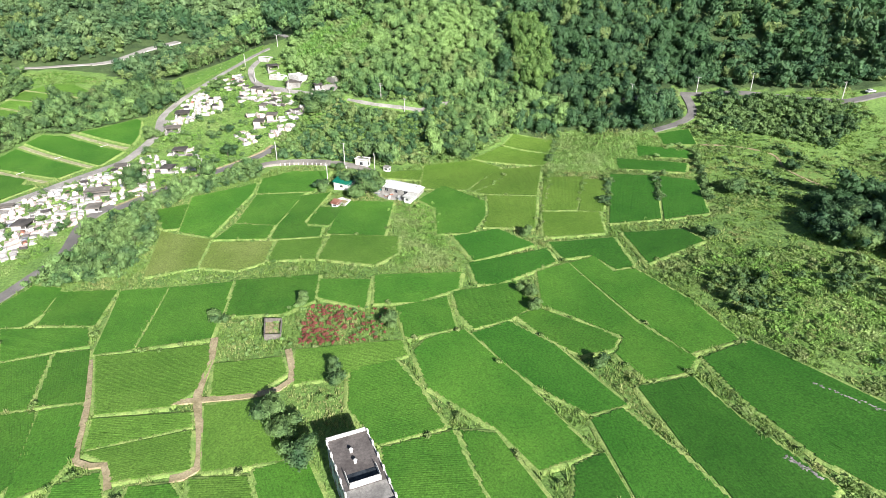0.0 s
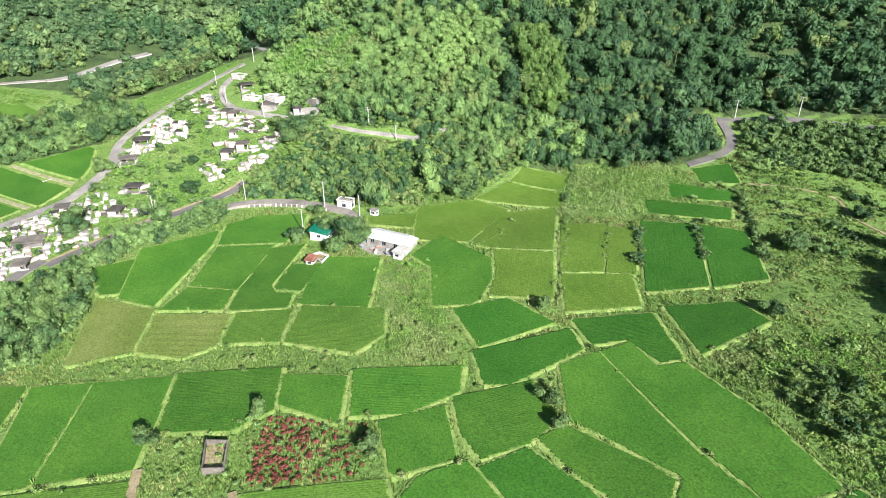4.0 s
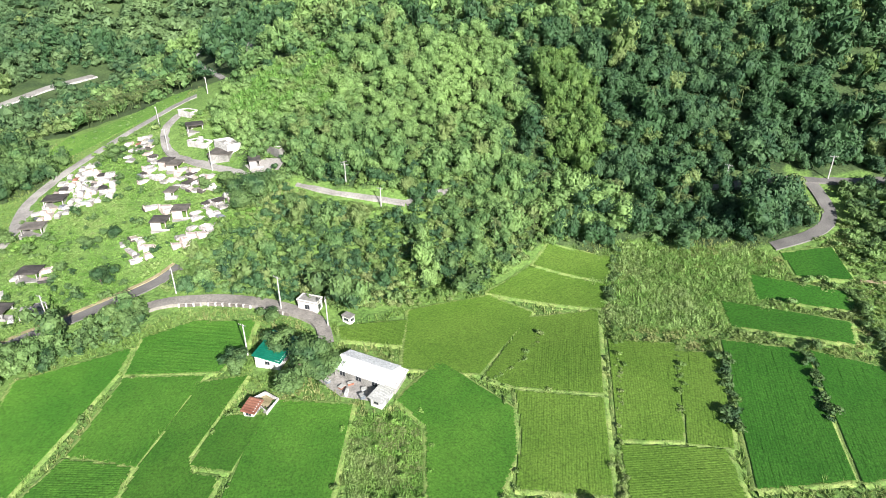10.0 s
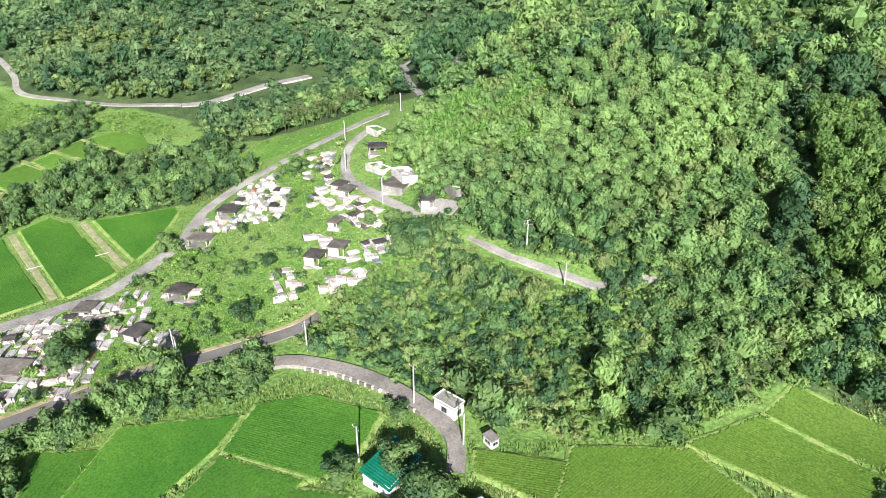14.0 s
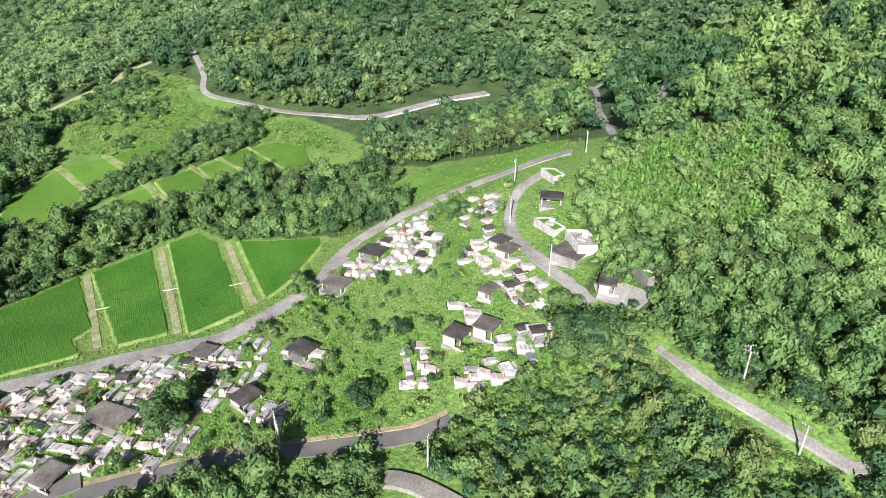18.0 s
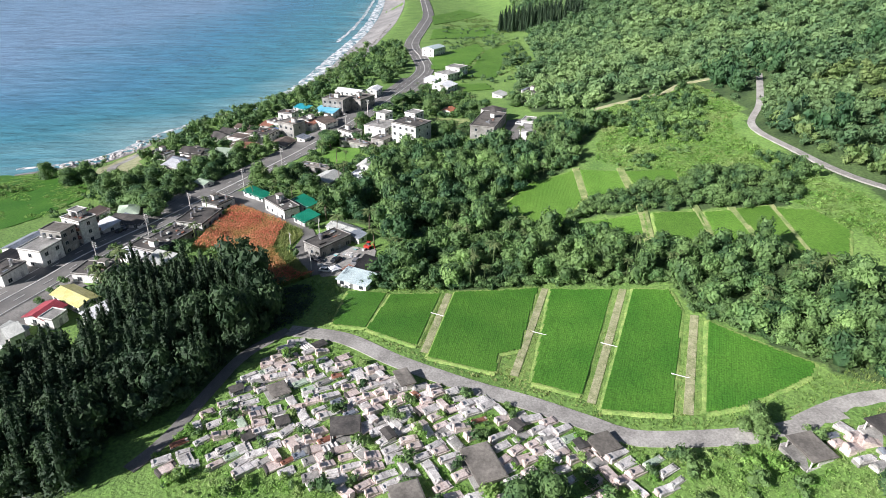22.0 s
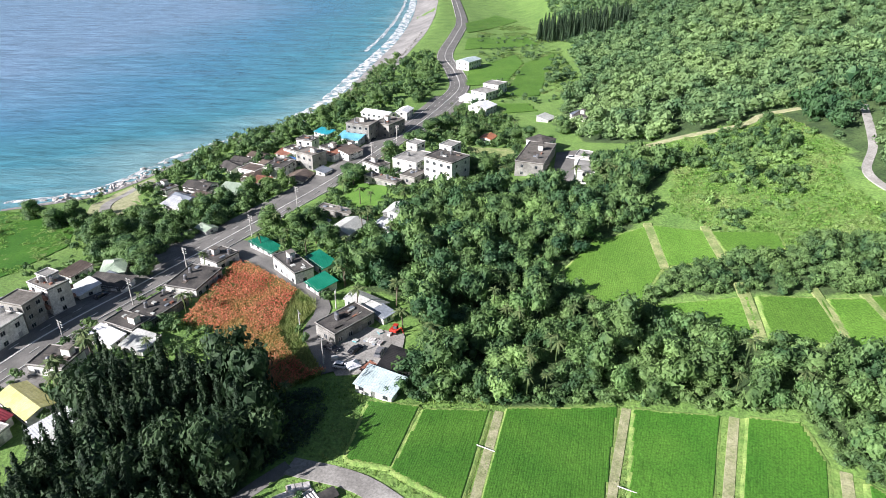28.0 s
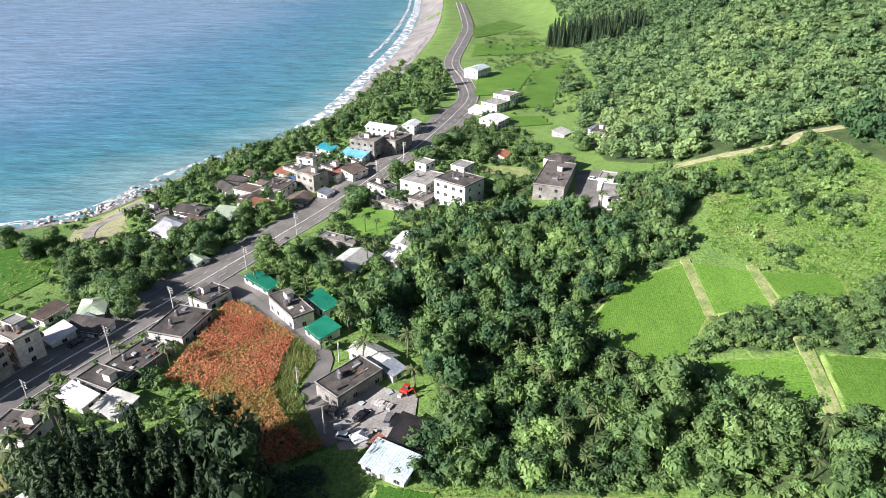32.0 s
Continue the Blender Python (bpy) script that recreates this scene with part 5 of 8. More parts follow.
house(-345.8, 280.1, 154, 8.6, 5.7, 5.0, "flat", "white")
house(-329.6, 277.0, 159, 13.9, 7.7, 5.0, "flat", "white")
house(-399.8, 245.8, 153, 8.2, 6.3, 3.3, "gable", "orange")
house(-459.2, 249.1, 145, 12.7, 11.9, 6.0, "gable", "white")
house(-496.4, 254.5, 138, 14.3, 11.5, 5.0, "flat", "white")
house(-512.8, 262.9, 145, 12.5, 11.4, 6.0, "flat", "white")
house(-595.5, 252.2, 144, 18.2, 11.7, 8.0, "gable", "paleblue")
house(-408.9, 182.5, 66, 12.9, 10.7, 9.0, "flat", "concrete")
house(-402.5, 177.0, 64, 12.3, 7.9, 5.0, "shed", "sky")
house(-442.1, 188.9, 61, 16.8, 9.1, 6.0, "gable", "white")
house(-444.4, 203.6, 160, 10.5, 6.5, 6.0, "gable", "white")
house(-419.5, 161.6, 52, 9.7, 5.8, 3.3, "shed", "teal")
house(-398.8, 156.0, 66, 8.7, 6.9, 6.0, "flat", "dark")
house(-375.8, 160.8, 52, 10.9, 8.8, 7.0, "flat", "concrete")
house(-386.2, 168.3, 48, 7.6, 6.8, 5.0, "flat", "dark")
house(-381.3, 178.5, 139, 9.2, 7.2, 5.0, "shed", "brown")
house(-363.6, 191.5, 44, 11.1, 6.6, 3.3, "flat", "dark")
house(-346.0, 208.1, 147, 9.8, 7.2, 3.3, "flat", "concrete")
house(-345.7, 195.3, 55, 16.7, 5.2, 2.5, "flat", "concrete")
house(-359.5, 157.4, 159, 11.0, 9.6, 3.3, "gable", "brown")
house(-373.5, 147.9, 146, 9.0, 8.8, 5.0, "gable", "dark")
house(-365.2, 136.4, 147, 9.5, 8.2, 3.3, "gable", "brown")
house(-348.6, 132.0, 74, 13.4, 8.7, 3.3, "shed", "palegreen")
house(-353.4, 116.1, 69, 11.8, 8.3, 5.0, "gable", "dark")
house(-355.6, 99.6, 58, 10.1, 6.4, 3.3, "flat", "dark")
house(-337.1, 111.0, 165, 8.8, 7.8, 3.3, "shed", "white")
house(-382.0, 123.4, 71, 9.8, 8.9, 3.3, "gable", "dark")
house(-377.3, 141.7, 55, 9.9, 8.6, 3.3, "gable", "brown")
house(-299.6, 184.4, 151, 11.6, 9.0, 4.6, "gable", "palegrey")
house(-317.9, 178.3, 61, 15.0, 4.7, 2.5, "flat", "concrete")
house(-306.4, 202.0, 156, 9.9, 6.7, 6.0, "gable", "palegrey")
house(-299.2, 198.2, 54, 7.3, 5.1, 3.3, "shed", "white")
house(-14.8, 81.3, 113, 17.7, 7.7, 6.5, "flat", "villa")
house(-15.9, 218.5, 153, 12.4, 6.4, 3.6, "gable", "barn")
house(-9.8, 215.4, 69, 5.7, 3.4, 2.7, "shed", "barn")
house(-11.9, 210.5, 62, 4.4, 2.7, 2.3, "shed", "palegrey")
house(-37.4, 226.6, 76, 9.4, 6.0, 3.0, "shed", "green")
house(-38.5, 208.8, 79, 3.6, 2.2, 2.0, "shed", "rust")
house(-32.7, 243.5, 160, 5.3, 2.9, 3.0, "flat", "kiosk")
house(-22.4, 238.3, 147, 2.4, 1.7, 2.0, "flat", "kiosk")
house(-125.5, 298.8, 12, 6.0, 5.4, 2.9, "tomb", "dark")
house(-125.1, 284.1, 10, 6.1, 5.0, 2.9, "tomb", "dark")
house(-114.2, 261.9, 7, 5.2, 4.8, 2.9, "tomb", "dark")
house(-113.4, 245.3, 89, 4.9, 4.4, 2.9, "tomb", "dark")
house(-133.6, 226.1, 16, 8.8, 5.5, 2.0, "tomb", "concrete")
house(-127.9, 211.3, 104, 5.2, 4.4, 2.5, "tomb", "dark")
house(-147.4, 199.5, 93, 5.7, 4.9, 2.5, "tomb", "dark")
house(-83.4, 279.3, 95, 4.6, 4.4, 3.7, "tomb", "pink")
house(-78.3, 283.3, 97, 4.6, 4.4, 3.7, "tomb", "pink")
house(-91.5, 309.3, 85, 4.5, 3.6, 2.9, "tomb", "pink")
house(-87.6, 306.7, 85, 4.9, 3.9, 2.9, "tomb", "pink")
house(-84.5, 293.4, 88, 4.3, 2.8, 2.5, "tomb", "grey")
house(-87.0, 327.1, 24, 5.3, 4.9, 2.9, "tomb", "dark")
house(-72.0, 308.4, 174, 6.8, 6.6, 2.5, "tomb", "ruin")
house(-59.3, 300.5, 107, 4.4, 3.3, 3.3, "tomb", "dark")
house(-160.9, 212.1, 19, 5.2, 3.0, 2.9, "tomb", "dark")
house(-270.3, 111.8, 56, 7.9, 6.2, 2.5, "shed", "slate")
house(-379.1, 123.4, 44, 10.0, 8.0, 3.7, "gable", "dark")
house(-371.5, 134.4, 62, 9.5, 8.2, 3.3, "flat", "brown")
house(-363.1, 136.9, 168, 10.9, 7.2, 3.3, "gable", "brown")
house(-369.1, 147.5, 159, 11.6, 9.6, 5.0, "flat", "dark")
house(-388.7, 176.9, 53, 8.3, 6.0, 3.3, "flat", "dark")
house(-421.8, 298.9, 147, 13.9, 7.6, 3.3, "flat", "dark")
house(-215.2, 197.9, 47, 4.8, 2.8, 2.9, "shed", "rust")
house(-352.5, 118.1, 56, 9.8, 6.7, 2.9, "flat", "dark")
house(-342.9, 112.2, 54, 10.3, 7.5, 3.3, "gable", "slate")
house(-391.5, 133.4, 56, 9.8, 6.8, 3.3, "gable", "brown")
house(-393.2, 150.5, 54, 9.0, 6.9, 3.3, "flat", "dark")
house(-308.9, 172.4, 52, 7.1, 5.6, 2.5, "shed", "slate")
house(-135.4, 250.0, 109, 4.6, 4.4, 2.1, "tomb", "pink")
house(-162.4, 183.6, 27, 4.3, 3.8, 2.1, "tomb", "grey")
house(-258.0, 102.0, 62, 4.4, 3.8, 11.0, "flat", "white")
house(-269.0, 113.2, 76, 13.0, 5.8, 3.0, "shed", "dark")
house(-202.0, 129.7, 143, 8.5, 4.6, 3.0, "shed", "white")
house(-196.6, 130.4, 40, 5.7, 4.3, 2.5, "shed", "palegrey")
house(-192.0, 111.7, 40, 5.7, 3.3, 4.0, "shed", "palegrey")
house(-352.3, 116.5, 62, 11.4, 8.2, 4.0, "gable", "dark")
house(-388.6, 125.9, 66, 9.1, 7.5, 3.0, "gable", "dark")
house(-372.5, 146.5, 68, 9.5, 9.0, 4.0, "gable", "brown")
house(-380.4, 151.5, 163, 5.4, 5.4, 2.5, "shed", "blue")
house(-391.8, 145.8, 67, 7.0, 6.0, 3.0, "shed", "rust")
house(-382.7, 170.4, 51, 8.3, 8.3, 5.0, "shed", "rust")
house(-415.2, 195.9, 146, 14.1, 9.6, 7.0, "flat", "concrete")
house(-347.4, 108.9, 66, 6.9, 6.2, 3.0, "gable", "dark")
house(-343.5, 118.7, 65, 6.7, 5.1, 3.0, "shed", "brown")
house(-370.3, 209.3, 143, 6.6, 5.6, 9.0, "flat", "white")
house(-356.0, 224.1, 144, 7.7, 6.1, 12.0, "flat", "white")
house(-305.1, 201.1, 136, 4.7, 4.3, 2.5, "shed", "paleblue")
house(-299.6, 198.9, 147, 5.2, 4.8, 2.5, "shed", "white")
house(-488.5, 245.4, 154, 13.5, 12.1, 3.0, "shed", "white")
house(-426.3, 299.0, 139, 10.1, 7.8, 3.0, "shed", "slate")
house(-433.9, 282.0, 139, 9.3, 7.1, 2.5, "shed", "palegrey")
house(-357.1, 141.5, 71, 7.3, 5.7, 3.0, "shed", "rust")
house(-363.1, 168.1, 150, 5.6, 4.9, 2.8, "shed", "slate")


# ---- plants ----
def ball(n=2):
    """A rough ball of triangles."""
    g = np.linspace(-1, 1, n + 1)
    vs, fs = [], []
    for axis in range(3):
        for sgn in (-1, 1):
            a, b = np.meshgrid(g, g)
            p = np.zeros((n + 1, n + 1, 3))
            p[..., axis], p[..., (axis + 1) % 3], p[..., (axis + 2) % 3] = sgn, a * sgn, b
            ids = len(vs) * (n + 1) ** 2 + np.arange((n + 1) ** 2).reshape(n + 1, n + 1)
            vs.append(p.reshape(-1, 3))
            fs.append(np.stack([ids[:-1, :-1], ids[:-1, 1:], ids[1:, 1:], ids[1:, :-1]], -1).reshape(-1, 4))
    v, f = np.concatenate(vs), np.concatenate(fs)
    return v / np.linalg.norm(v, axis=1)[:, None], np.concatenate([f[:, :3], f[:, [0, 2, 3]]])


def lump():
    """A twenty-sided lump, for the inside of crowns."""
    g = (1 + 5 ** 0.5) / 2
    v = np.array([(-1, g, 0), (1, g, 0), (-1, -g, 0), (1, -g, 0), (0, -1, g), (0, 1, g), (0, -1, -g), (0, 1, -g), (g, 0, -1), (g, 0, 1), (-g, 0, -1), (-g, 0, 1)])
    d = np.linalg.norm(v[:, None] - v[None], axis=2)
    f = [(i, j, k) for i in range(12) for j in range(i + 1, 12) for k in range(j + 1, 12) if max(d[i, j], d[j, k], d[i, k]) < 2.1]
    f = [(i, j, k) if np.dot(np.cross(v[j] - v[i], v[k] - v[i]), v[i]) > 0 else (i, k, j) for i, j, k in f]
    return v / np.linalg.norm(v, axis=1)[:, None], np.array(f)


BALL, LUMP = ball(), lump()
ROUGH = (np.array([(1, 0, 0), (-1, 0, 0), (0, 1, 0), (0, -1, 0), (0, 0, 1), (0, 0, -1.0)]), np.array([(0, 2, 4), (2, 1, 4), (1, 3, 4), (3, 0, 4), (2, 0, 5), (1, 2, 5), (3, 1, 5), (0, 3, 5)]))


def leaf_cards(at, way, size, r, slim=0.62):
    """A pointed leaf spray at each place, facing roughly its way."""
    n = len(at)
    way = way / (np.linalg.norm(way, axis=1)[:, None] + 1e-9)
    t = np.cross(way, r.normal(size=(n, 3)))
    t /= np.linalg.norm(t, axis=1)[:, None] + 1e-9
    b = np.cross(way, t)
    size = np.asarray(size)[:, None]
    a, b = t * size, b * size * slim
    v = np.stack([at - a * 0.8 - b, at + a * 1.3, at - a * 0.8 + b], 1)
    return v.reshape(-1, 3), np.arange(n * 3).reshape(n, 3)


def crown(radius, tall, leaves, size, lobes, seed, core=0.78, flat=0.75, heart=BALL):
    """A crown of leaf clumps round several lobes, standing on z = 0."""
    r = np.random.default_rng(seed)
    c = r.normal(size=(lobes, 3)) * (radius * 0.42, radius * 0.42, tall * 0.2)
    c[:, 2] += tall * 0.55
    c[0] = (0, 0, tall * 0.62)
    lr = radius * r.uniform(0.46, 0.70, lobes)
    which = r.integers(0, lobes, leaves)
    d = r.normal(size=(leaves, 3))
    d[:, 2] = d[:, 2] * flat + 0.35
    d /= np.linalg.norm(d, axis=1)[:, None]
    at = c[which] + d * (lr[which] * r.uniform(0.82, 1.12, leaves))[:, None] * (1, 1, tall / (radius * 2.1))
    v, f = leaf_cards(at, d * 0.9 + r.normal(size=(leaves, 3)) * 0.36, size * r.uniform(0.6, 1.35, leaves), r)
    vs, fs, n = [v], [f], len(v)
    if core:
        for i in range(lobes):
            bv = heart[0] * lr[i] * core * (1, 1, tall / (radius * 2.1)) * r.uniform(0.9, 1.1, (len(heart[0]), 1)) + c[i]
            vs.append(bv)
            fs.append(heart[1] + n)
            n += len(bv)
    return np.concatenate(vs), np.concatenate(fs)


def spire(radius, tall, leaves, size, seed):
    """A slim conifer: drooping sprays round a stem."""
    r = np.random.default_rng(seed)
    z = r.uniform(0.06, 1, leaves) ** 0.9
    a = r.uniform(0, math.tau, leaves)
    rad = radius * (1 - z) ** 0.8 * (0.75 + 0.35 * np.sin(a * 3 + z * 25)) + 0.12
    at = np.stack([rad * np.cos(a), rad * np.sin(a), z * tall], 1)
    way = np.stack([np.cos(a), np.sin(a), 0.5 + 0 * a], 1) + r.normal(size=(leaves, 3)) * 0.4
    v, f = leaf_cards(at, way, size * r.uniform(0.6, 1.3, leaves) * (1.1 - 0.6 * z), r, 0.5)
    bv = BALL[0] * (radius * 0.55, radius * 0.55, tall * 0.45) + (0, 0, tall * 0.48)
    bv[:, :2] *= np.clip(1.15 - bv[:, 2:3] / tall, 0.1, 1)
    return np.concatenate([v, bv]), np.concatenate([f, BALL[1] + len(v)])


def palm_head(seed, fronds=13, reach=2.6):
    """Arching fronds with leaflets hanging from both sides."""
    r = np.random.default_rng(seed)
    vs, fs, n = [], [], 0
    for k in range(fronds):
        a = k * math.tau / fronds * 1.618 + r.uniform(-0.2, 0.2)
        rise = r.uniform(-0.2, 0.9)
        t = np.linspace(0, 1, 7)
        rad = reach * t
        z = rise * reach * t - (0.9 + 0.4 * rise) * reach * 0.62 * t ** 2
        ax = np.stack([rad * math.cos(a), rad * math.sin(a), z], 1)
        side = np.array((-math.sin(a), math.cos(a), 0))
        wide = (0.12 + 0.55 * np.sin(np.clip(t * 1.05, 0, 1) * math.pi)) * reach * 0.28
        for sgn in (-1, 1):
            out = ax + side * sgn * wide[:, None] - np.array((0, 0, 1)) * wide[:, None] * 0.55
            for i in range(6):
                q = np.array([ax[i], ax[i + 1], (out[i + 1] * 0.75 + out[i] * 0.25), (out[i] * 0.7 + ax[i] * 0.3)])
                vs.append(q)
                fs.append(np.array([(n, n + 1, n + 2), (n, n + 2, n + 3)]))
                n += 4
    return np.concatenate(vs), np.concatenate(fs)


def tuft(seed, blades, tall, spread, wide):
    r = np.random.default_rng(seed)
    a = r.uniform(0, math.tau, blades)
    d = np.stack([np.cos(a), np.sin(a)], 1)
    foot = d * r.uniform(0, spread, blades)[:, None]
    tip = foot + d * r.uniform(0.2, 0.8, blades)[:, None] * tall
    s = np.stack([-d[:, 1], d[:, 0]], 1) * wide
    h = tall * r.uniform(0.6, 1.1, blades)
    z0, z1 = np.full((blades, 1), -0.1), h[:, None]
    v = np.stack([np.concatenate([foot - s, z0], 1), np.concatenate([foot + s, z0], 1), np.concatenate([tip, z1], 1)], 1)
    return v.reshape(-1, 3), np.arange(blades * 3).reshape(-1, 3)


def mat(seed, leaves, reach, tall, size):
    """A low mat of creeping leaves, turned to the sky."""
    r = np.random.default_rng(seed)
    a, d = r.uniform(0, math.tau, leaves), reach * np.sqrt(r.uniform(0, 1, leaves))
    at = np.stack([d * np.cos(a), d * np.sin(a), tall * (1 - (d / reach) ** 2) * r.uniform(0.4, 1.0, leaves) + 0.06], 1)
    return leaf_cards(at, r.normal(size=(leaves, 3)) * 0.42 + (0, 0, 1), size * r.uniform(0.7, 1.3, leaves), r, 0.8)


def strew(name, protos, x, y, scale, material, label, category, sink=0.0, stretch=None, lowest=SEA + 1.2):
    """One mesh of many copies of the prototypes, standing on the land."""
    dry = land(x, y) > lowest
    x, y, scale, stretch = x[dry], y[dry], scale[dry], None if stretch is None else stretch[dry]
    if not len(x):
        return None
    z = np.maximum(land(x, y), SEA - 0.2) - sink
    which, turn = rng.integers(0, len(protos), len(x)), rng.uniform(0, math.tau, len(x))
    stretch = np.ones(len(x)) if stretch is None else stretch
    if protos is TREE:
        # small trees carry fewer sprays
        protos = TREE + TREE_MID
        which = np.where(scale < 0.74, len(TREE) + which % len(TREE_MID), which)
    vs, fs, n = [], [], 0
    for k, (pv, pf) in enumerate(protos):
        m = which == k
        if not m.any():
            continue
        c, s, sc = np.cos(turn[m])[:, None], np.sin(turn[m])[:, None], scale[m][:, None]
        vx = (pv[:, 0] * c - pv[:, 1] * s) * sc + x[m][:, None]
        vy = (pv[:, 0] * s + pv[:, 1] * c) * sc + y[m][:, None]
        vz = pv[:, 2] * sc * stretch[m][:, None] + z[m][:, None]
        vs.append(np.stack([vx, vy, vz], -1).reshape(-1, 3))
        count = int(m.sum())
        fs.append((pf[None] + (np.arange(count) * len(pv))[:, None, None] + n).reshape(-1, 3))
        n += count * len(pv)
    return tagged(new(name, mesh_of(name, np.concatenate(vs), np.concatenate(fs), material)), label, category, kind="stuff")


def places(poly, gap, free=True, jitter=0.45, avoid=(PADDY, ROAD, PLOT, HOUSE)):
    """Jittered places in a polygon, off the fields, roads and houses."""
    xs, ys = [p[0] for p in poly], [p[1] for p in poly]
    a, b = np.meshgrid(np.arange(min(xs), max(xs), gap), np.arange(min(ys), max(ys), gap))
    x, y = a.ravel() + rng.uniform(-jitter, jitter, a.size) * gap, b.ravel() + rng.uniform(-jitter, jitter, a.size) * gap
    m = inside(x, y, list(poly))
    if free:
        m &= ~np.isin(covered(x, y), avoid)
    return x[m], y[m]


TREE = [crown(3.1, 5.8, 400, 0.36, 6, s, 0.74, heart=LUMP) for s in range(8)]
TREE_MID = [crown(3.3, 5.4, 150, 0.56, 5, 20 + s, 0.8, heart=ROUGH) for s in range(6)]
TREE_FAR = [crown(5.0, 6.5, 70, 1.15, 4, 40 + s, 0.86, heart=ROUGH) for s in range(3)]
BUSH = [crown(1.2, 1.6, 70, 0.26, 2, 60 + s, heart=ROUGH) for s in range(6)]
LOW = [mat(s + 70, 56, 1.5, 0.55, 0.26) for s in range(5)]
SHOOT = [tuft(80 + s, 10, 0.62, 0.55, 0.10) for s in range(4)]
REED = [tuft(90 + s, 14, 1.35, 0.7, 0.11) for s in range(5)]
PALM = [palm_head(s) for s in range(3)]
CYPRESS = [spire(1.9, 12.5, 300, 0.55, s) for s in range(4)]
STALK = [tuft(110 + s, 8, 1.35, 0.25, 0.12) for s in range(3)]
HEAD = [leaf_cards(np.random.default_rng(s).normal(size=(8, 3)) * (0.2, 0.2, 0.22) + (0, 0, 1.4), np.random.default_rng(s + 5).normal(size=(8, 3)), np.full(8, 0.22), np.random.default_rng(s), 0.5) for s in range(3)]
ARECA = [(np.concatenate([pv * 0.62 + (0, 0, 5.2), BALL[0] * (0.13, 0.13, 2.7) + (0, 0, 2.6)]), np.concatenate([pf, BALL[1] + len(pv)])) for pv, pf in PALM]

GRAVEYARD = [(-184, 184), (-146, 160), (-136, 165), (-127, 190), (-119, 208), (-104, 228), (-84, 245), (-72, 258), (-60, 275), (-48, 288), (-62, 297), (-84, 311), (-97, 326), (-104, 338), (-118, 334), (-130, 318), (-130, 290), (-134, 262), (-148, 237), (-166, 208), (-178, 194)]


# ---- the graveyard ----
def prism(profile, y0, y1):
    """A profile in x and z drawn out along y."""
    bm = bmesh.new()
    rings = [[bm.verts.new((u, yy, zz)) for u, zz in profile] for yy in (y0, y1)]
    for r in rings:
        bm.faces.new(r)
    n = len(profile)
    for k in range(n):
        bm.faces.new((rings[0][k], rings[0][(k + 1) % n], rings[1][(k + 1) % n], rings[1][k]))
    bmesh.ops.recalc_face_normals(bm, faces=bm.faces[:])
    return bm


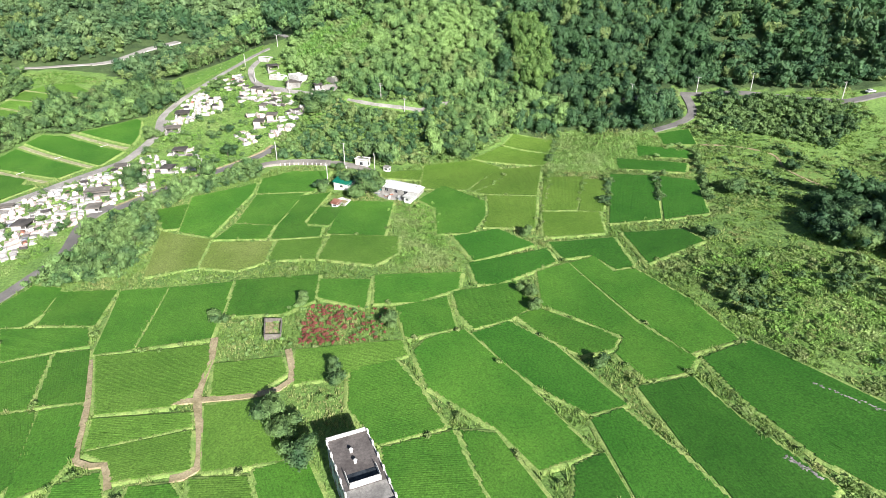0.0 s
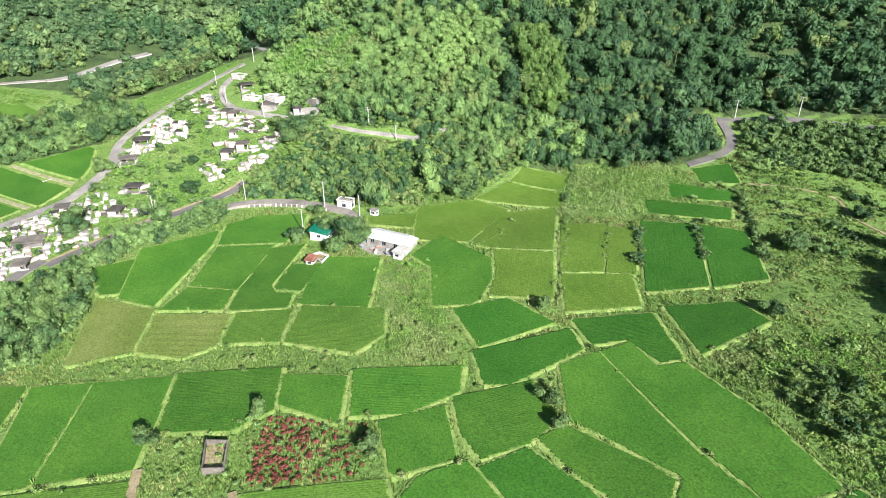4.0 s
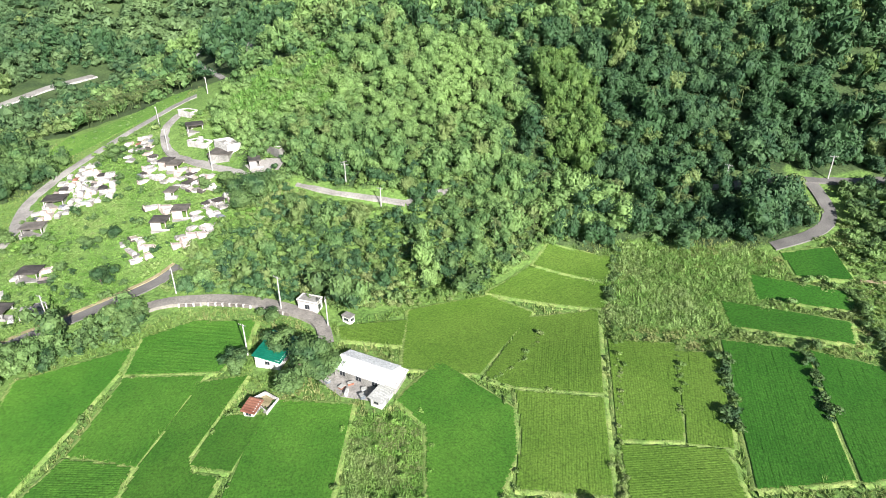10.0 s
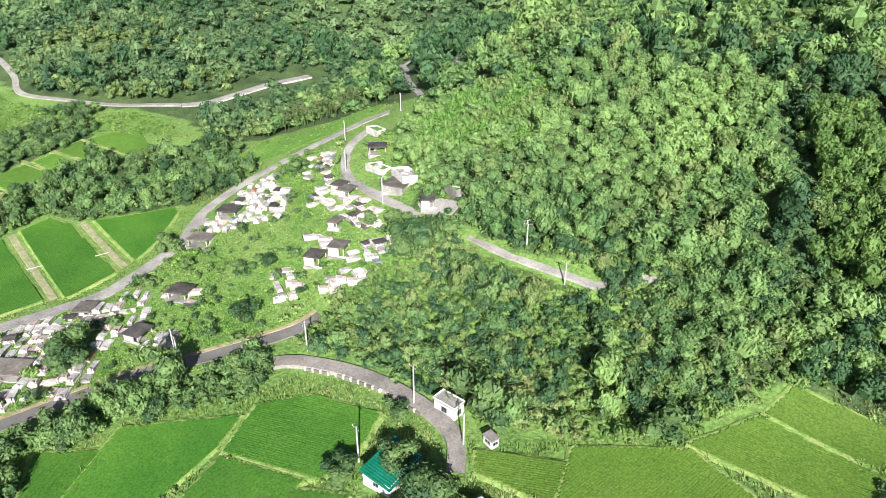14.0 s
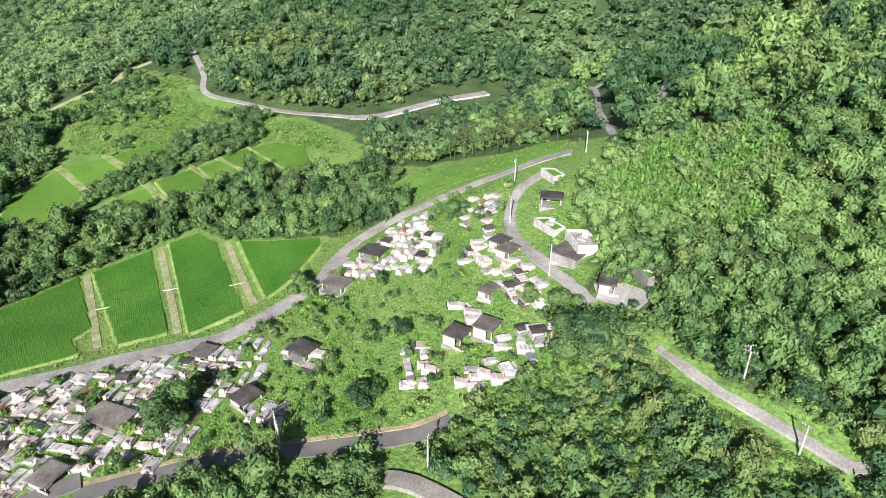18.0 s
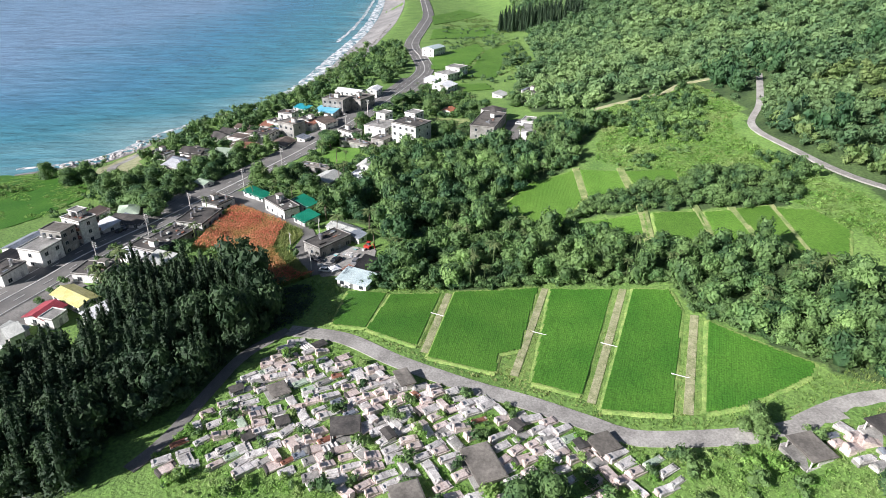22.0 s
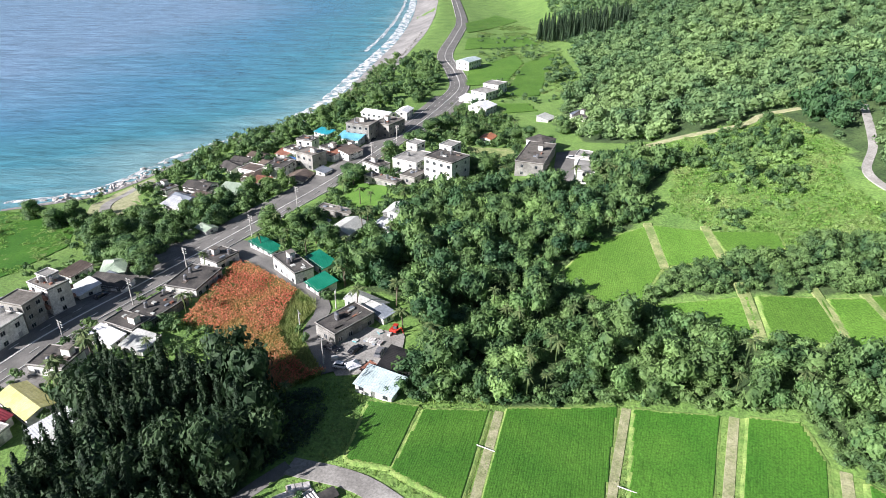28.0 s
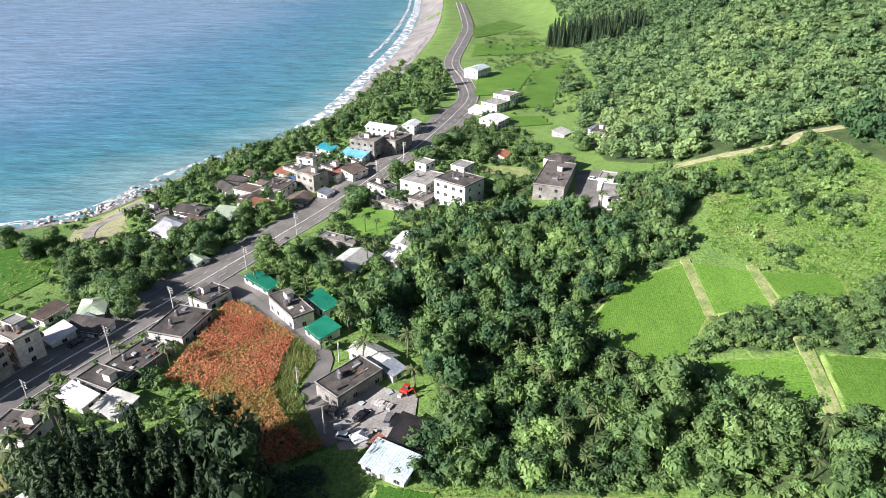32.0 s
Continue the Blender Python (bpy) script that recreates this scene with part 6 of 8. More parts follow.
def grave(stone, style, label, trim="concrete", wide=1.15, long=1.9):
    """A grave on a plinth: slab and headstone, a row of cells, stepped vaults, a canopy or a walled pit."""
    ob = thing({"cells": "grave_cells", "steps": "stepped_tomb", "canopy": "canopy_tomb", "walled": "walled_grave"}.get(style, "grave"), pose(0, 0, 0), label, "grave", "graves of the hillside graveyard")
    w, l = wide, long
    part("plinth", box(-w, w, -l, l, -1.1, 0.22), M[trim], ob)
    if style in ("high", "low", "walled"):
        up = 1.0 if style == "high" else 0.5
        for s in (-1, 1):
            part("kerb", box(*sorted((s * w, s * (w - 0.2))), -l, l * 0.7, 0.22, 1.0 if style == "walled" else 0.5), M[stone], ob)
        if style == "walled":
            part("kerb", box(-w, w, l * 0.72, l * 0.95, 0.22, 1.15), M[trim], ob)
        slab = box(-w + 0.24, w - 0.24, -l * 0.64, l * 0.66, 0.22, 0.3 + up * 0.7)
        for v in slab.verts:
            if v.co.z > 0.25 and v.co.y > 0:
                v.co.z += 0.35
        bmesh.ops.bevel(slab, geom=slab.edges[:], offset=0.05, segments=1, affect="EDGES")
        part("slab", slab, M[stone], ob)
        k = 1.0 if style == "high" else 0.78
        if style != "walled":
            part("headstone", prism([(-w * 0.95, 0.22), (w * 0.95, 0.22), (w * 0.95, 0.8 * k), (w * 0.55, 1.05 * k), (w * 0.45, 1.75 * k), (0, 2.1 * k), (-w * 0.45, 1.75 * k), (-w * 0.55, 1.05 * k), (-w * 0.95, 0.8 * k)], l * 0.72, l * 0.95), M[stone], ob)
        part("offering_table", box(-0.5, 0.5, -l * 0.92, -l * 0.68, 0.22, 0.62), M[trim], ob)
    elif style == "cells":
        n = int(w * 2 / 0.85)
        for i in range(n):
            x0 = -w + (w * 2 - n * 0.8) / 2 + i * 0.8
            part("cell", prism([(x0, 0.22), (x0 + 0.72, 0.22), (x0 + 0.72, 0.95), (x0 + 0.36, 1.4), (x0, 0.95)], -l * 0.3, l * 0.85), M[stone], ob)
        part("offering_table", box(-w * 0.8, w * 0.8, -l * 0.95, -l * 0.6, 0.22, 0.5), M[trim], ob)
    elif style == "steps":
        for i in range(3):
            y0, z0 = -l + i * l * 0.64, 0.22 + i * 0.5
            bm = box(-w * 0.9, w * 0.9, y0 + 0.08, y0 + l * 0.66, -0.3, z0 + 0.55)
            for v in bm.verts:
                if v.co.z > 0 and v.co.y > y0 + 0.3:
                    v.co.z += 0.28
            bmesh.ops.bevel(bm, geom=bm.edges[:], offset=0.04, segments=1, affect="EDGES")
            part("vault", bm, M[stone], ob)
        part("headstone", box(-w * 0.5, w * 0.5, l * 0.93, l * 1.06, 0.2, 2.9), M[trim], ob)
    elif style == "canopy":
        for px in (-1, 1):
            for py in (-0.85, 0.85):
                part("post", box(px * w * 0.82 - 0.11, px * w * 0.82 + 0.11, py * l * 0.85 - 0.11, py * l * 0.85 + 0.11, 0.2, 2.2), M[stone], ob)
        roof = prism([(-w * 1.1, 2.2), (w * 1.1, 2.2), (w * 1.1, 2.32), (0, 2.75), (-w * 1.1, 2.32)], -l * 1.0, l * 1.0)
        part("roof", roof, M["dark_roof"], ob)
        part("headstone", box(-w * 0.7, w * 0.7, l * 0.5, l * 0.8, 0.2, 1.9), M[stone], ob)
        part("slab", box(-w * 0.55, w * 0.55, -l * 0.6, l * 0.4, 0.2, 0.8), M[stone], ob)
    return ob


GRAVES = [grave("marble", "high", "weathered white marble grave with a shouldered headstone"), grave("pink", "high", "pale pink granite grave with a shouldered headstone", "pink"), grave("marble", "low", "low whitewashed grave slab with a headstone", "marble"), grave("concrete", "low", "stained grey concrete grave slab", "limewash"), grave("marble", "cells", "row of small white gabled grave cells", "marble", 1.7, 1.5),
          grave("limewash", "steps", "limewashed stepped vaults rising to a headstone", "pink", 1.1, 2.5), grave("pink", "steps", "pink stepped vaults rising to a headstone", "pink", 1.0, 2.2), grave("sheet_slate", "low", "slate-blue tiled grave slab with a headstone", "concrete", 1.0, 1.7), grave("limewash", "canopy", "limewashed grave under a small dark roof on posts", "concrete", 1.4, 1.6), grave("pink", "walled", "sunken grave inside low pinkish walls", "dark_roof", 1.5, 1.8), grave("sheet_rust", "low", "grave slab of dull rust-red tiles", "pink", 0.95, 1.6), grave("sheet_palegreen", "low", "pale green tiled grave slab", "marble", 1.0, 1.8)]
def walled_plot(corners, wall, inside_stuff, label, high=0.7, slab=True):
    """A family plot: low walls on four sides round a lawn or paving, with a slab in the middle."""
    cx, cy = np.mean([p[0] for p in corners]), np.mean([p[1] for p in corners])
    z = float(np.max(land([p[0] for p in corners], [p[1] for p in corners]))) - 0.15
    ob = thing("walled_plot", pose(cx, cy, z), label, "grave plot")
    loc = [(p[0] - cx, p[1] - cy) for p in corners]
    for (ax, ay), (bx, by) in zip(loc, loc[1:] + loc[:1]):
        d = Vector((bx - ax, by - ay, 0))
        bm = box(-0.12, d.length + 0.12, -0.12, 0.12, -2.4, high)
        bmesh.ops.bevel(bm, geom=bm.edges[:], offset=0.03, segments=1, affect="EDGES")
        bm.transform(Matrix.Translation((ax, ay, 0)) @ Matrix.Rotation(math.atan2(d.y, d.x), 4, "Z"))
        part("plot_wall", bm, M[wall], ob)
    bm = bmesh.new()
    lower, upper = [bm.verts.new((u * 0.97, v * 0.97, -2.3)) for u, v in loc], [bm.verts.new((u * 0.97, v * 0.97, 0.3)) for u, v in loc]
    bm.faces.new(upper)
    for i in range(4):
        bm.faces.new((lower[i], lower[(i + 1) % 4], upper[(i + 1) % 4], upper[i]))
    bmesh.ops.recalc_face_normals(bm, faces=bm.faces[:])
    part("infill", bm, M[inside_stuff], ob)
    if slab:
        part("slab", box(-1.1, 1.1, -0.8, 0.8, 0.3, 0.75), M["marble"], ob)
        part("headstone", box(-0.8, 0.8, 0.85, 1.05, 0.3, 1.7), M["marble"], ob)
    mark(corners, 7, 0.4)
    return ob


walled_plot([(-86.7, 317.6), (-84.2, 320.0), (-78.0, 317.3), (-79.2, 314.0)], "limewash", "mown", "low pale walls round a small lawn plot")
walled_plot([(-76.0, 313.6), (-71.8, 316.2), (-65.7, 310.7), (-69.8, 307.6)], "plaster", "concrete", "white-walled family grave plot paved in concrete", 1.0)
walled_plot([(-97.0, 339.4), (-94.0, 341.4), (-89.4, 338.6), (-91.0, 335.2)], "limewash", "mown", "low pale walls round a small lawn plot", slab=False)
walled_plot([(-56.2, 305.6), (-53.3, 308.2), (-49.4, 306.3), (-51.3, 301.5)], "concrete", "mown", "round-shouldered lawn plot inside concrete kerbs")
walled_plot([(-46.3, 136.6), (-41.9, 136.4), (-40.6, 129.4), (-44.6, 129.2)], "grey_roof", "soil", "roofless grey ruin of a field hut", 1.5, False)
walled_plot([(-39.2, 211.6), (-37.0, 213.6), (-33.8, 211.4), (-35.2, 207.4)], "limewash", "soil", "small whitewashed animal pen beside a shed", 1.1, False)

first_use = [True] * len(GRAVES)
laid = 0
for cluster, heading, gap in (("g2", 190, 2.45), ("g3", 170, 2.4), ("g4", 150, 2.4), ("g5", 130, 2.6), ("g6", 135, 2.6), ("g7", 190, 2.7), ("g8", 200, 2.8), ("g9", 160, 4.0), ("g1", 205, 2.8), ("g1b", 212, 2.8)):
    poly = PLOTS[cluster]
    c, s = math.cos(radians(heading)), math.sin(radians(heading))
    cx, cy = np.mean([p[0] for p in poly]), np.mean([p[1] for p in poly])
    for u in np.arange(-75, 75, gap):
        for v in np.arange(-75, 75, gap * 1.42):
            uu, vv = u + rng.normal(0, 0.3), v + rng.normal(0, 0.45)
            x, y = cx + c * uu - s * vv, cy + s * uu + c * vv
            ax, ay = np.array([x]), np.array([y])
            if laid > 625 or not inside(ax, ay, poly)[0] or not inside(ax, ay, GRAVEYARD)[0] or covered(ax, ay)[0] in (ROAD, HOUSE, 7) or rng.random() < (0.16 if cluster in ("g1", "g1b") else 0.1):
                continue
            k = int(rng.choice(12, p=(0.10, 0.14, 0.16, 0.10, 0.07, 0.10, 0.12, 0.04, 0.04, 0.07, 0.03, 0.03)))
            at = pose(x, y, land_at(x, y) + float(rng.uniform(0.05, 0.35)), 0, 0, heading + float(rng.normal(0, 6)) + (90 if rng.random() < 0.12 else 0)) @ Matrix.Diagonal((float(rng.uniform(0.75, 1.1)), float(rng.uniform(0.8, 1.15)), float(rng.uniform(0.5, 0.85)), 1))
            if first_use[k]:
                GRAVES[k].matrix_world = at
                first_use[k] = False
            else:
                copy_thing(GRAVES[k], at)
            mark([(x - 1.2, y - 1.2), (x + 1.2, y - 1.2), (x + 1.2, y + 1.2), (x - 1.2, y + 1.2)], 7)
            laid += 1

# ---- woods, scrub and grass ----
HILL = [(-62, 299), (-44, 293), (-30, 288), (0, 287), (24, 289), (26, 352), (-82, 356), (-81, 336), (-74, 318), (-66, 308)]
HILL_DARK = [(24, 293), (34, 268), (40, 265), (62, 268), (88, 261), (101, 264), (104, 286), (112, 281), (128, 278), (128, 352), (26, 352)]
HILL_RIGHT = [(128, 278), (165, 263), (230, 260), (230, 352), (128, 352)]
SLOPE = [(-75, 252), (-55, 253), (-40, 251), (-24, 241), (0, 246), (14, 253), (30, 268), (38, 268), (30, 291), (0, 290), (-30, 288), (-55, 293), (-72, 264)]
LEFT_BANK = [(-128, 160), (-97, 166), (-96, 190), (-106, 206), (-94, 222), (-74, 236), (-72, 250), (-84, 243), (-104, 226), (-117, 205), (-124, 182), (-131, 160)]
BELT = [(-212, 200), (-203, 226), (-202, 252), (-195, 272), (-190, 288), (-176, 288), (-158, 298), (-145, 304), (-138, 312), (-134, 322), (-148, 326), (-152, 345), (-178, 330), (-200, 312), (-212, 289), (-224, 271), (-235, 258), (-248, 248), (-262, 246), (-262, 256), (-275, 270), (-282, 286), (-300, 292), (-318, 305), (-345, 300), (-346, 286), (-318, 262), (-330, 250), (-330, 226), (-312, 208), (-290, 195), (-275, 184), (-262, 190), (-250, 205), (-230, 212)]
HEDGE = [(-236, 268), (-249, 281), (-248, 294), (-247, 312), (-250, 330), (-226, 346), (-218, 333), (-224, 312), (-231, 296), (-236, 280)]
SHORE_WOOD = [(-318, 60), (-330, 76), (-336, 100), (-345, 125), (-352, 150), (-332, 140), (-312, 128), (-290, 118), (-282, 100), (-300, 92), (-315, 80)]
COAST_STRIP = [(-352, 60), (-366, 62), (-414, 86), (-452, 112), (-490, 142), (-552, 162), (-660, 182), (-655, 196), (-560, 190), (-480, 170), (-440, 140), (-400, 108), (-370, 84)]
UPLAND = [(-80, 356), (-75, 352), (190, 352), (160, 400), (60, 415), (0, 440), (-60, 470), (-330, 470), (-350, 400), (-352, 366), (-300, 361), (-278, 353), (-250, 353), (-226, 358), (-200, 366), (-170, 348), (-150, 350), (-130, 366), (-95, 366), (-84, 358)]
WEST = [(-350, 400), (-330, 470), (-620, 520), (-620, 340), (-520, 325), (-470, 300), (-420, 285), (-375, 292), (-355, 320), (-350, 365)]
MEADOW = [(-350, 362), (-300, 359), (-250, 351), (-210, 358), (-178, 348), (-215, 338), (-250, 330), (-248, 313), (-262, 302), (-285, 294), (-318, 308), (-345, 303), (-353, 320)]
CREEPER = [(-70, 322), (-78, 340), (-76, 353), (-62, 358), (-46, 358), (-36, 346), (-36, 322), (-47, 316), (-60, 318)]
RIGHT_TREES = [(110, 176), (122, 189), (150, 194), (138, 150), (120, 143), (112, 152), (104, 166)]
mark(CREEPER, 8)
GULLY = [(31, 290), (29, 316), (25, 346), (28.5, 346), (33, 316), (35, 290)]
BAMBOO = [(37, 290), (34, 318), (33, 344), (48, 342), (53, 318), (51, 296), (44, 287)]
mark(GULLY, 8)
mark(BAMBOO, 8)
mark(RIGHT_TREES, 8)
for key, clear in (("right", 3.4), ("highway", 9), ("far1", 3.4), ("far2", 8), ("far3", 5), ("far4", 5), ("far5", 5), ("path", 2.6)):
    mark_line(LINES[key], clear, ROAD)
mark_line(beside(LINES["far2"], 9), 8, ROAD)
mark_line(beside(LINES["far1"], 4), 3, ROAD)
mark_line(beside(LINES["path"], 3), 2, ROAD)
PALE = (PADDY, ROAD, PLOT, HOUSE, 8)

FRONT = [(4, 285), (4, 257), (16, 264), (28, 269), (49, 271), (66, 263), (86, 258), (98, 260), (103, 264), (100, 272), (70, 279), (32, 288)]
mark(FRONT, 9)


def sizes(n, middle=0.8, spread=0.3, least=0.4, most=1.6):
    return np.clip(middle * np.exp(rng.normal(0, spread, n)), least, most)


def drift(x, y, k=0.05):
    """Slow waves over the land, between about -1 and 1."""
    return np.sin(x * k + 2 * np.sin(y * k * 0.7)) * np.sin(y * k * 1.3 + 2 * np.sin(x * k * 0.6 + 1))


def stand(name, protos, x, y, keep, material, label, category, middle=0.8, spread=0.3, tallest=1.4, sink=0.3):
    if keep.any():
        n = int(keep.sum())
        strew(name, protos, x[keep], y[keep], sizes(n, middle, spread), M[material], label, category, sink, rng.uniform(0.8, tallest, n))


# hill forest: slope shade beyond the gully is put into darker leaves, bamboo and palms between
for zone, gap, protos in ((HILL, 3.5, TREE), (HILL_DARK, 3.7, TREE), (HILL_RIGHT, 4.6, TREE_MID), (FRONT, 3.5, TREE)):
    x, y = places(zone, gap, avoid=PALE)
    # eastward the leaf colour turns dark in place of shade on the slope
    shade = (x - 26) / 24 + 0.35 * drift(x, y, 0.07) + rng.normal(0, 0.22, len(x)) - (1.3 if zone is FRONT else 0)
    pick = rng.random(len(x))
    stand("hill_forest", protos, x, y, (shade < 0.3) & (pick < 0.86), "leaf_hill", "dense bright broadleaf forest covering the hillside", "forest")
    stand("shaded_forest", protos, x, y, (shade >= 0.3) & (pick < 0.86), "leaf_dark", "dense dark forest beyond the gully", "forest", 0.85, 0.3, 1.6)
    stand("bamboo_clumps", protos, x, y, (pick >= 0.86) & (pick < 0.96), "leaf_olive", "feathery olive bamboo clumps in the forest", "bamboo", 0.75, 0.25, 1.7)
    stand("forest_palms", ARECA, x, y, (pick >= 0.955) & (x > 10), "leaf_palm", "slender palms rising from the forest", "palms", 1.2, 0.15, 1.3, 0)
x, y = places(BAMBOO, 3.3, avoid=(ROAD, HOUSE))
stand("bamboo_grove", TREE, x, y, x < 1e9, "leaf_bamboo", "feathery light green bamboo filling the gully", "bamboo", 0.8, 0.25, 1.8)
# the shadow line of the gully, put into the dark colour of its scrub
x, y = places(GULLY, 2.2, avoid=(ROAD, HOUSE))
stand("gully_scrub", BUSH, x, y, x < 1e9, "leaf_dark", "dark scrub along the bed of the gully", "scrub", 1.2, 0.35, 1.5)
x, y = places(CREEPER, 1.5, avoid=(ROAD, HOUSE))
vivid = drift(x, y, 0.12) + rng.normal(0, 0.35, len(x)) > -0.25
stand("creeper_slope", LOW, x, y, vivid, "leaf_lime", "bright green creepers smothering a clearing", "creeper", 1.4, 0.2, 3.0, 0.0)
stand("creeper_bushes", BUSH, x, y, ~vivid, "leaf_hill", "bushes standing out of the creepers", "scrub", 1.2, 0.35)
# woods round the village
x, y = places(BELT, 4.3)
pick = rng.random(len(x)) + 0.2 * drift(x, y, 0.06)
gloomy = (x < -228) & (rng.random(len(x)) < 0.28)
stand("village_wood_dark", TREE, x, y, (pick < 0.66) & gloomy, "leaf_dark", "darker trees behind the village houses", "wood", 1.0, 0.3)
stand("village_wood", TREE, x, y, (pick < 0.66) & ~gloomy, "leaf_wood", "dense dark green wood between village and fields", "wood", 0.95, 0.32)
stand("village_wood_light", TREE, x, y, (pick >= 0.66) & (pick < 0.92), "leaf_hill", "paler trees mingled in the village wood", "wood", 0.85, 0.28)
stand("village_wood_palms", ARECA, x, y, pick >= 0.92, "leaf_palm", "areca palms rising from the village wood", "palms", 1.25, 0.15, 1.3, 0)
row = np.repeat(smooth_line([(-209, 199), (-206, 212), (-203.5, 226), (-202, 240), (-200.5, 253), (-195, 272), (-190, 286), (-176, 287.5), (-163, 295), (-150, 303.5)], 1.3), 2, 0)
x, y = row[:, 0] + rng.normal(-0.6, 0.9, len(row)), row[:, 1] + rng.normal(0.6, 0.9, len(row))
strew("wood_edge_bushes", BUSH, x, y, sizes(len(x), 1.2, 0.4), M["leaf_wood"], "bushes crowding the edge of the wood", "scrub", 0.2)
x, y = places(HEDGE, 3.2)
strew("hedge_wood", TREE, x, y, sizes(len(x), 0.6), M["leaf_wood"], "hedge of trees between terraced fields", "wood", 0.3)
x, y = places(SHORE_WOOD, 4.2)
strew("shore_wood", TREE, x, y, sizes(len(x), 0.75), M["leaf_wood"], "dark green trees by the shore", "wood", 0.3)
x, y = places(COAST_STRIP, 5.6)
strew("coast_trees", TREE_MID, x, y, sizes(len(x), 0.7), M["leaf_wood"], "wind-bent trees lining the coast", "wood", 0.3)
x, y = places(COAST_STRIP, 11.0)
strew("coast_palms", ARECA, x, y, rng.uniform(0.8, 1.3, len(x)), M["leaf_palm"], "palms lining the coast", "palms", 0.1)
x, y = places(UPLAND, 5.0)
tone = drift(x, y, 0.035) + rng.normal(0, 0.4, len(x))
stand("upland_forest", TREE_MID, x, y, (tone > -0.35) & (tone < 0.75) & (x < -150), "leaf_far", "wooded hillside behind the graveyard", "forest", 0.9)
# paler leaves east of the split paint in the brightening haze
stand("upland_forest_bright", TREE_MID, x, y, (tone > -0.35) & (tone < 0.75) & (x >= -150), "leaf_hill", "sunlit wooded hillside above the graveyard", "forest", 0.9)
stand("upland_forest_dark", TREE_MID, x, y, tone <= -0.35, "leaf_dark", "darker trees of the upland woods", "forest", 1.0, 0.3, 1.6)
stand("upland_scrub", TREE_MID, x, y, tone >= 0.75, "leaf_olive", "pale bamboo and scrub on the wooded hillside", "scrub", 0.8, 0.3)
x, y = places([(-150, 352), (-95, 366), (-95, 400), (-160, 400)], 4.2)
strew("areca_grove", ARECA, x, y, rng.uniform(0.9, 1.5, len(x)), M["leaf_palm"], "grove of slender areca palms", "palms", 0.1)
x, y = places(WEST, 8.2)
strew("west_forest", TREE_MID, x, y, sizes(len(x), 1.3), M["leaf_west"], "wooded foothills behind the coast", "forest", 0.3)
far_zone = [(-60, 470), (-60, 540), (-270, 560), (-640, 560), (-1050, 480), (-1050, 395), (-720, 360), (-620, 340), (-620, 520), (-330, 470)]
x, y = places(far_zone, 8.3)
strew("mountain_forest", TREE_FAR, x, y, rng.uniform(0.8, 1.4, len(x)), M["leaf_far"], "far wooded mountainside", "forest", 0.5)
x, y = places([(300, 352), (420, 900), (-2000, 900), (-2000, 430), (-1050, 480), (-640, 560), (-270, 560), (-60, 540), (-60, 470), (60, 415), (190, 352)], 60.0)
strew("mountain_forest", TREE_FAR, x, y, rng.uniform(2.4, 3.6, len(x)), M["leaf_far"], "far wooded mountainside", "forest", 0.5)
x, y = places([(-727, 330), (-794, 353), (-693, 398), (-649, 398), (-661, 375)], 5.5)
strew("conifer_stand", CYPRESS, x, y, rng.uniform(1.2, 1.7, len(x)), M["leaf_cypress"], "dark stand of tall conifers", "grove", 0.2)
x, y = places(SLOPE, 1.9, avoid=PALE)
stand("slope_scrub", BUSH, x, y, x < 1e9, "leaf_scrub", "bright scrub on the slope above the lane", "scrub", 1.0, 0.4)
x, y = places(SLOPE, 4.6, avoid=PALE + (9,))
pick = rng.random(len(x)) + 0.3 * drift(x, y, 0.08)
stand("slope_trees", TREE, x, y, pick < 0.34, "leaf_hill", "small broadleaf trees on the slope", "wood", 0.6, 0.3, 1.5)
stand("slope_trees_dark", TREE, x, y, (pick >= 0.34) & (pick < 0.62), "leaf_wood", "darker broadleaf trees on the slope", "wood", 0.65, 0.3, 1.5)
stand("slope_bamboo", TREE, x, y, (pick > 0.62) & (pick < 0.85), "leaf_olive", "bamboo clumps on the slope", "bamboo", 0.5, 0.25, 1.6)
x, y = places(LEFT_BANK, 2.2)
stand("bank_scrub", BUSH, x, y, x < 1e9, "leaf_hill", "leafy bushes on the bank below the lane", "scrub", 1.1, 0.35)
x, y = places(LEFT_BANK, 3.7)
pick = rng.random(len(x))
stand("bank_trees", TREE, x, y, pick < 0.6, "leaf_wood", "broadleaf trees on the bank below the lane", "wood", 0.72, 0.25)
stand("bank_trees_light", TREE, x, y, (pick >= 0.6) & (pick < 0.9), "leaf_hill", "paler trees on the bank below the lane", "wood", 0.66, 0.25)
stand("bank_palms", ARECA, x, y, pick >= 0.9, "leaf_palm", "small palms on the bank below the lane", "palms", 0.8, 0.15, 1.2, 0)
row = smooth_line([(114, 272), (128, 268), (138, 262), (150, 254), (160, 250)], 3.4)
strew("roadside_trees", TREE, row[:, 0] + rng.normal(0, 0.8, len(row)), row[:, 1] + rng.normal(0, 0.8, len(row)), sizes(len(row), 0.62, 0.3), M["leaf_wood"], "small trees along the hill road", "wood", 0.2)
x, y = places(RIGHT_TREES, 3.8, avoid=(PADDY,))
strew("right_wood", TREE, x, y, sizes(len(x), 0.72), M["leaf_dark"], "dark clump of trees above the terraces", "wood", 0.2)
x, y = places(MEADOW, 2.3)
tone = drift(x, y, 0.05) + 0.5 * drift(x, y, 0.16) + rng.normal(0, 0.22, len(x))
stand("meadow_creeper", LOW, x, y, tone < 0.25, "leaf_verdant", "bright creepers and weeds on the hillside meadow", "creeper", 0.9, 0.25, 1.3, 0.05)
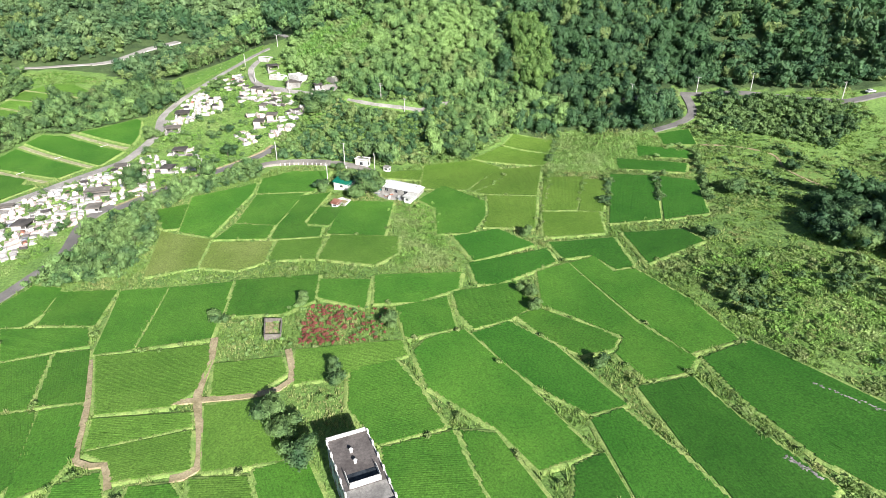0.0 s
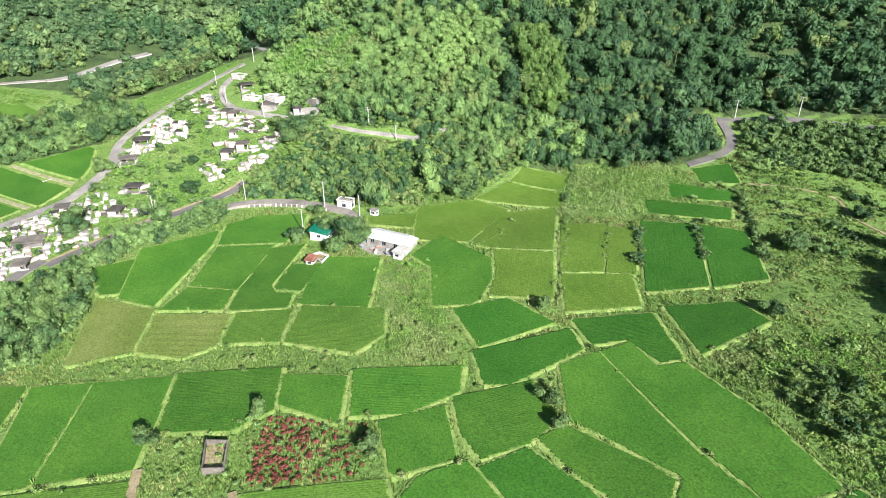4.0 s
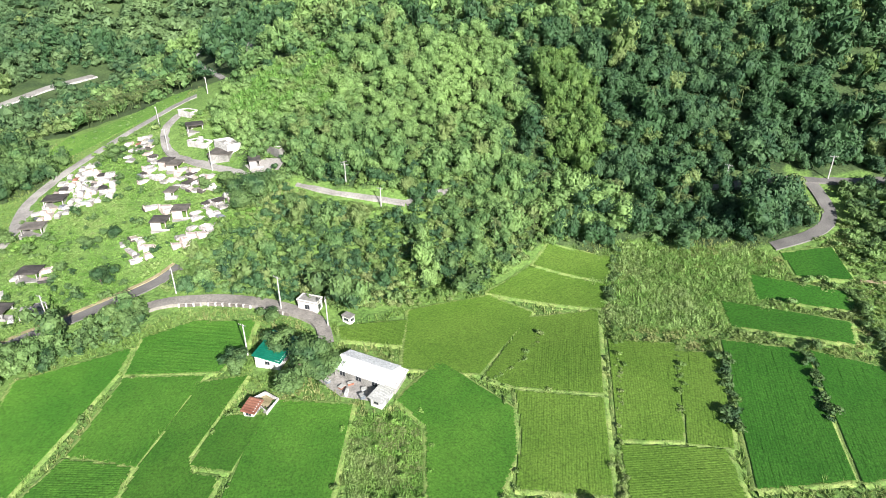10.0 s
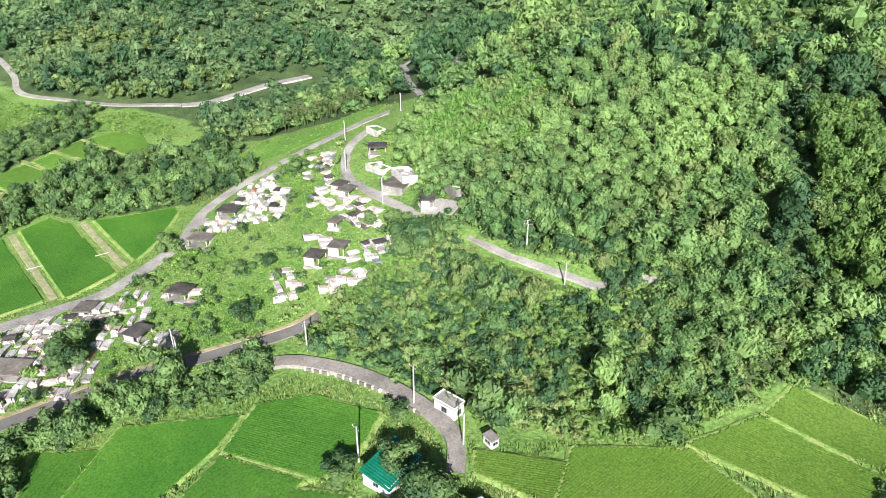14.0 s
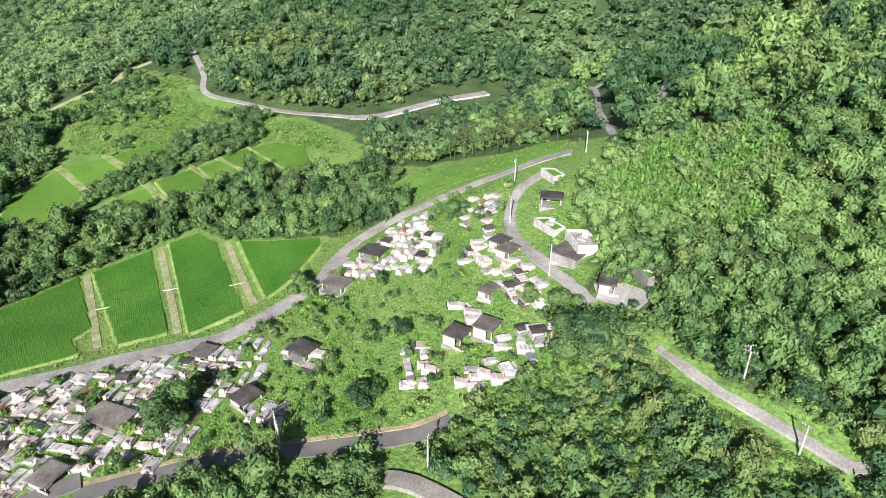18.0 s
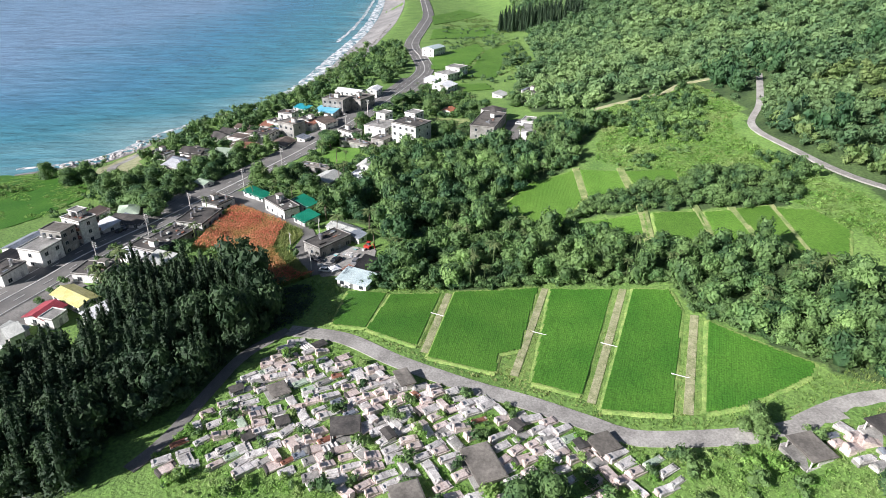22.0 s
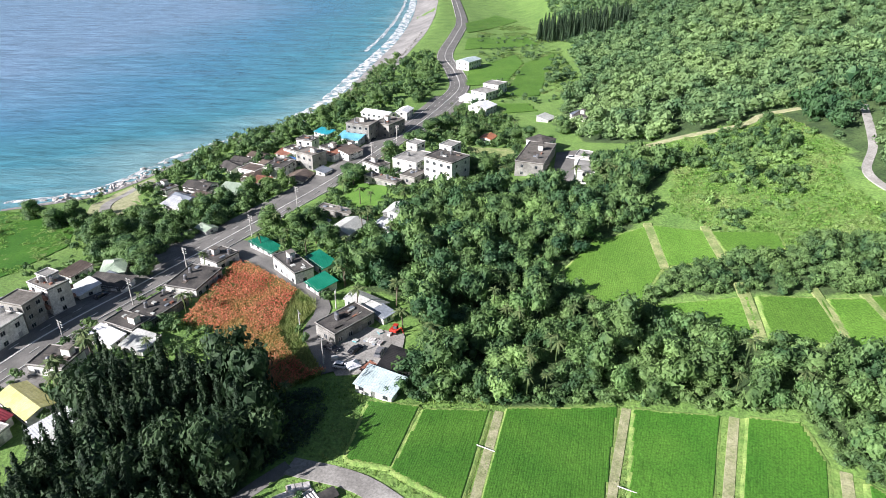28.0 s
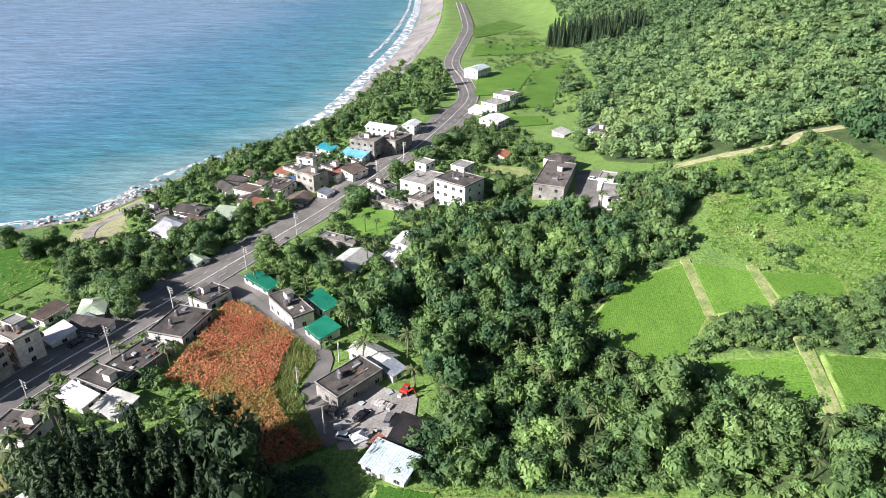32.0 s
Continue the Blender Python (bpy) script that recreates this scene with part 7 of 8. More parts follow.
stand("meadow_bushes", BUSH, x, y, (tone >= 0.25) & (rng.random(len(x)) < 0.6), "leaf_hill", "leafy bushes on the hillside meadow", "scrub", 1.2, 0.4)
x, y = places(MEADOW, 5.5)
tone = drift(x, y, 0.05) + 0.5 * drift(x, y, 0.16) + rng.normal(0, 0.22, len(x))
stand("meadow_trees", TREE, x, y, tone > 0.12, "leaf_wood", "clumps of small trees on the hillside meadow", "wood", 0.6, 0.3)
x, y = places(PLOTS["lawn"], 1.5, free=False)
strew("lawn_grass", SHOOT, x, y, rng.uniform(0.5, 1.0, len(x)), M["leaf_verdant"], "rough tufts on the mown hillside meadow", "grass", 0.0)
x, y = places(PLOTS["lawn"], 5.0, free=False)
strew("lawn_bushes", BUSH, x, y, sizes(len(x), 0.5, 0.3, 0.2), M["leaf_hill"], "small bushes dotted over the hillside meadow", "scrub", 0.1)
x, y = places(MEADOW, 1.3)
strew("meadow_grass", SHOOT, x, y, rng.uniform(0.6, 1.3, len(x)), M["leaf_weed"], "tall meadow grass", "grass", 0.0)
x, y = places(PLOTS["grovezone"], 4.6)
for zone in ("grovezonetwo", "grovezonethree"):
    more = places(PLOTS[zone], 4.6)
    x, y = np.concatenate([x, more[0]]), np.concatenate([y, more[1]])
strew("cypress_grove", CYPRESS, x, y, rng.uniform(0.7, 1.3, len(x)), M["leaf_cypress"], "dark dense grove of slim cypresses", "grove", 0.2)
x, y = places(PLOTS["grovezone"], 5.2)
for zone in ("grovezonetwo", "grovezonethree"):
    more = places(PLOTS[zone], 5.2)
    x, y = np.concatenate([x, more[0]]), np.concatenate([y, more[1]])
edge = smooth_line(PLOTS["grovezonetwo"][3:7], 3.2)
strew("grove_tall_trees", TREE, edge[:, 0], edge[:, 1], sizes(len(edge), 1.6, 0.1), M["leaf_grove"], "tall dark trees on the edge of the grove", "wood", 0.2, rng.uniform(1.5, 1.9, len(edge)))
# the grove's cast shadow, painted as dark leaf colour on low weeds
dark = places(PLOTS["darkpatch"], 2.0)
strew("grove_edge_weeds", LOW, *dark, sizes(len(dark[0]), 1.1), M["leaf_grove"], "rank dark weeds beside the grove", "weeds", 0.05)
strew("grove_trees", TREE, x, y, sizes(len(x), 1.15), M["leaf_grove"], "dark broadleaf trees among the cypresses", "wood", 0.2, rng.uniform(1.0, 1.5, len(x)))

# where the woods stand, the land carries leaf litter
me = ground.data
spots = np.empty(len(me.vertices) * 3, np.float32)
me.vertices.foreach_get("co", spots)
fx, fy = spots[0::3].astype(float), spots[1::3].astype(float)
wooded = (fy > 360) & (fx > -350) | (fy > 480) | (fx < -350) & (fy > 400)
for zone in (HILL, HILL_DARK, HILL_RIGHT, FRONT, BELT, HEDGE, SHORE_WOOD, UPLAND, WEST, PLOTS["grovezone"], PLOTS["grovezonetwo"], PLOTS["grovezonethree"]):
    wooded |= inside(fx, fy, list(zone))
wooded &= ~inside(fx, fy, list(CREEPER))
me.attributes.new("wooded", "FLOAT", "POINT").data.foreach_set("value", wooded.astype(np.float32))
# fill between lane, path and forest
FILL = [(-72, 252), (-20, 243), (30, 268), (36, 297), (-20, 300), (-44, 304), (-58, 300), (-50, 286), (-60, 272)]
x, y = places(FILL, 2.3, avoid=PALE)
dim = drift(x, y, 0.11) + rng.normal(0, 0.4, len(x)) > 0.05
stand("path_scrub", BUSH, x, y, ~dim, "leaf_hill", "leafy scrub along the concrete path", "scrub", 1.0, 0.4, 1.3, 0.2)
stand("path_scrub_dark", BUSH, x, y, dim, "leaf_dark", "darker scrub along the concrete path", "scrub", 1.1, 0.4, 1.3, 0.2)
x, y = places(FILL, 6.5, avoid=PALE)
stand("path_trees", TREE, x, y, x < 1e9, "leaf_dark", "small trees along the concrete path", "wood", 0.55, 0.3, 1.4, 0.2)
row = np.repeat(beside(LINES["path"], 3.6), 14, 0)
strew("path_weeds", LOW, row[:, 0] + rng.normal(0, 1.3, len(row)), row[:, 1] + rng.normal(0, 1.0, len(row)), rng.uniform(0.4, 0.9, len(row)), M["leaf_scrub"], "low weeds below the concrete path", "weeds", 0.05)
INNER_SIDE = [(-91, 322), (-98, 343), (-87, 339), (-74, 323), (-62, 312), (-50, 312), (-46, 300), (-58, 298), (-72, 306)]
x, y = places(INNER_SIDE, 1.6, avoid=(ROAD, HOUSE, PLOT, 7))
stand("inner_weeds", LOW, x, y, rng.random(len(x)) < 0.7, "leaf_verdant", "bright weeds between walled plots", "weeds", 0.6, 0.3, 1.2, 0.05)
x, y = places(INNER_SIDE, 4.0, avoid=(ROAD, HOUSE, PLOT, 7))
stand("inner_bushes", BUSH, x, y, rng.random(len(x)) < 0.6, "leaf_hill", "bushes between walled plots", "scrub", 0.9, 0.35)

# rough grass on banks and waste land round the fields
NEAR = [(-150, 60), (120, 60), (170, 150), (170, 268), (100, 258), (60, 268), (38, 268), (10, 252), (-24, 238), (-60, 250), (-106, 212), (-128, 160)]
x, y = places(NEAR, 1.0, jitter=0.6)
keep = (rng.random(len(x)) < 0.62 + 0.38 * drift(x, y, 0.13)) & ((x < 75) | (rng.random(len(x)) < 0.6))
strew("bank_grass", SHOOT, x[keep], y[keep], rng.uniform(0.6, 1.5, int(keep.sum())), M["leaf_weed"], "rough grass on the paddy banks", "grass")
x, y = places(NEAR, 2.5, jitter=0.6)
pick = rng.random(len(x))
west = (x < 66) & (y < 225)
strew("bank_bushes", BUSH, x[west & (pick < 0.2)], y[west & (pick < 0.2)], rng.uniform(0.3, 0.95, int((west & (pick < 0.2)).sum())), M["leaf_scrub"], "low bushes on the paddy banks", "scrub", 0.1)
x, y = places(NEAR, 2.4, jitter=0.6)
keep = (x < 66) & (rng.random(len(x)) < 0.75)
strew("reeds", REED, x[keep], y[keep], rng.uniform(0.5, 1.1, int(keep.sum())), M["leaf_weed"], "tall reedy grass along the banks", "grass")
# old terraces on the east: creeping scrub, tall grass, thickets along their edges
OLD_TERRACES = [(58, 60), (150, 60), (170, 150), (170, 262), (112, 276), (100, 258), (38, 266), (40, 222), (60, 190), (58, 120)]
x, y = places(OLD_TERRACES, 1.75, avoid=PALE + (9,), jitter=0.55)
tone = drift(x, y, 0.06) + 0.5 * drift(x, y, 0.17) + rng.normal(0, 0.18, len(x))
strew("terrace_creeper", LOW, x[tone > 0.4], y[tone > 0.4], sizes(int((tone > 0.4).sum()), 0.85), M["leaf_scrub"], "low creeping scrub on abandoned terraces", "scrub", 0.05)
m = (tone > -0.9) & (tone <= 0.4) & (rng.random(len(x)) < 0.3)
strew("terrace_grass", LOW, x[m], y[m], sizes(int(m.sum()), 0.75), M["leaf_weed"], "spreading pale grass on abandoned terraces", "grass", 0.05)
m = (tone > 1.05) & (x > 84)
strew("terrace_bushes", BUSH, x[m], y[m], sizes(int(m.sum()), 0.85), M["leaf_hill"], "leafy bushes on abandoned terraces", "scrub", 0.1)
EAST_SLOPE = [(66, 150), (74, 158), (92, 160), (112, 150), (112, 118), (92, 106), (76, 118), (70, 134)]
x, y = places(EAST_SLOPE, 1.9, avoid=PALE)
tone = drift(x, y, 0.09) + 0.5 * drift(x, y, 0.23) + rng.normal(0, 0.3, len(x))
stand("slope_creeper", LOW, x, y, tone < 0.1, "leaf_verdant", "bright creepers on the rough eastern slope", "creeper", 0.8, 0.3, 1.4, 0.05)
stand("slope_bushes", BUSH, x, y, (tone >= 0.1) & (tone < 0.55), "leaf_scrub", "pale bushes on the rough eastern slope", "scrub", 0.7, 0.35)
stand("slope_bushes_dark", BUSH, x, y, tone >= 0.55, "leaf_wood", "dark bushes on the rough eastern slope", "scrub", 0.9, 0.35)
CANE = [(40, 262), (49, 268), (86, 257), (88, 241), (76, 227), (53, 231), (40, 236)]
x, y = places(CANE, 1.05, avoid=PALE + (9,))
stand("cane_grass", REED, x, y, x < 1e9, "leaf_cane", "tall pale green cane grass below the forest", "grass", 0.9, 0.25, 1.2, 0.05)
x, y = places(CANE, 1.9, avoid=PALE + (9,))
stand("cane_undergrowth", LOW, x, y, x < 1e9, "leaf_cane", "matted pale grass among the cane", "grass", 0.9, 0.25, 1.4, 0.05)
THICKET = [(113, 274), (159, 256), (160, 236), (146, 225), (129, 238), (107, 254)]
x, y = places(THICKET, 1.8)
stand("road_thicket", BUSH, x, y, x < 1e9, "leaf_wood", "tall scrub below the hill road", "scrub", 1.4, 0.35, 1.5)
for line in ([(126, 230), (131, 222), (137, 211)], [(116, 213), (118, 203)], [(103, 209), (105, 198)], [(107, 253), (132, 238), (145, 225)], [(98, 235), (94, 215), (90, 196)], [(79, 219), (74, 199)], [(62, 219), (56, 199)], [(49, 262), (43, 245)]):
    way = smooth_line(line, 1.1)
    x, y = np.array([p[0] for p in way]), np.array([p[1] for p in way])
    x, y = np.repeat(x, 2) + rng.normal(0, 0.7, len(x) * 2), np.repeat(y, 2) + rng.normal(0, 0.7, len(y) * 2)
    strew("terrace_hedge", BUSH, x, y, sizes(len(x), 0.8), M["leaf_wood"], "dark thicket along a terrace edge", "hedge", 0.1)
for line in ([(43, 245), (41.5, 232), (38.5, 214), (33.5, 196), (31, 184)], [(54, 226), (47.5, 204)], [(24.5, 233), (18, 222), (11, 215)]):
    way = np.repeat(smooth_line(line, 1.0), 2, 0)
    strew("field_hedge", BUSH, way[:, 0] + rng.normal(0, 0.4, len(way)), way[:, 1] + rng.normal(0, 0.4, len(way)), sizes(len(way), 0.45, 0.3, 0.25), M["leaf_scrub"], "low ragged hedge along a field ditch", "hedge", 0.1)
trail = smooth_line([(102, 240), (114, 235), (124, 226), (124, 216), (127, 206), (130, 198)], 1.2)
ribbon("path", trail, 1.0, M["soil"], 0.1, "pale trodden trail along an old terrace", "path", 0.3)
for shift in (-20, -13, -7, 6, 12, 18):
    way = beside(trail, shift)
    x, y = way[:, 0] + rng.normal(0, 0.35, len(way)), way[:, 1] + rng.normal(0, 0.35, len(way))
    strew("terrace_edge", BUSH, x, y, sizes(len(x), 0.42, 0.35, 0.2), M["leaf_wood"], "shaggy dark edge of an old terrace", "hedge", 0.1)
x, y = places(PLOTS["weeds"], 2.0, free=False)
strew("fallow_bushes", BUSH, x[::5], y[::5], sizes(len(x[::5]), 0.55), M["leaf_verdant"], "clumps of weeds on a fallow plot", "weeds", 0.1)
x, y = places(PLOTS["weeds"], 0.8, free=False)
strew("fallow_tufts", SHOOT, x, y, rng.uniform(0.7, 1.4, len(x)), M["leaf_verdant"], "bright upright grass on a fallow plot", "weeds")
x, y = places(PLOTS["weeds"], 1.2, free=False)
tone = drift(x, y, 0.3) + rng.normal(0, 0.3, len(x))
strew("fallow_grass", LOW, x, y, rng.uniform(0.4, 0.8, len(x)), M["leaf_verdant"], "rank grass on a fallow plot", "weeds", 0.1)
strew("fallow_weeds", LOW, x[tone > 0], y[tone > 0], rng.uniform(0.4, 0.9, int((tone > 0).sum())), M["leaf_scrub"], "spreading weeds on a fallow plot", "weeds", 0.05)
x, y = places(PLOTS["orchard"], 1.0, free=False)
green = (x < -36) | (rng.random(len(x)) < np.where(x < -26, 0.25, 0.8))
strew("garden_weeds", SHOOT, x, y, rng.uniform(0.8, 1.5, len(x)), M["leaf_weed"], "green weeds of a garden plot", "weeds")
strew("garden_flowers", BUSH, x[~green], y[~green], rng.uniform(0.3, 0.6, int((~green).sum())), M["leaf_rose"], "dull red flower rows of a garden plot", "flowers", 0.05)
strew("garden_bushes", BUSH, x[green][::9], y[green][::9], rng.uniform(0.3, 0.8, len(x[green][::9])), M["leaf_hill"], "green bushes of a garden plot", "scrub", 0.05)
# the graveyard's own growth
x, y = places(GRAVEYARD, 1.15, avoid=(ROAD, HOUSE, 7))
strew("graveyard_grass", SHOOT, x, y, rng.uniform(0.5, 1.1, len(x)), M["leaf_verdant"], "fresh green grass between the graves", "grass")
x, y = places(GRAVEYARD, 2.4, avoid=(ROAD, HOUSE, 7))
keep = rng.random(len(x)) < np.where(x > -122, 0.18 + 0.3 * drift(x, y, 0.15), 0.42)
strew("graveyard_creeper", LOW, x[~keep], y[~keep], rng.uniform(0.5, 1.0, int((~keep).sum())), M["leaf_verdant"], "creepers between the graves", "creeper", 0.05)
fresh = keep & (rng.random(len(x)) < 0.6)
strew("graveyard_bushes", BUSH, x[fresh], y[fresh], sizes(int(fresh.sum()), 0.75, 0.4), M["leaf_verdant"], "fresh green bushes among the graves", "scrub", 0.1)
keep &= ~fresh
strew("graveyard_bushes_dark", BUSH, x[keep], y[keep], sizes(int(keep.sum()), 0.8, 0.4), M["leaf_wood"], "darker bushes among the graves", "scrub", 0.1)
x, y = places(GRAVEYARD, 7.5, avoid=(ROAD, HOUSE, 7))
strew("graveyard_trees", TREE, x, y, sizes(len(x), 0.38, 0.3, 0.25), M["leaf_wood"], "small trees among the graves", "wood", 0.1)
# fresh green verge grass elsewhere
for plot_key in ("strip1", "strip2", "strip3", "strip4"):
    x, y = places(PLOTS[plot_key], 0.7, free=False)
    strew("strip_tufts", SHOOT, x, y, rng.uniform(0.35, 0.8, len(x)), M["leaf_weed"], "pale tufts of grass on a strip between paddies", "grass", 0.0)
VERGE = [(-215, 185), (-190, 178), (-150, 230), (-128, 262), (-126, 320), (-95, 350), (-95, 362), (-150, 348), (-145, 300), (-205, 225)]
x, y = places(VERGE, 1.2)
strew("verge_grass", SHOOT, x, y, rng.uniform(0.5, 1.2, len(x)), M["leaf_weed"], "pale grass along the lane and paddies", "grass")
# the red field
x, y = places(PLOTS["red"], 0.56, free=False)
red = ~inside(x, y, PLOTS["greencorn"]) & (rng.random(len(x)) < 0.8 + 0.3 * drift(x, y, 0.22))
strew("sorghum_stalks", STALK, x, y, rng.uniform(0.85, 1.25, len(x)), M["leaf_stalk"], "yellow-green leaves of a sorghum crop", "crop")
strew("sorghum_heads", HEAD, x[red], y[red], rng.uniform(0.85, 1.2, int(red.sum())), M["leaf_red"], "rusty red ripe sorghum heads", "crop")
VILLAGE = [(-205, 105), (-240, 108), (-330, 150), (-420, 200), (-470, 235), (-470, 262), (-420, 262), (-380, 260), (-345, 250), (-330, 225), (-310, 205), (-285, 190), (-255, 185), (-215, 180), (-190, 175)]
x, y = places(VILLAGE, 6.0)
keep = (rng.random(len(x)) < 0.7) & ((x < -292) | (y > 168))
stand("village_trees", TREE, x, y, keep, "leaf_wood", "dark garden trees between the houses", "wood", 0.55, 0.3)
x, y = places(VILLAGE, 9.0)
stand("village_palms", ARECA, x, y, rng.random(len(x)) < 0.6, "leaf_palm", "garden palms between the houses", "palms", 1.0, 0.2, 1.2, 0)
x, y = places(VILLAGE, 3.0)
keep = rng.random(len(x)) < 0.55
strew("village_shrubs", BUSH, x[keep], y[keep], rng.uniform(0.6, 2.2, int(keep.sum())), M["leaf_wood"], "garden shrubs between the houses", "scrub", 0.1)
x, y = places([(-355, 75), (-330, 140), (-410, 180), (-450, 205), (-520, 190), (-440, 140), (-400, 105)], 6.5)
stand("seaside_trees", TREE_MID, x, y, rng.random(len(x)) < 0.75, "leaf_wood", "dark trees between houses and shore", "wood", 0.7, 0.3)
row = beside(smooth_line([(-283, 128), (-307.2, 141), (-331, 155.8), (-345.5, 165.8)], 5.5), -12.5)
stand("roadside_trees", TREE, row[:, 0] + rng.normal(0, 1, len(row)), row[:, 1] + rng.normal(0, 1, len(row)), row[:, 0] < -284, "leaf_wood", "tall dark trees overhanging the coast road", "wood", 0.85, 0.2)
x, y = places(PLOTS["meadow"], 1.6, free=False)
tone = drift(x, y, 0.07) + 0.6 * drift(x, y, 0.2) + rng.normal(0, 0.25, len(x))
stand("meadow_tufts", LOW, x, y, (tone > 0.0) & (tone < 0.9), "leaf_verdant", "rank grass tufts on the shore meadow", "grass", 0.75, 0.3, 1.1, 0.05)
stand("meadow_bushes", BUSH, x, y, tone >= 1.15, "leaf_scrub", "low bushes on the shore meadow", "scrub", 0.7, 0.3)
x, y = places([(-355, 62), (-240, 92), (-330, 140), (-410, 180), (-450, 205), (-440, 150), (-400, 115)], 3.6)
keep = rng.random(len(x)) < 0.4
strew("seaside_shrubs", BUSH, x[keep], y[keep], rng.uniform(0.6, 2.4, int(keep.sum())), M["leaf_wood"], "shrubs between houses and shore", "scrub", 0.1)
x, y = places([(-460, 262), (-520, 262), (-640, 262), (-760, 275), (-760, 330), (-640, 335), (-520, 322), (-470, 295)], 5.0)
keep = rng.random(len(x)) < 0.25
strew("farmland_shrubs", BUSH, x[keep], y[keep], rng.uniform(0.8, 2.6, int(keep.sum())), M["leaf_far"], "shrubs between far fields", "scrub", 0.1)
x, y = places([(-470, 262), (-640, 262), (-760, 275), (-900, 290), (-900, 340), (-760, 345), (-640, 335), (-520, 322), (-470, 295)], 3.2)
tone = drift(x, y, 0.06) + rng.normal(0, 0.3, len(x))
stand("farmland_weeds", LOW, x, y, tone > 0.15, "leaf_scrub", "weedy strips between far fields", "weeds", 1.1, 0.3, 1.2, 0.05)
x, y = places([(-470, 262), (-640, 262), (-640, 335), (-520, 322), (-470, 295)], 8.0)
stand("farmland_trees", TREE_MID, x, y, rng.random(len(x)) < 0.45, "leaf_far", "scattered trees between far fields", "wood", 0.7, 0.3)

x, y = places([(-475, 158), (-555, 190), (-660, 205), (-660, 222), (-560, 228), (-520, 226), (-478, 212)], 6.0)
stand("beach_trees", TREE_MID, x, y, rng.random(len(x)) < 0.8, "leaf_wood", "dark trees between beach and road", "wood", 0.7, 0.3)

# ---- the shore ----
coast = smooth_line(COAST[2:], 5.0)


def band(name, line, near_off, far_off, material, label, category, lift, ragged=0.0, drop=0.0, level=None, kind="structure"):
    """A strip along a line between two offsets to its right."""
    k = 6
    n = len(line)
    shift = np.linspace(near_off, far_off, k)[None] + np.cumsum(rng.normal(0, ragged, (n, 1)), 0) * 0.25 + rng.normal(0, ragged, (n, k))
    d = np.gradient(line, axis=0)
    d /= np.linalg.norm(d, axis=1)[:, None]
    p = line[:, None] + np.stack([d[:, 1], -d[:, 0]], 1)[:, None] * shift[..., None]
    z = land(p[..., 0].ravel(), p[..., 1].ravel()) + lift if level is None else np.full(p[..., 0].size, level)
    ids = np.arange(n * k).reshape(n, k)
    q = np.stack([ids[:-1, :-1], ids[:-1, 1:], ids[1:, 1:], ids[1:, :-1]], -1).reshape(-1, 4)
    q = q[rng.random(len(q)) >= drop]
    return tagged(new(name, mesh_of(name, np.concatenate([p.reshape(-1, 2), z[:, None]], 1), q, material, True)), label, category, kind=kind)


beach_from = int(np.argmin(np.abs(coast[:, 0] + 520)))
band("beach", coast[beach_from:], -8, 36, M["sand"], "grey sand and shingle beach", "beach", 0.25)
band("beach", coast[:beach_from + 1], -2, 9, M["rock"], "stony strip of shore", "beach", 0.2)
band("surf", coast[beach_from - 4:], -9, 2, M["foam"], "white surf breaking on the beach", "surf", 0, 0.5, 0.0, SEA + 0.12)
band("surf", coast[beach_from + 45:], -22, -18, M["foam"], "white line of a breaking wave", "surf", 0, 0.6, 0.0, SEA + 0.14)
band("surf", coast[:beach_from - 2], -3, 0, M["foam"], "thin white wash along the stones", "surf", 0, 0.5, 0.0, SEA + 0.1)


def boulder(seed, size):
    r = np.random.default_rng(seed)
    v = BALL[0] * r.uniform(0.75, 1.2, (len(BALL[0]), 1)) * size * (1.2, 0.9, 0.7)
    return v, BALL[1]


STONES = [boulder(s, 1.0) for s in range(4)]
pick = coast[4:beach_from + 30]
pick = np.repeat(beside(pick[pick[:, 0] > -412], 2.0), 7, 0)
x, y = pick[:, 0] + rng.normal(0, 2.6, len(pick)), pick[:, 1] + rng.normal(0, 2.6, len(pick))
strew("shore_rocks", STONES, x, y, rng.uniform(0.6, 1.6, len(x)), M["limewash"], "pale armour blocks piled along the shore", "rocks", 0.1, rng.uniform(0.9, 1.5, len(x)), SEA - 2)
pick = np.repeat(beside(coast[beach_from + 8:beach_from + 60], 30), 2, 0)
strew("beach_rocks", STONES, pick[:, 0] + rng.normal(0, 1.5, len(pick)), pick[:, 1] + rng.normal(0, 1.5, len(pick)), rng.uniform(0.6, 1.3, len(pick)), M["rock"], "pale stone revetment above the beach", "rocks", 0.0)

# dry-stone edges of two terraces
for wall_key in ("stones1", "stones2"):
    a, b = np.array(PLOTS[wall_key][0]), np.array(PLOTS[wall_key][1])
    wall = thing("stone_wall", pose(a[0], a[1], land_at(*a)), "low dry wall of pale field stones on a paddy bank", "wall")
    for i in range(26):
        p = a + (b - a) * (i + 0.5) / 26 + rng.normal(0, 0.18, 2)
        stone = new("stone", mesh_of("stone", *boulder(i % 6, 0.5), M["rock"], True)) if i == 0 else new("stone", wall.children[0].data)
        stone.parent = wall
        stone.matrix_local = pose(p[0] - a[0], p[1] - a[1], land_at(*p) - land_at(*a) + 0.25, 0, 0, float(rng.uniform(0, 360)))


# ---- single trees ----
LEAVES = {"broad": "leaf_wood", "palm": "leaf_palm", "spire": "leaf_cypress"}
TREE_BANK = {}


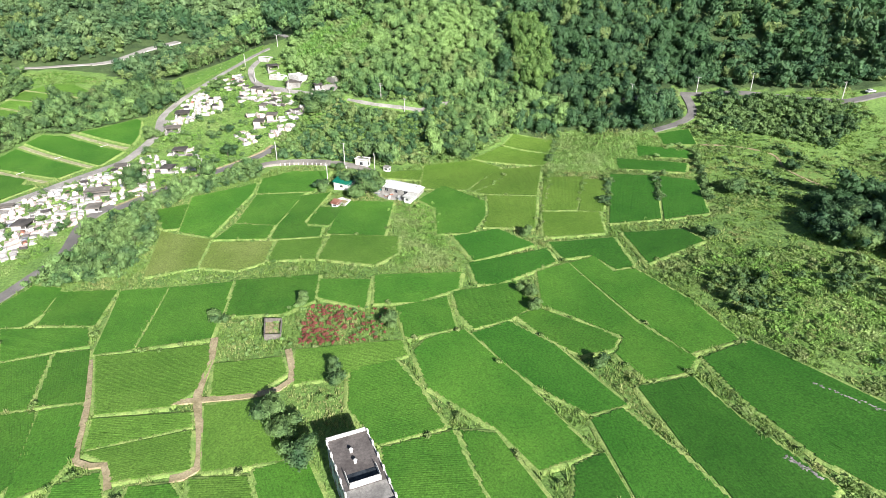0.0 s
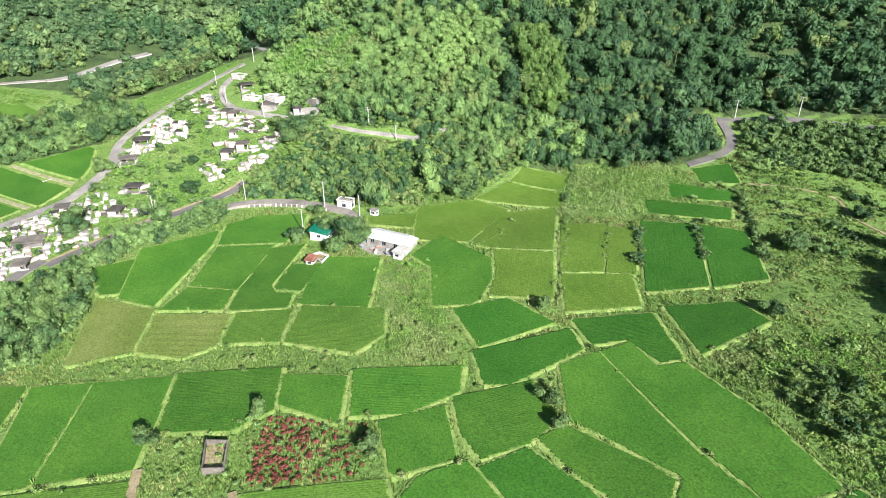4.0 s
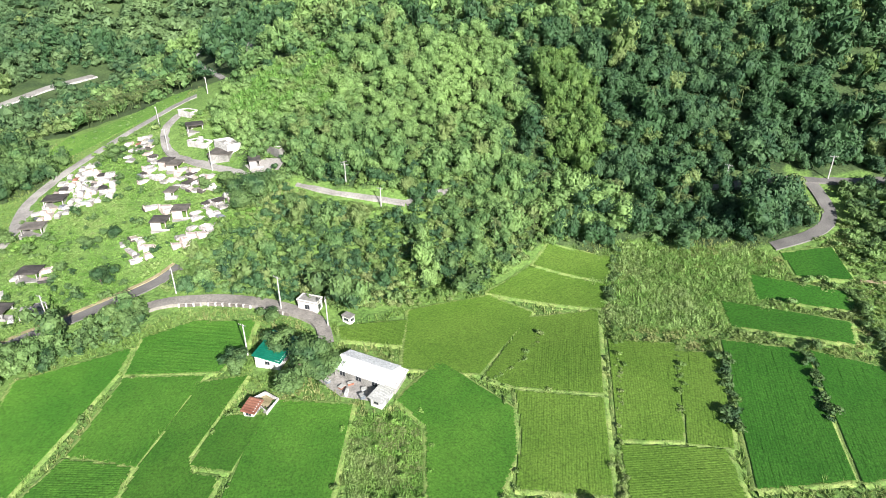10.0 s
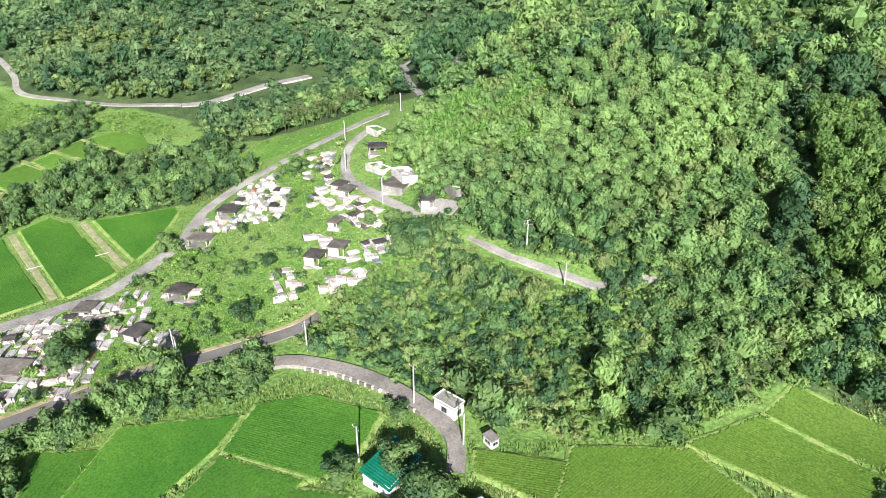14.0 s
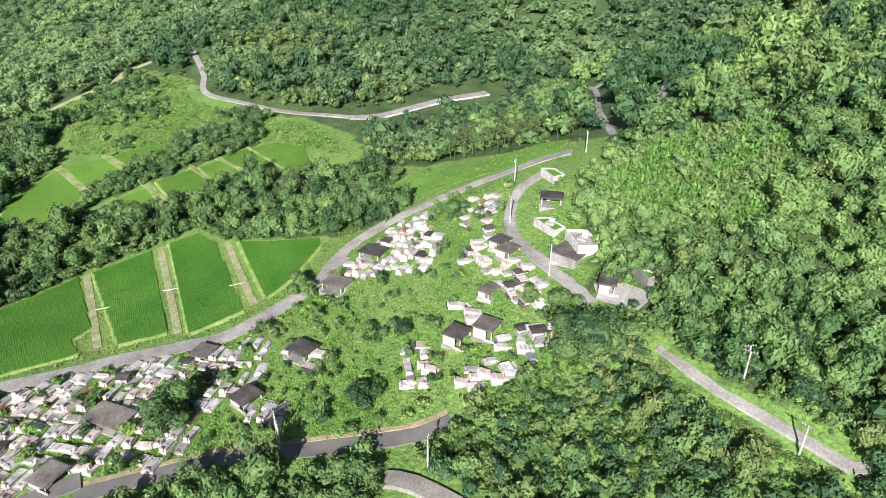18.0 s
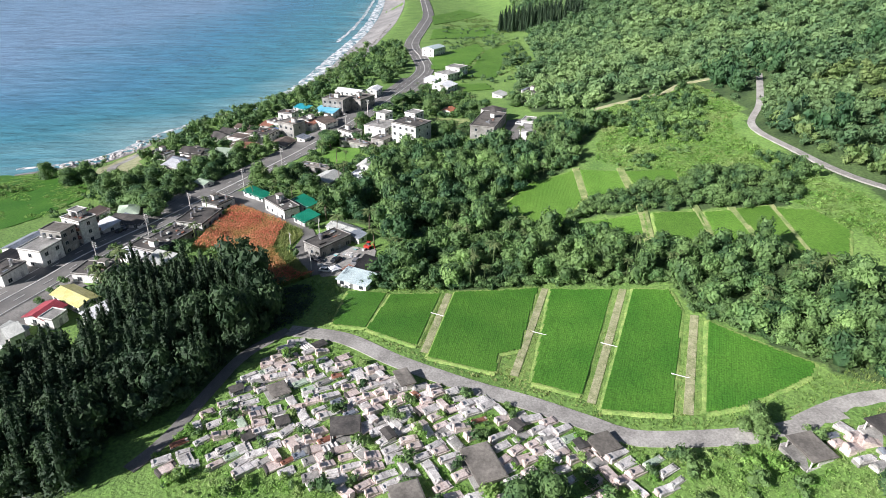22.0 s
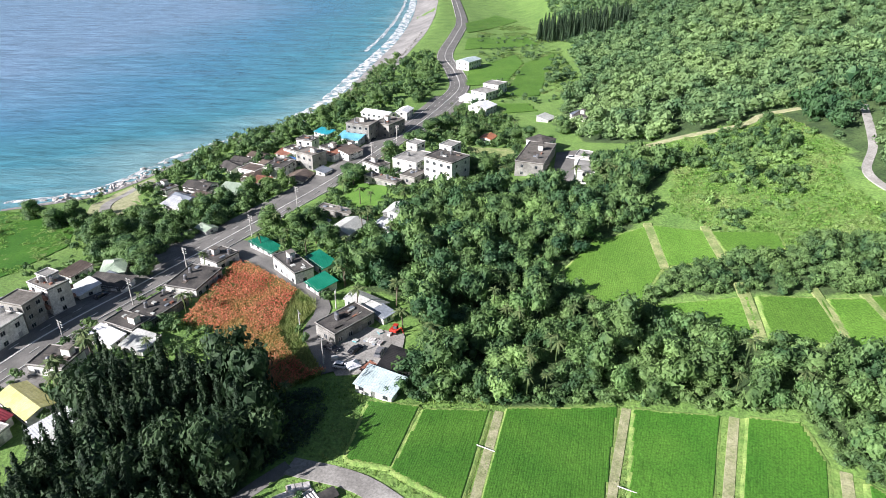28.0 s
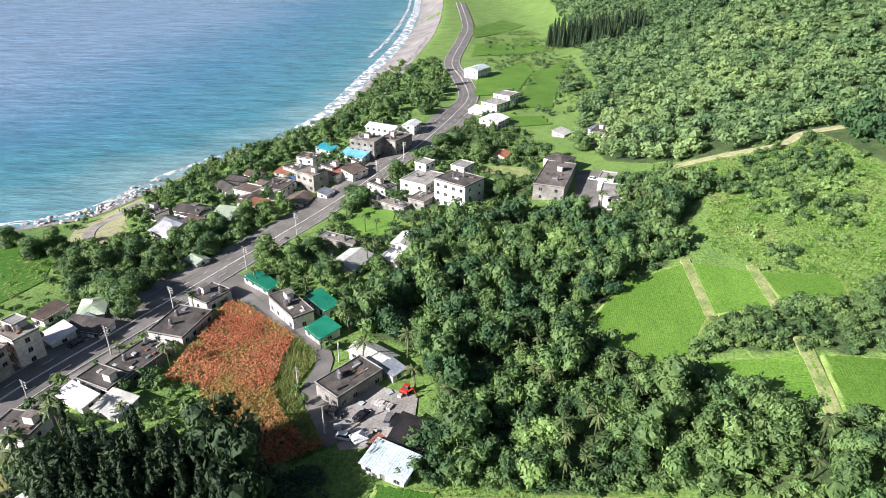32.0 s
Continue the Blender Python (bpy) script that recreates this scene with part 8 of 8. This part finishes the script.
def tree(kind, x, y, radius, tall):
    key = (kind, round(radius), round(tall))
    at = pose(x, y, land_at(x, y), 0, 0, float(rng.uniform(0, 360)))
    if key in TREE_BANK:
        copy_thing(TREE_BANK[key], at)
        return
    ob = thing("palm_tree" if kind == "palm" else "tree", at, {"broad": "bushy broadleaf tree with a dark green crown", "palm": "slender coconut palm with arching fronds", "spire": "slim dark conifer standing in the village"}[kind], "palm" if kind == "palm" else "tree")
    bm = bmesh.new()
    if kind == "palm":
        lean = 0.06 * tall
        rod(bm, (0, 0, -0.3), (lean * 0.4, 0, tall * 0.5), 0.22, 0.16, 8)
        rod(bm, (lean * 0.4, 0, tall * 0.5), (lean, 0, tall), 0.16, 0.12, 8)
        v, f = palm_head(len(TREE_BANK), 15, radius)
        v = v + (lean, 0, tall)
    elif kind == "spire":
        rod(bm, (0, 0, -0.3), (0, 0, tall * 0.9), 0.2, 0.05, 7)
        v, f = spire(radius * 0.8, tall, 420, 0.45, len(TREE_BANK))
    else:
        rod(bm, (0, 0, -0.3), (0, 0, tall * 0.45), 0.09 * radius, 0.06 * radius, 7)
        for i in range(4):
            a = i * 1.7 + radius
            rod(bm, (0, 0, tall * 0.35), (radius * 0.45 * math.cos(a), radius * 0.45 * math.sin(a), tall * 0.7), 0.05 * radius, 0.02 * radius, 5)
        v, f = crown(radius, tall, int(380 + 280 * radius), 0.2 + 0.028 * radius, 6 + int(radius), len(TREE_BANK) + 300)
    part("trunk", bm, M["bark"], ob)
    leaves = new("crown", mesh_of("crown", v, f, M[LEAVES[kind]]))
    leaves.parent = ob
    TREE_BANK[key] = ob


# ---- single trees: kind, x, y, crown radius, height ----
tree("broad", -28.4, 223.1, 4.6, 7)
tree("broad", -45.9, 224.8, 2.2, 3.5)
tree("broad", -41.2, 238.9, 2.4, 4)
tree("broad", -124.1, 234.6, 4.2, 6.5)
tree("broad", -113.5, 319.4, 3.0, 4.5)
tree("broad", -55.8, 285.2, 6.5, 9)
tree("broad", -60.4, 285.1, 5, 7)
tree("broad", -91.8, 256.3, 2.6, 4)
tree("broad", -103.6, 273.1, 2.2, 3.5)
tree("broad", -96.1, 276.4, 2.2, 3.5)
tree("broad", -134.0, 279.3, 3, 4)
tree("broad", -66.7, 292.6, 3, 4)
tree("broad", -74.3, 293.9, 2, 3)
tree("broad", -35.9, 100.8, 3.0, 4.5)
tree("broad", -32.8, 95.2, 3.0, 4.5)
tree("broad", -26.6, 89.8, 3.2, 4.5)
tree("broad", -23.8, 110.8, 2.2, 4)
tree("broad", -25.1, 115.4, 1.8, 3)
tree("broad", -60.2, 138.8, 2.0, 3.5)
tree("broad", -13.5, 133.6, 2.2, 4)
tree("broad", 23.7, 144.7, 2.5, 3.5)
tree("broad", 23.6, 138.2, 2.0, 3)
tree("broad", -38.0, 144.3, 1.6, 3)
tree("broad", 35.0, 113.6, 2.2, 3)
tree("broad", 26.3, 180.1, 1.6, 3)
tree("broad", 125.4, 214.9, 2.5, 3.5)
tree("broad", 101.6, 199.9, 2.0, 3.0)
tree("broad", 114.0, 152.3, 5, 7)
tree("broad", 123.1, 170.4, 5, 7)
tree("broad", 80.7, 169.6, 2.0, 3.5)
tree("broad", 100.5, 200.4, 2.6, 3.5)
tree("broad", -122.2, 232.4, 4, 6)
tree("broad", -30.3, 221.2, 3, 5)
tree("palm", -299.8, 191.4, 2.8, 8)
tree("palm", -325.4, 186.9, 2.4, 7)
tree("palm", -244.8, 191.8, 2.8, 8)
tree("palm", -234.8, 204.8, 2.8, 6)
tree("palm", -231.6, 211.8, 2.8, 7)
tree("palm", -226.9, 212.9, 2.6, 6)
tree("palm", -225.5, 128.1, 3.0, 9)
tree("palm", -261.2, 186.8, 2.6, 8)
tree("palm", -328.9, 245.1, 2.8, 9)
tree("palm", -216.3, 124.5, 2.8, 9)
tree("palm", -371.8, 194.5, 2.2, 6)
tree("palm", -247.0, 202.8, 2.6, 8)
tree("palm", -225.1, 128.2, 3.0, 9)
tree("palm", -210.7, 127.1, 3.0, 9)
tree("broad", -355.5, 180.8, 5, 7)
tree("broad", -309.1, 156.2, 3.5, 5.5)
tree("broad", -305.1, 166.5, 3.5, 5.5)
tree("broad", -294.3, 173.6, 3, 5)
tree("broad", -284.1, 116.8, 5, 7.5)
tree("broad", -417.9, 223.5, 5, 8)
tree("broad", -415.9, 237.3, 4, 7)
tree("broad", -397.3, 211.9, 5, 7)
tree("broad", -394.9, 258.8, 4, 7)
tree("broad", -484.5, 187.4, 6, 8)
tree("broad", -460.8, 169.7, 4, 6)
tree("broad", -447.1, 158.9, 4, 6)
tree("broad", -426.1, 147.2, 4, 6)
tree("broad", -406.7, 128.8, 4, 6)
tree("broad", -415.0, 140.7, 3.5, 6)
tree("broad", -328.7, 123.6, 4, 6)
tree("broad", -334.9, 132.1, 4, 6)
tree("broad", -344.1, 138.4, 4, 6)
tree("broad", -352.1, 145.4, 3.5, 5)
tree("broad", -316.3, 131.3, 4, 6)
tree("broad", -304.6, 120.0, 4, 6)
tree("broad", -318.5, 107.2, 4, 6)
tree("broad", -310.1, 99.2, 4, 6)
tree("broad", -306.3, 91.7, 4.5, 6)
tree("broad", -326.1, 74.1, 4.5, 6)
tree("broad", -321.7, 68.5, 4.5, 6)
tree("broad", -333.9, 55.6, 4.5, 6)
tree("broad", -520.5, 207.5, 6, 8)
tree("broad", -546.9, 219.2, 6, 8)
tree("broad", -484.0, 210.6, 5, 7)
tree("broad", -616.0, 221.3, 5, 6)
tree("spire", -429.3, 237.1, 2, 8)
tree("spire", -428.1, 225.5, 2, 8)
tree("broad", -347.3, 182.5, 5, 8)
tree("broad", -379.2, 197.2, 4, 6)
tree("broad", -355.1, 208.9, 3, 5)
tree("broad", -309.8, 171.8, 4, 6)
tree("broad", -311.1, 154.8, 4, 6)
tree("broad", -290.9, 180.2, 4, 6)
tree("broad", -289.1, 111.7, 5, 8)
tree("broad", -276.5, 122.0, 4, 7)
tree("broad", -411.7, 216.6, 4, 7)
tree("broad", -399.8, 236.1, 5, 8)
tree("broad", -349.1, 239.1, 5, 8)
tree("broad", -394.6, 263.7, 4, 6)
tree("broad", -401.9, 284.9, 4, 6)
tree("palm", -299.6, 189.6, 2.4, 8)
tree("palm", -289.6, 199.9, 2.4, 7)
tree("palm", -230.2, 124.9, 2.6, 8)
tree("palm", -217.1, 123.8, 2.6, 8)
tree("palm", -261.6, 187.1, 2.4, 8)
tree("palm", -328.1, 219.9, 2.4, 8)
tree("palm", -326.9, 243.2, 2.4, 9)
tree("palm", -292.9, 154.8, 2.2, 6)
tree("palm", -284.9, 171.6, 2.2, 6)
tree("broad", -29.0, 220.7, 4, 6)
tree("broad", -36.1, 228.2, 3, 4)
tree("broad", -45.2, 222.9, 2, 3)
tree("broad", -28.7, 218.9, 5.5, 7)
tree("broad", -31.8, 214.4, 4, 5)
tree("broad", -45.5, 220.8, 2, 3)


# ---- poles, walls, vehicles ----
POLE_TOPS = []


def utility_pole(x, y, high, arms):
    z = land_at(x, y)
    ob = thing("utility_pole", pose(x, y, z, 0, 0, 58 if arms > 1 else float(rng.uniform(0, 180))), "pale concrete utility pole with cross-arms and insulators" if arms > 1 else "pale concrete utility pole beside the lane", "pole", "utility poles")
    part("pole", rod(bmesh.new(), (0, 0, -0.5), (0, 0, high), 0.2, 0.13, 10), M["pole"], ob)
    for i in range(arms):
        zz = high - 0.3 - i * 0.8
        arm = part("cross_arm", box(-1.1, 1.1, 0.13, 0.25, zz, zz + 0.12), M["pole"] if arms > 1 else M["steel"], ob)
        for u in (-0.95, -0.45, 0.45, 0.95):
            part("insulator", rod(bmesh.new(), (u, 0.19, zz + 0.12), (u, 0.19, zz + 0.36), 0.06, 0.05, 6), M["plaster"], arm)
    POLE_TOPS.append((x, y, z + high - 0.2, arms))


def wires(a, b):
    """Sagging lines between two poles."""
    bm = bmesh.new()
    way = Vector((b[0] - a[0], b[1] - a[1], 0)).normalized()
    side = Vector((-way.y, way.x, 0))
    for off in (-0.9, 0.9):
        pts = []
        for i in range(9):
            t = i / 8
            pts.append(Vector(a[:3]).lerp(Vector(b[:3]), t) + side * off - Vector((0, 0, 4 * 0.7 * t * (1 - t))))
        for p, q in zip(pts, pts[1:]):
            rod(bm, p, q, 0.025, 0.025, 4)
    tagged(part("power_line", bm, M["rubber"]), "thin dark power lines sagging between poles", "cable", kind="structure")


def car(x, y, turn, paint, label, truck=False):
    ob = thing("pickup_truck" if truck else "car", pose(x, y, land_at(x, y) + 0.2, 0, 0, turn), label, "truck" if truck else "car")
    bm = bmesh.new()
    prof = [(-2.15, 0.35), (2.1, 0.35), (2.2, 0.7), (1.9, 0.85), (0.95, 0.95), (-1.9, 1.0), (-2.2, 0.8)]
    ring = [[bm.verts.new((u, yy, zz)) for u, zz in prof] for yy in (-0.85, 0.85)]
    for r in ring:
        bm.faces.new(r)
    for k in range(7):
        bm.faces.new((ring[0][k], ring[0][(k + 1) % 7], ring[1][(k + 1) % 7], ring[1][k]))
    bmesh.ops.recalc_face_normals(bm, faces=bm.faces[:])
    bmesh.ops.bevel(bm, geom=bm.edges[:], offset=0.06, segments=2, affect="EDGES")
    part("body", bm, paint, ob)
    x0, x1 = (-0.2, 0.95) if truck else (-1.75, 0.95)

    def cabin(z0, z1, inset, grow):
        b = bmesh.new()
        lo = [b.verts.new((u, v, z0)) for u, v in ((x0 - grow, -0.78 - grow), (x1 + grow, -0.78 - grow), (x1 + grow, 0.78 + grow), (x0 - grow, 0.78 + grow))]
        hi = [b.verts.new((u, v, z1)) for u, v in ((x0 + inset * 0.6, -0.62), (x1 - inset, -0.62), (x1 - inset, 0.62), (x0 + inset * 0.6, 0.62))]
        b.faces.new(hi)
        b.faces.new(lo[::-1])
        for i in range(4):
            b.faces.new((lo[i], lo[(i + 1) % 4], hi[(i + 1) % 4], hi[i]))
        return b
    part("cabin", cabin(0.93, 1.42, 0.6, 0.0), M["glass"], ob)
    part("roof", box(x0 + 0.33, x1 - 0.55, -0.64, 0.64, 1.40, 1.47), paint, ob)
    if truck:
        for s in (-1, 1):
            part("side_board", box(-2.15, -0.3, *sorted((s * 0.85, s * 0.78)), 0.98, 1.3), paint, ob)
    for u in (-1.35, 1.35):
        for s in (-1, 1):
            wheel = part("wheel", rod(bmesh.new(), (u, s * 0.62, 0.3), (u, s * 0.88, 0.3), 0.32, 0.32, 14), M["rubber"], ob)
            part("rim", rod(bmesh.new(), (u, s * 0.88, 0.3), (u, s * 0.9, 0.3), 0.19, 0.17, 10), M["steel"], wheel)
    for s in (-1, 1):
        part("headlight", box(2.12, 2.2, *sorted((s * 0.75, s * 0.45)), 0.62, 0.78), M["plaster"], ob)
    return ob


CAR_WHITE = surface("white_car_paint", (0.72, 0.72, 0.72), (0.8, 0.8, 0.8), 1.0, 3.0, 0.25, 0.0, 0.01)
CAR_GREY = surface("silver_car_paint", (0.28, 0.28, 0.29), (0.34, 0.34, 0.35), 1.0, 3.0, 0.3, 0.0, 0.01, metal=0.4)
CAR_DARK = surface("dark_car_paint", (0.02, 0.022, 0.03), (0.03, 0.033, 0.04), 1.0, 3.0, 0.25, 0.0, 0.01)
RED_PAINT = surface("red_machine_paint", (0.45, 0.03, 0.02), (0.55, 0.05, 0.03), 1.0, 3.0, 0.4, 0.1, 0.01)
car(-220.1, 189.9, 75, CAR_WHITE, "white saloon car parked in the yard")
car(-227.9, 186.6, 60, CAR_DARK, "dark pickup truck parked by the lane", True)
car(-226.6, 192.8, 140, CAR_DARK, "dark car parked beside the house")
car(-224.7, 198.9, 165, CAR_GREY, "silver car parked in the yard")
car(-262.0, 113.2, 150, CAR_DARK, "dark car parked on the coast road")
car(-415.6, 191.8, 150, CAR_WHITE, "white car on the coast road")
car(-356.3, 277.8, 60, CAR_WHITE, "white car in the car park")
car(-363.0, 168.5, 150, CAR_GREY, "silver car driving on the coast road")
car(-405.0, 187.5, 150, CAR_DARK, "dark car parked by the shops")
car(175.0, 257.6, 20, CAR_WHITE, "white van on the hill road")

# small red digger in the yard
digger = thing("excavator", pose(-233.9, 202.5, land_at(-233.9, 202.5) + 0.2, 0, 0, 60), "small red excavator parked in the yard", "excavator")
for s in (-1, 1):
    part("track", box(-1.2, 1.2, *sorted((s * 0.9, s * 0.5)), 0, 0.5), M["rubber"], digger)
part("body", box(-1.0, 0.9, -0.85, 0.85, 0.55, 1.3), RED_PAINT, digger)
cab = part("cab", box(-0.2, 0.8, -0.2, 0.75, 1.3, 2.3), M["glass"], digger)
part("roof", box(-0.3, 0.9, -0.3, 0.85, 2.3, 2.42), RED_PAINT, cab)
part("boom", rod(bmesh.new(), (0.8, -0.4, 1.0), (2.4, -0.4, 2.6), 0.16, 0.12, 6), RED_PAINT, digger)
part("stick", rod(bmesh.new(), (2.4, -0.4, 2.6), (3.1, -0.4, 1.0), 0.12, 0.09, 6), RED_PAINT, digger)
part("bucket", box(2.8, 3.3, -0.7, -0.1, 0.4, 1.0), M["steel"], digger)

# canopy tent
tent = thing("canopy_tent", pose(-218.2, 192.9, land_at(-218.2, 192.9) + 0.2, 0, 0, 30), "white pop-up canopy tent in the yard", "tent")
bm = bmesh.new()
rim = [bm.verts.new((u, v, 2.1)) for u, v in ((-1.6, -1.6), (1.6, -1.6), (1.6, 1.6), (-1.6, 1.6))]
skirt = [bm.verts.new((u, v, 1.85)) for u, v in ((-1.62, -1.62), (1.62, -1.62), (1.62, 1.62), (-1.62, 1.62))]
tip = bm.verts.new((0, 0, 2.9))
for i in range(4):
    bm.faces.new((rim[i], rim[(i + 1) % 4], tip))
    bm.faces.new((skirt[i], skirt[(i + 1) % 4], rim[(i + 1) % 4], rim[i]))
part("canopy", bm, M["sheet_white"], tent)
for u, v in ((-1.5, -1.5), (1.5, -1.5), (1.5, 1.5), (-1.5, 1.5)):
    part("leg", rod(bmesh.new(), (u, v, 0), (u, v, 2.05), 0.03, 0.03, 6), M["steel"], tent)

# leaning stone slabs in the yard
stack = thing("stone_slabs", pose(-230.0, 197.6, land_at(-230, 197.6) + 0.18, 0, 0, 60), "pale cut stone slabs stacked in the yard", "stone slabs")
for i in range(6):
    part("slab", box(-2.2 + i * 0.75, -1.65 + i * 0.75, -0.9, 0.9, 0, 0.45 + 0.1 * (i % 3)), M["marble"], stack)

# retaining wall below the bend, in panels between posts
edge = beside(LINES["bend"], 1.95)
keep = [p for p in edge if -68 < p[0] < -37]
wall = thing("retaining_wall", pose(keep[0][0], keep[0][1], land_at(*keep[0])), "pale concrete retaining wall in panels with posts below the lane", "wall")
run, last = 0.0, np.array(keep[0])
spots = [last]
for p in keep[1:]:
    while np.hypot(*(p - last)) > 1.9:
        last = last + (p - last) / np.hypot(*(p - last)) * 1.9
        spots.append(last)
for i, (p, q) in enumerate(zip(spots, spots[1:])):
    a = math.degrees(math.atan2(q[1] - p[1], q[0] - p[0]))
    zz = land_at(*p) - land_at(*keep[0])
    m = pose(p[0] - keep[0][0], p[1] - keep[0][1], zz, 0, 0, a)
    post = part("post", box(-0.2, 0.2, -0.25, 0.25, -1.4, 0.95), M["limewash"], wall)
    post.matrix_local = m
    if i % 7 != 3:
        panel = part("panel", box(0.25, 1.65, -0.12, 0.12, -1.4, 0.72), M["grey_roof"], wall)
        panel.matrix_local = m

# low wall along the far lane
edge = beside(LINES["far2"], 2.4)[4:]
wall = thing("guard_wall", pose(edge[0][0], edge[0][1], land_at(*edge[0])), "pale low concrete wall along the upland lane", "wall")
for p, q in zip(edge, edge[1:]):
    long = float(np.hypot(*(q - p)))
    piece = part("wall_panel", box(0.04, long - 0.04, -0.15, 0.15, -1.6, 0.75), M["limewash"], wall)
    piece.matrix_local = pose(p[0] - edge[0][0], p[1] - edge[0][1], land_at(*p) - land_at(*edge[0]), 0, 0, math.degrees(math.atan2(q[1] - p[1], q[0] - p[0])))

# rails of the hill road
rail = thing("guard_rail", pose(62.7, 278.5, land_at(62.7, 278.5)), "white-painted guard rail on the hill lane", "rail")
for i in range(7):
    u = i * 1.7
    part("post", box(u - 0.08, u + 0.08, -0.08, 0.08, -0.4, 1.0), M["plaster"], rail)
for zz in (0.5, 0.9):
    part("rail", box(-0.1, 10.3, -0.05, 0.05, zz, zz + 0.12), M["plaster"], rail)

# field signs on the pale strips
for sx_, sy_ in ((-189, 222), (-176, 247), (-168, 262), (-153, 273)):
    sign = thing("irrigation_pipe", pose(sx_, sy_, land_at(sx_, sy_) + 0.15, 0, 0, 60), "white plastic irrigation pipe laid across a grass strip", "pipe")
    part("pipe", rod(bmesh.new(), (-2, 0, 0.4), (2, 0, 0.4), 0.11, 0.11, 8), M["plaster"], sign)
    for u in (-1.6, 1.6):
        part("support", box(u - 0.07, u + 0.07, -0.07, 0.07, -0.1, 0.32), M["concrete"], sign)

# roof tanks on the taller houses
for tx, ty, tz in ((-237.2, 187.0, 3.8), (-255.4, 101.5, 9.0), (-346.2, 224.0, 10.0), (-360.0, 206.0, 6.0), (-409.0, 184.0, 9.0), (-375.8, 162.0, 7.0), (-271.0, 168.4, 4.5), (-241.7, 98.0, 7.0)):
    base_z = land_at(tx, ty) + tz + 0.02
    tank = thing("water_tank", pose(tx, ty, base_z), "shiny steel water tank standing on a flat roof", "water tank", "roof tanks")
    bm = rod(bmesh.new(), (0, 0, 0.35), (0, 0, 1.75), 0.62, 0.62, 14)
    part("tank", bm, M["steel"], tank)
    part("lid", rod(bmesh.new(), (0, 0, 1.75), (0, 0, 1.95), 0.55, 0.15, 14), M["steel"], tank)
    for u, v in ((-0.4, -0.4), (0.4, -0.4), (0.4, 0.4), (-0.4, 0.4)):
        part("leg", box(u - 0.05, u + 0.05, v - 0.05, v + 0.05, -0.4, 0.35), M["steel"], tank)


# odds and ends lying about the farmyard and by the sheds
def crate(x, y, w, d, high, material, label):
    bm = box(-w / 2, w / 2, -d / 2, d / 2, 0, high)
    bmesh.ops.bevel(bm, geom=bm.edges[:], offset=0.03, segments=1, affect="EDGES")
    ob = thing("crate", pose(x, y, land_at(x, y) + 0.16, 0, 0, float(rng.uniform(0, 180))), label, "crate", "clutter in the yards")
    part("box", bm, M[material], ob)
    part("lid", box(-w / 2 - 0.04, w / 2 + 0.04, -d / 2 - 0.04, d / 2 + 0.04, high, high + 0.06), M["sheet_palegrey"], ob)


for yard, count in (("farmyard", 16), ("yard", 10)):
    cx, cy = places(PLOTS[yard], 2.6, free=False)
    order = rng.permutation(len(cx))[:count]
    for k in order:
        tint = str(rng.choice(["sheet_palegrey", "sheet_teal", "sheet_rust", "sheet_brown", "plaster", "sheet_slate"]))
        if covered(cx[k:k + 1], cy[k:k + 1])[0] != HOUSE:
            crate(float(cx[k]), float(cy[k]), float(rng.uniform(0.6, 1.8)), float(rng.uniform(0.5, 1.3)), float(rng.uniform(0.3, 1.1)), tint, "weathered " + M[tint].name.replace("sheet_metal_", "").replace("_", " ") + " crate standing in the yard")
# ---- utility poles: x, y, height, with cross-arms ----
utility_pole(-235.4, 115.6, 7.8, 3)
utility_pole(-257.0, 124.6, 8.8, 3)
utility_pole(-279.2, 133.3, 8.4, 3)
utility_pole(-304.6, 148.7, 8.6, 3)
utility_pole(-327.2, 161.8, 9.5, 3)
utility_pole(-400.7, 200.0, 8.2, 3)
utility_pole(-378.7, 188.6, 7.8, 3)
utility_pole(-97.2, 240.5, 7.0, 1)
utility_pole(-73.7, 301.7, 8.1, 1)
utility_pole(-103.4, 335.7, 7.4, 1)
utility_pole(-89.3, 351.2, 6.0, 1)
utility_pole(-94.0, 317.9, 7.6, 1)
utility_pole(-28.8, 288.9, 6.4, 1)
utility_pole(-17.3, 279.7, 6.0, 1)
utility_pole(-44.4, 226.9, 8.6, 1)
utility_pole(-69.7, 251.3, 7.6, 1)
utility_pole(-40.0, 243.0, 10.0, 1)
utility_pole(-98.5, 241.1, 8.4, 1)
utility_pole(-27.1, 236.0, 8.2, 1)
utility_pole(-28.5, 288.1, 6.2, 1)
utility_pole(84.6, 282.4, 6.0, 1)
utility_pole(112.2, 278.7, 7.1, 1)
utility_pole(133.9, 274.4, 7.2, 1)
utility_pole(163.6, 256.7, 6.8, 1)
utility_pole(-248.3, 185.5, 6.0, 1)
utility_pole(-221.9, 185.2, 7.9, 1)
utility_pole(-238.0, 176.9, 6.0, 1)
highway_poles = sorted([p for p in POLE_TOPS if p[3] > 1], key=lambda p: -p[0])
for pole_a, pole_b in zip(highway_poles, highway_poles[1:]):
    wires(pole_a, pole_b)
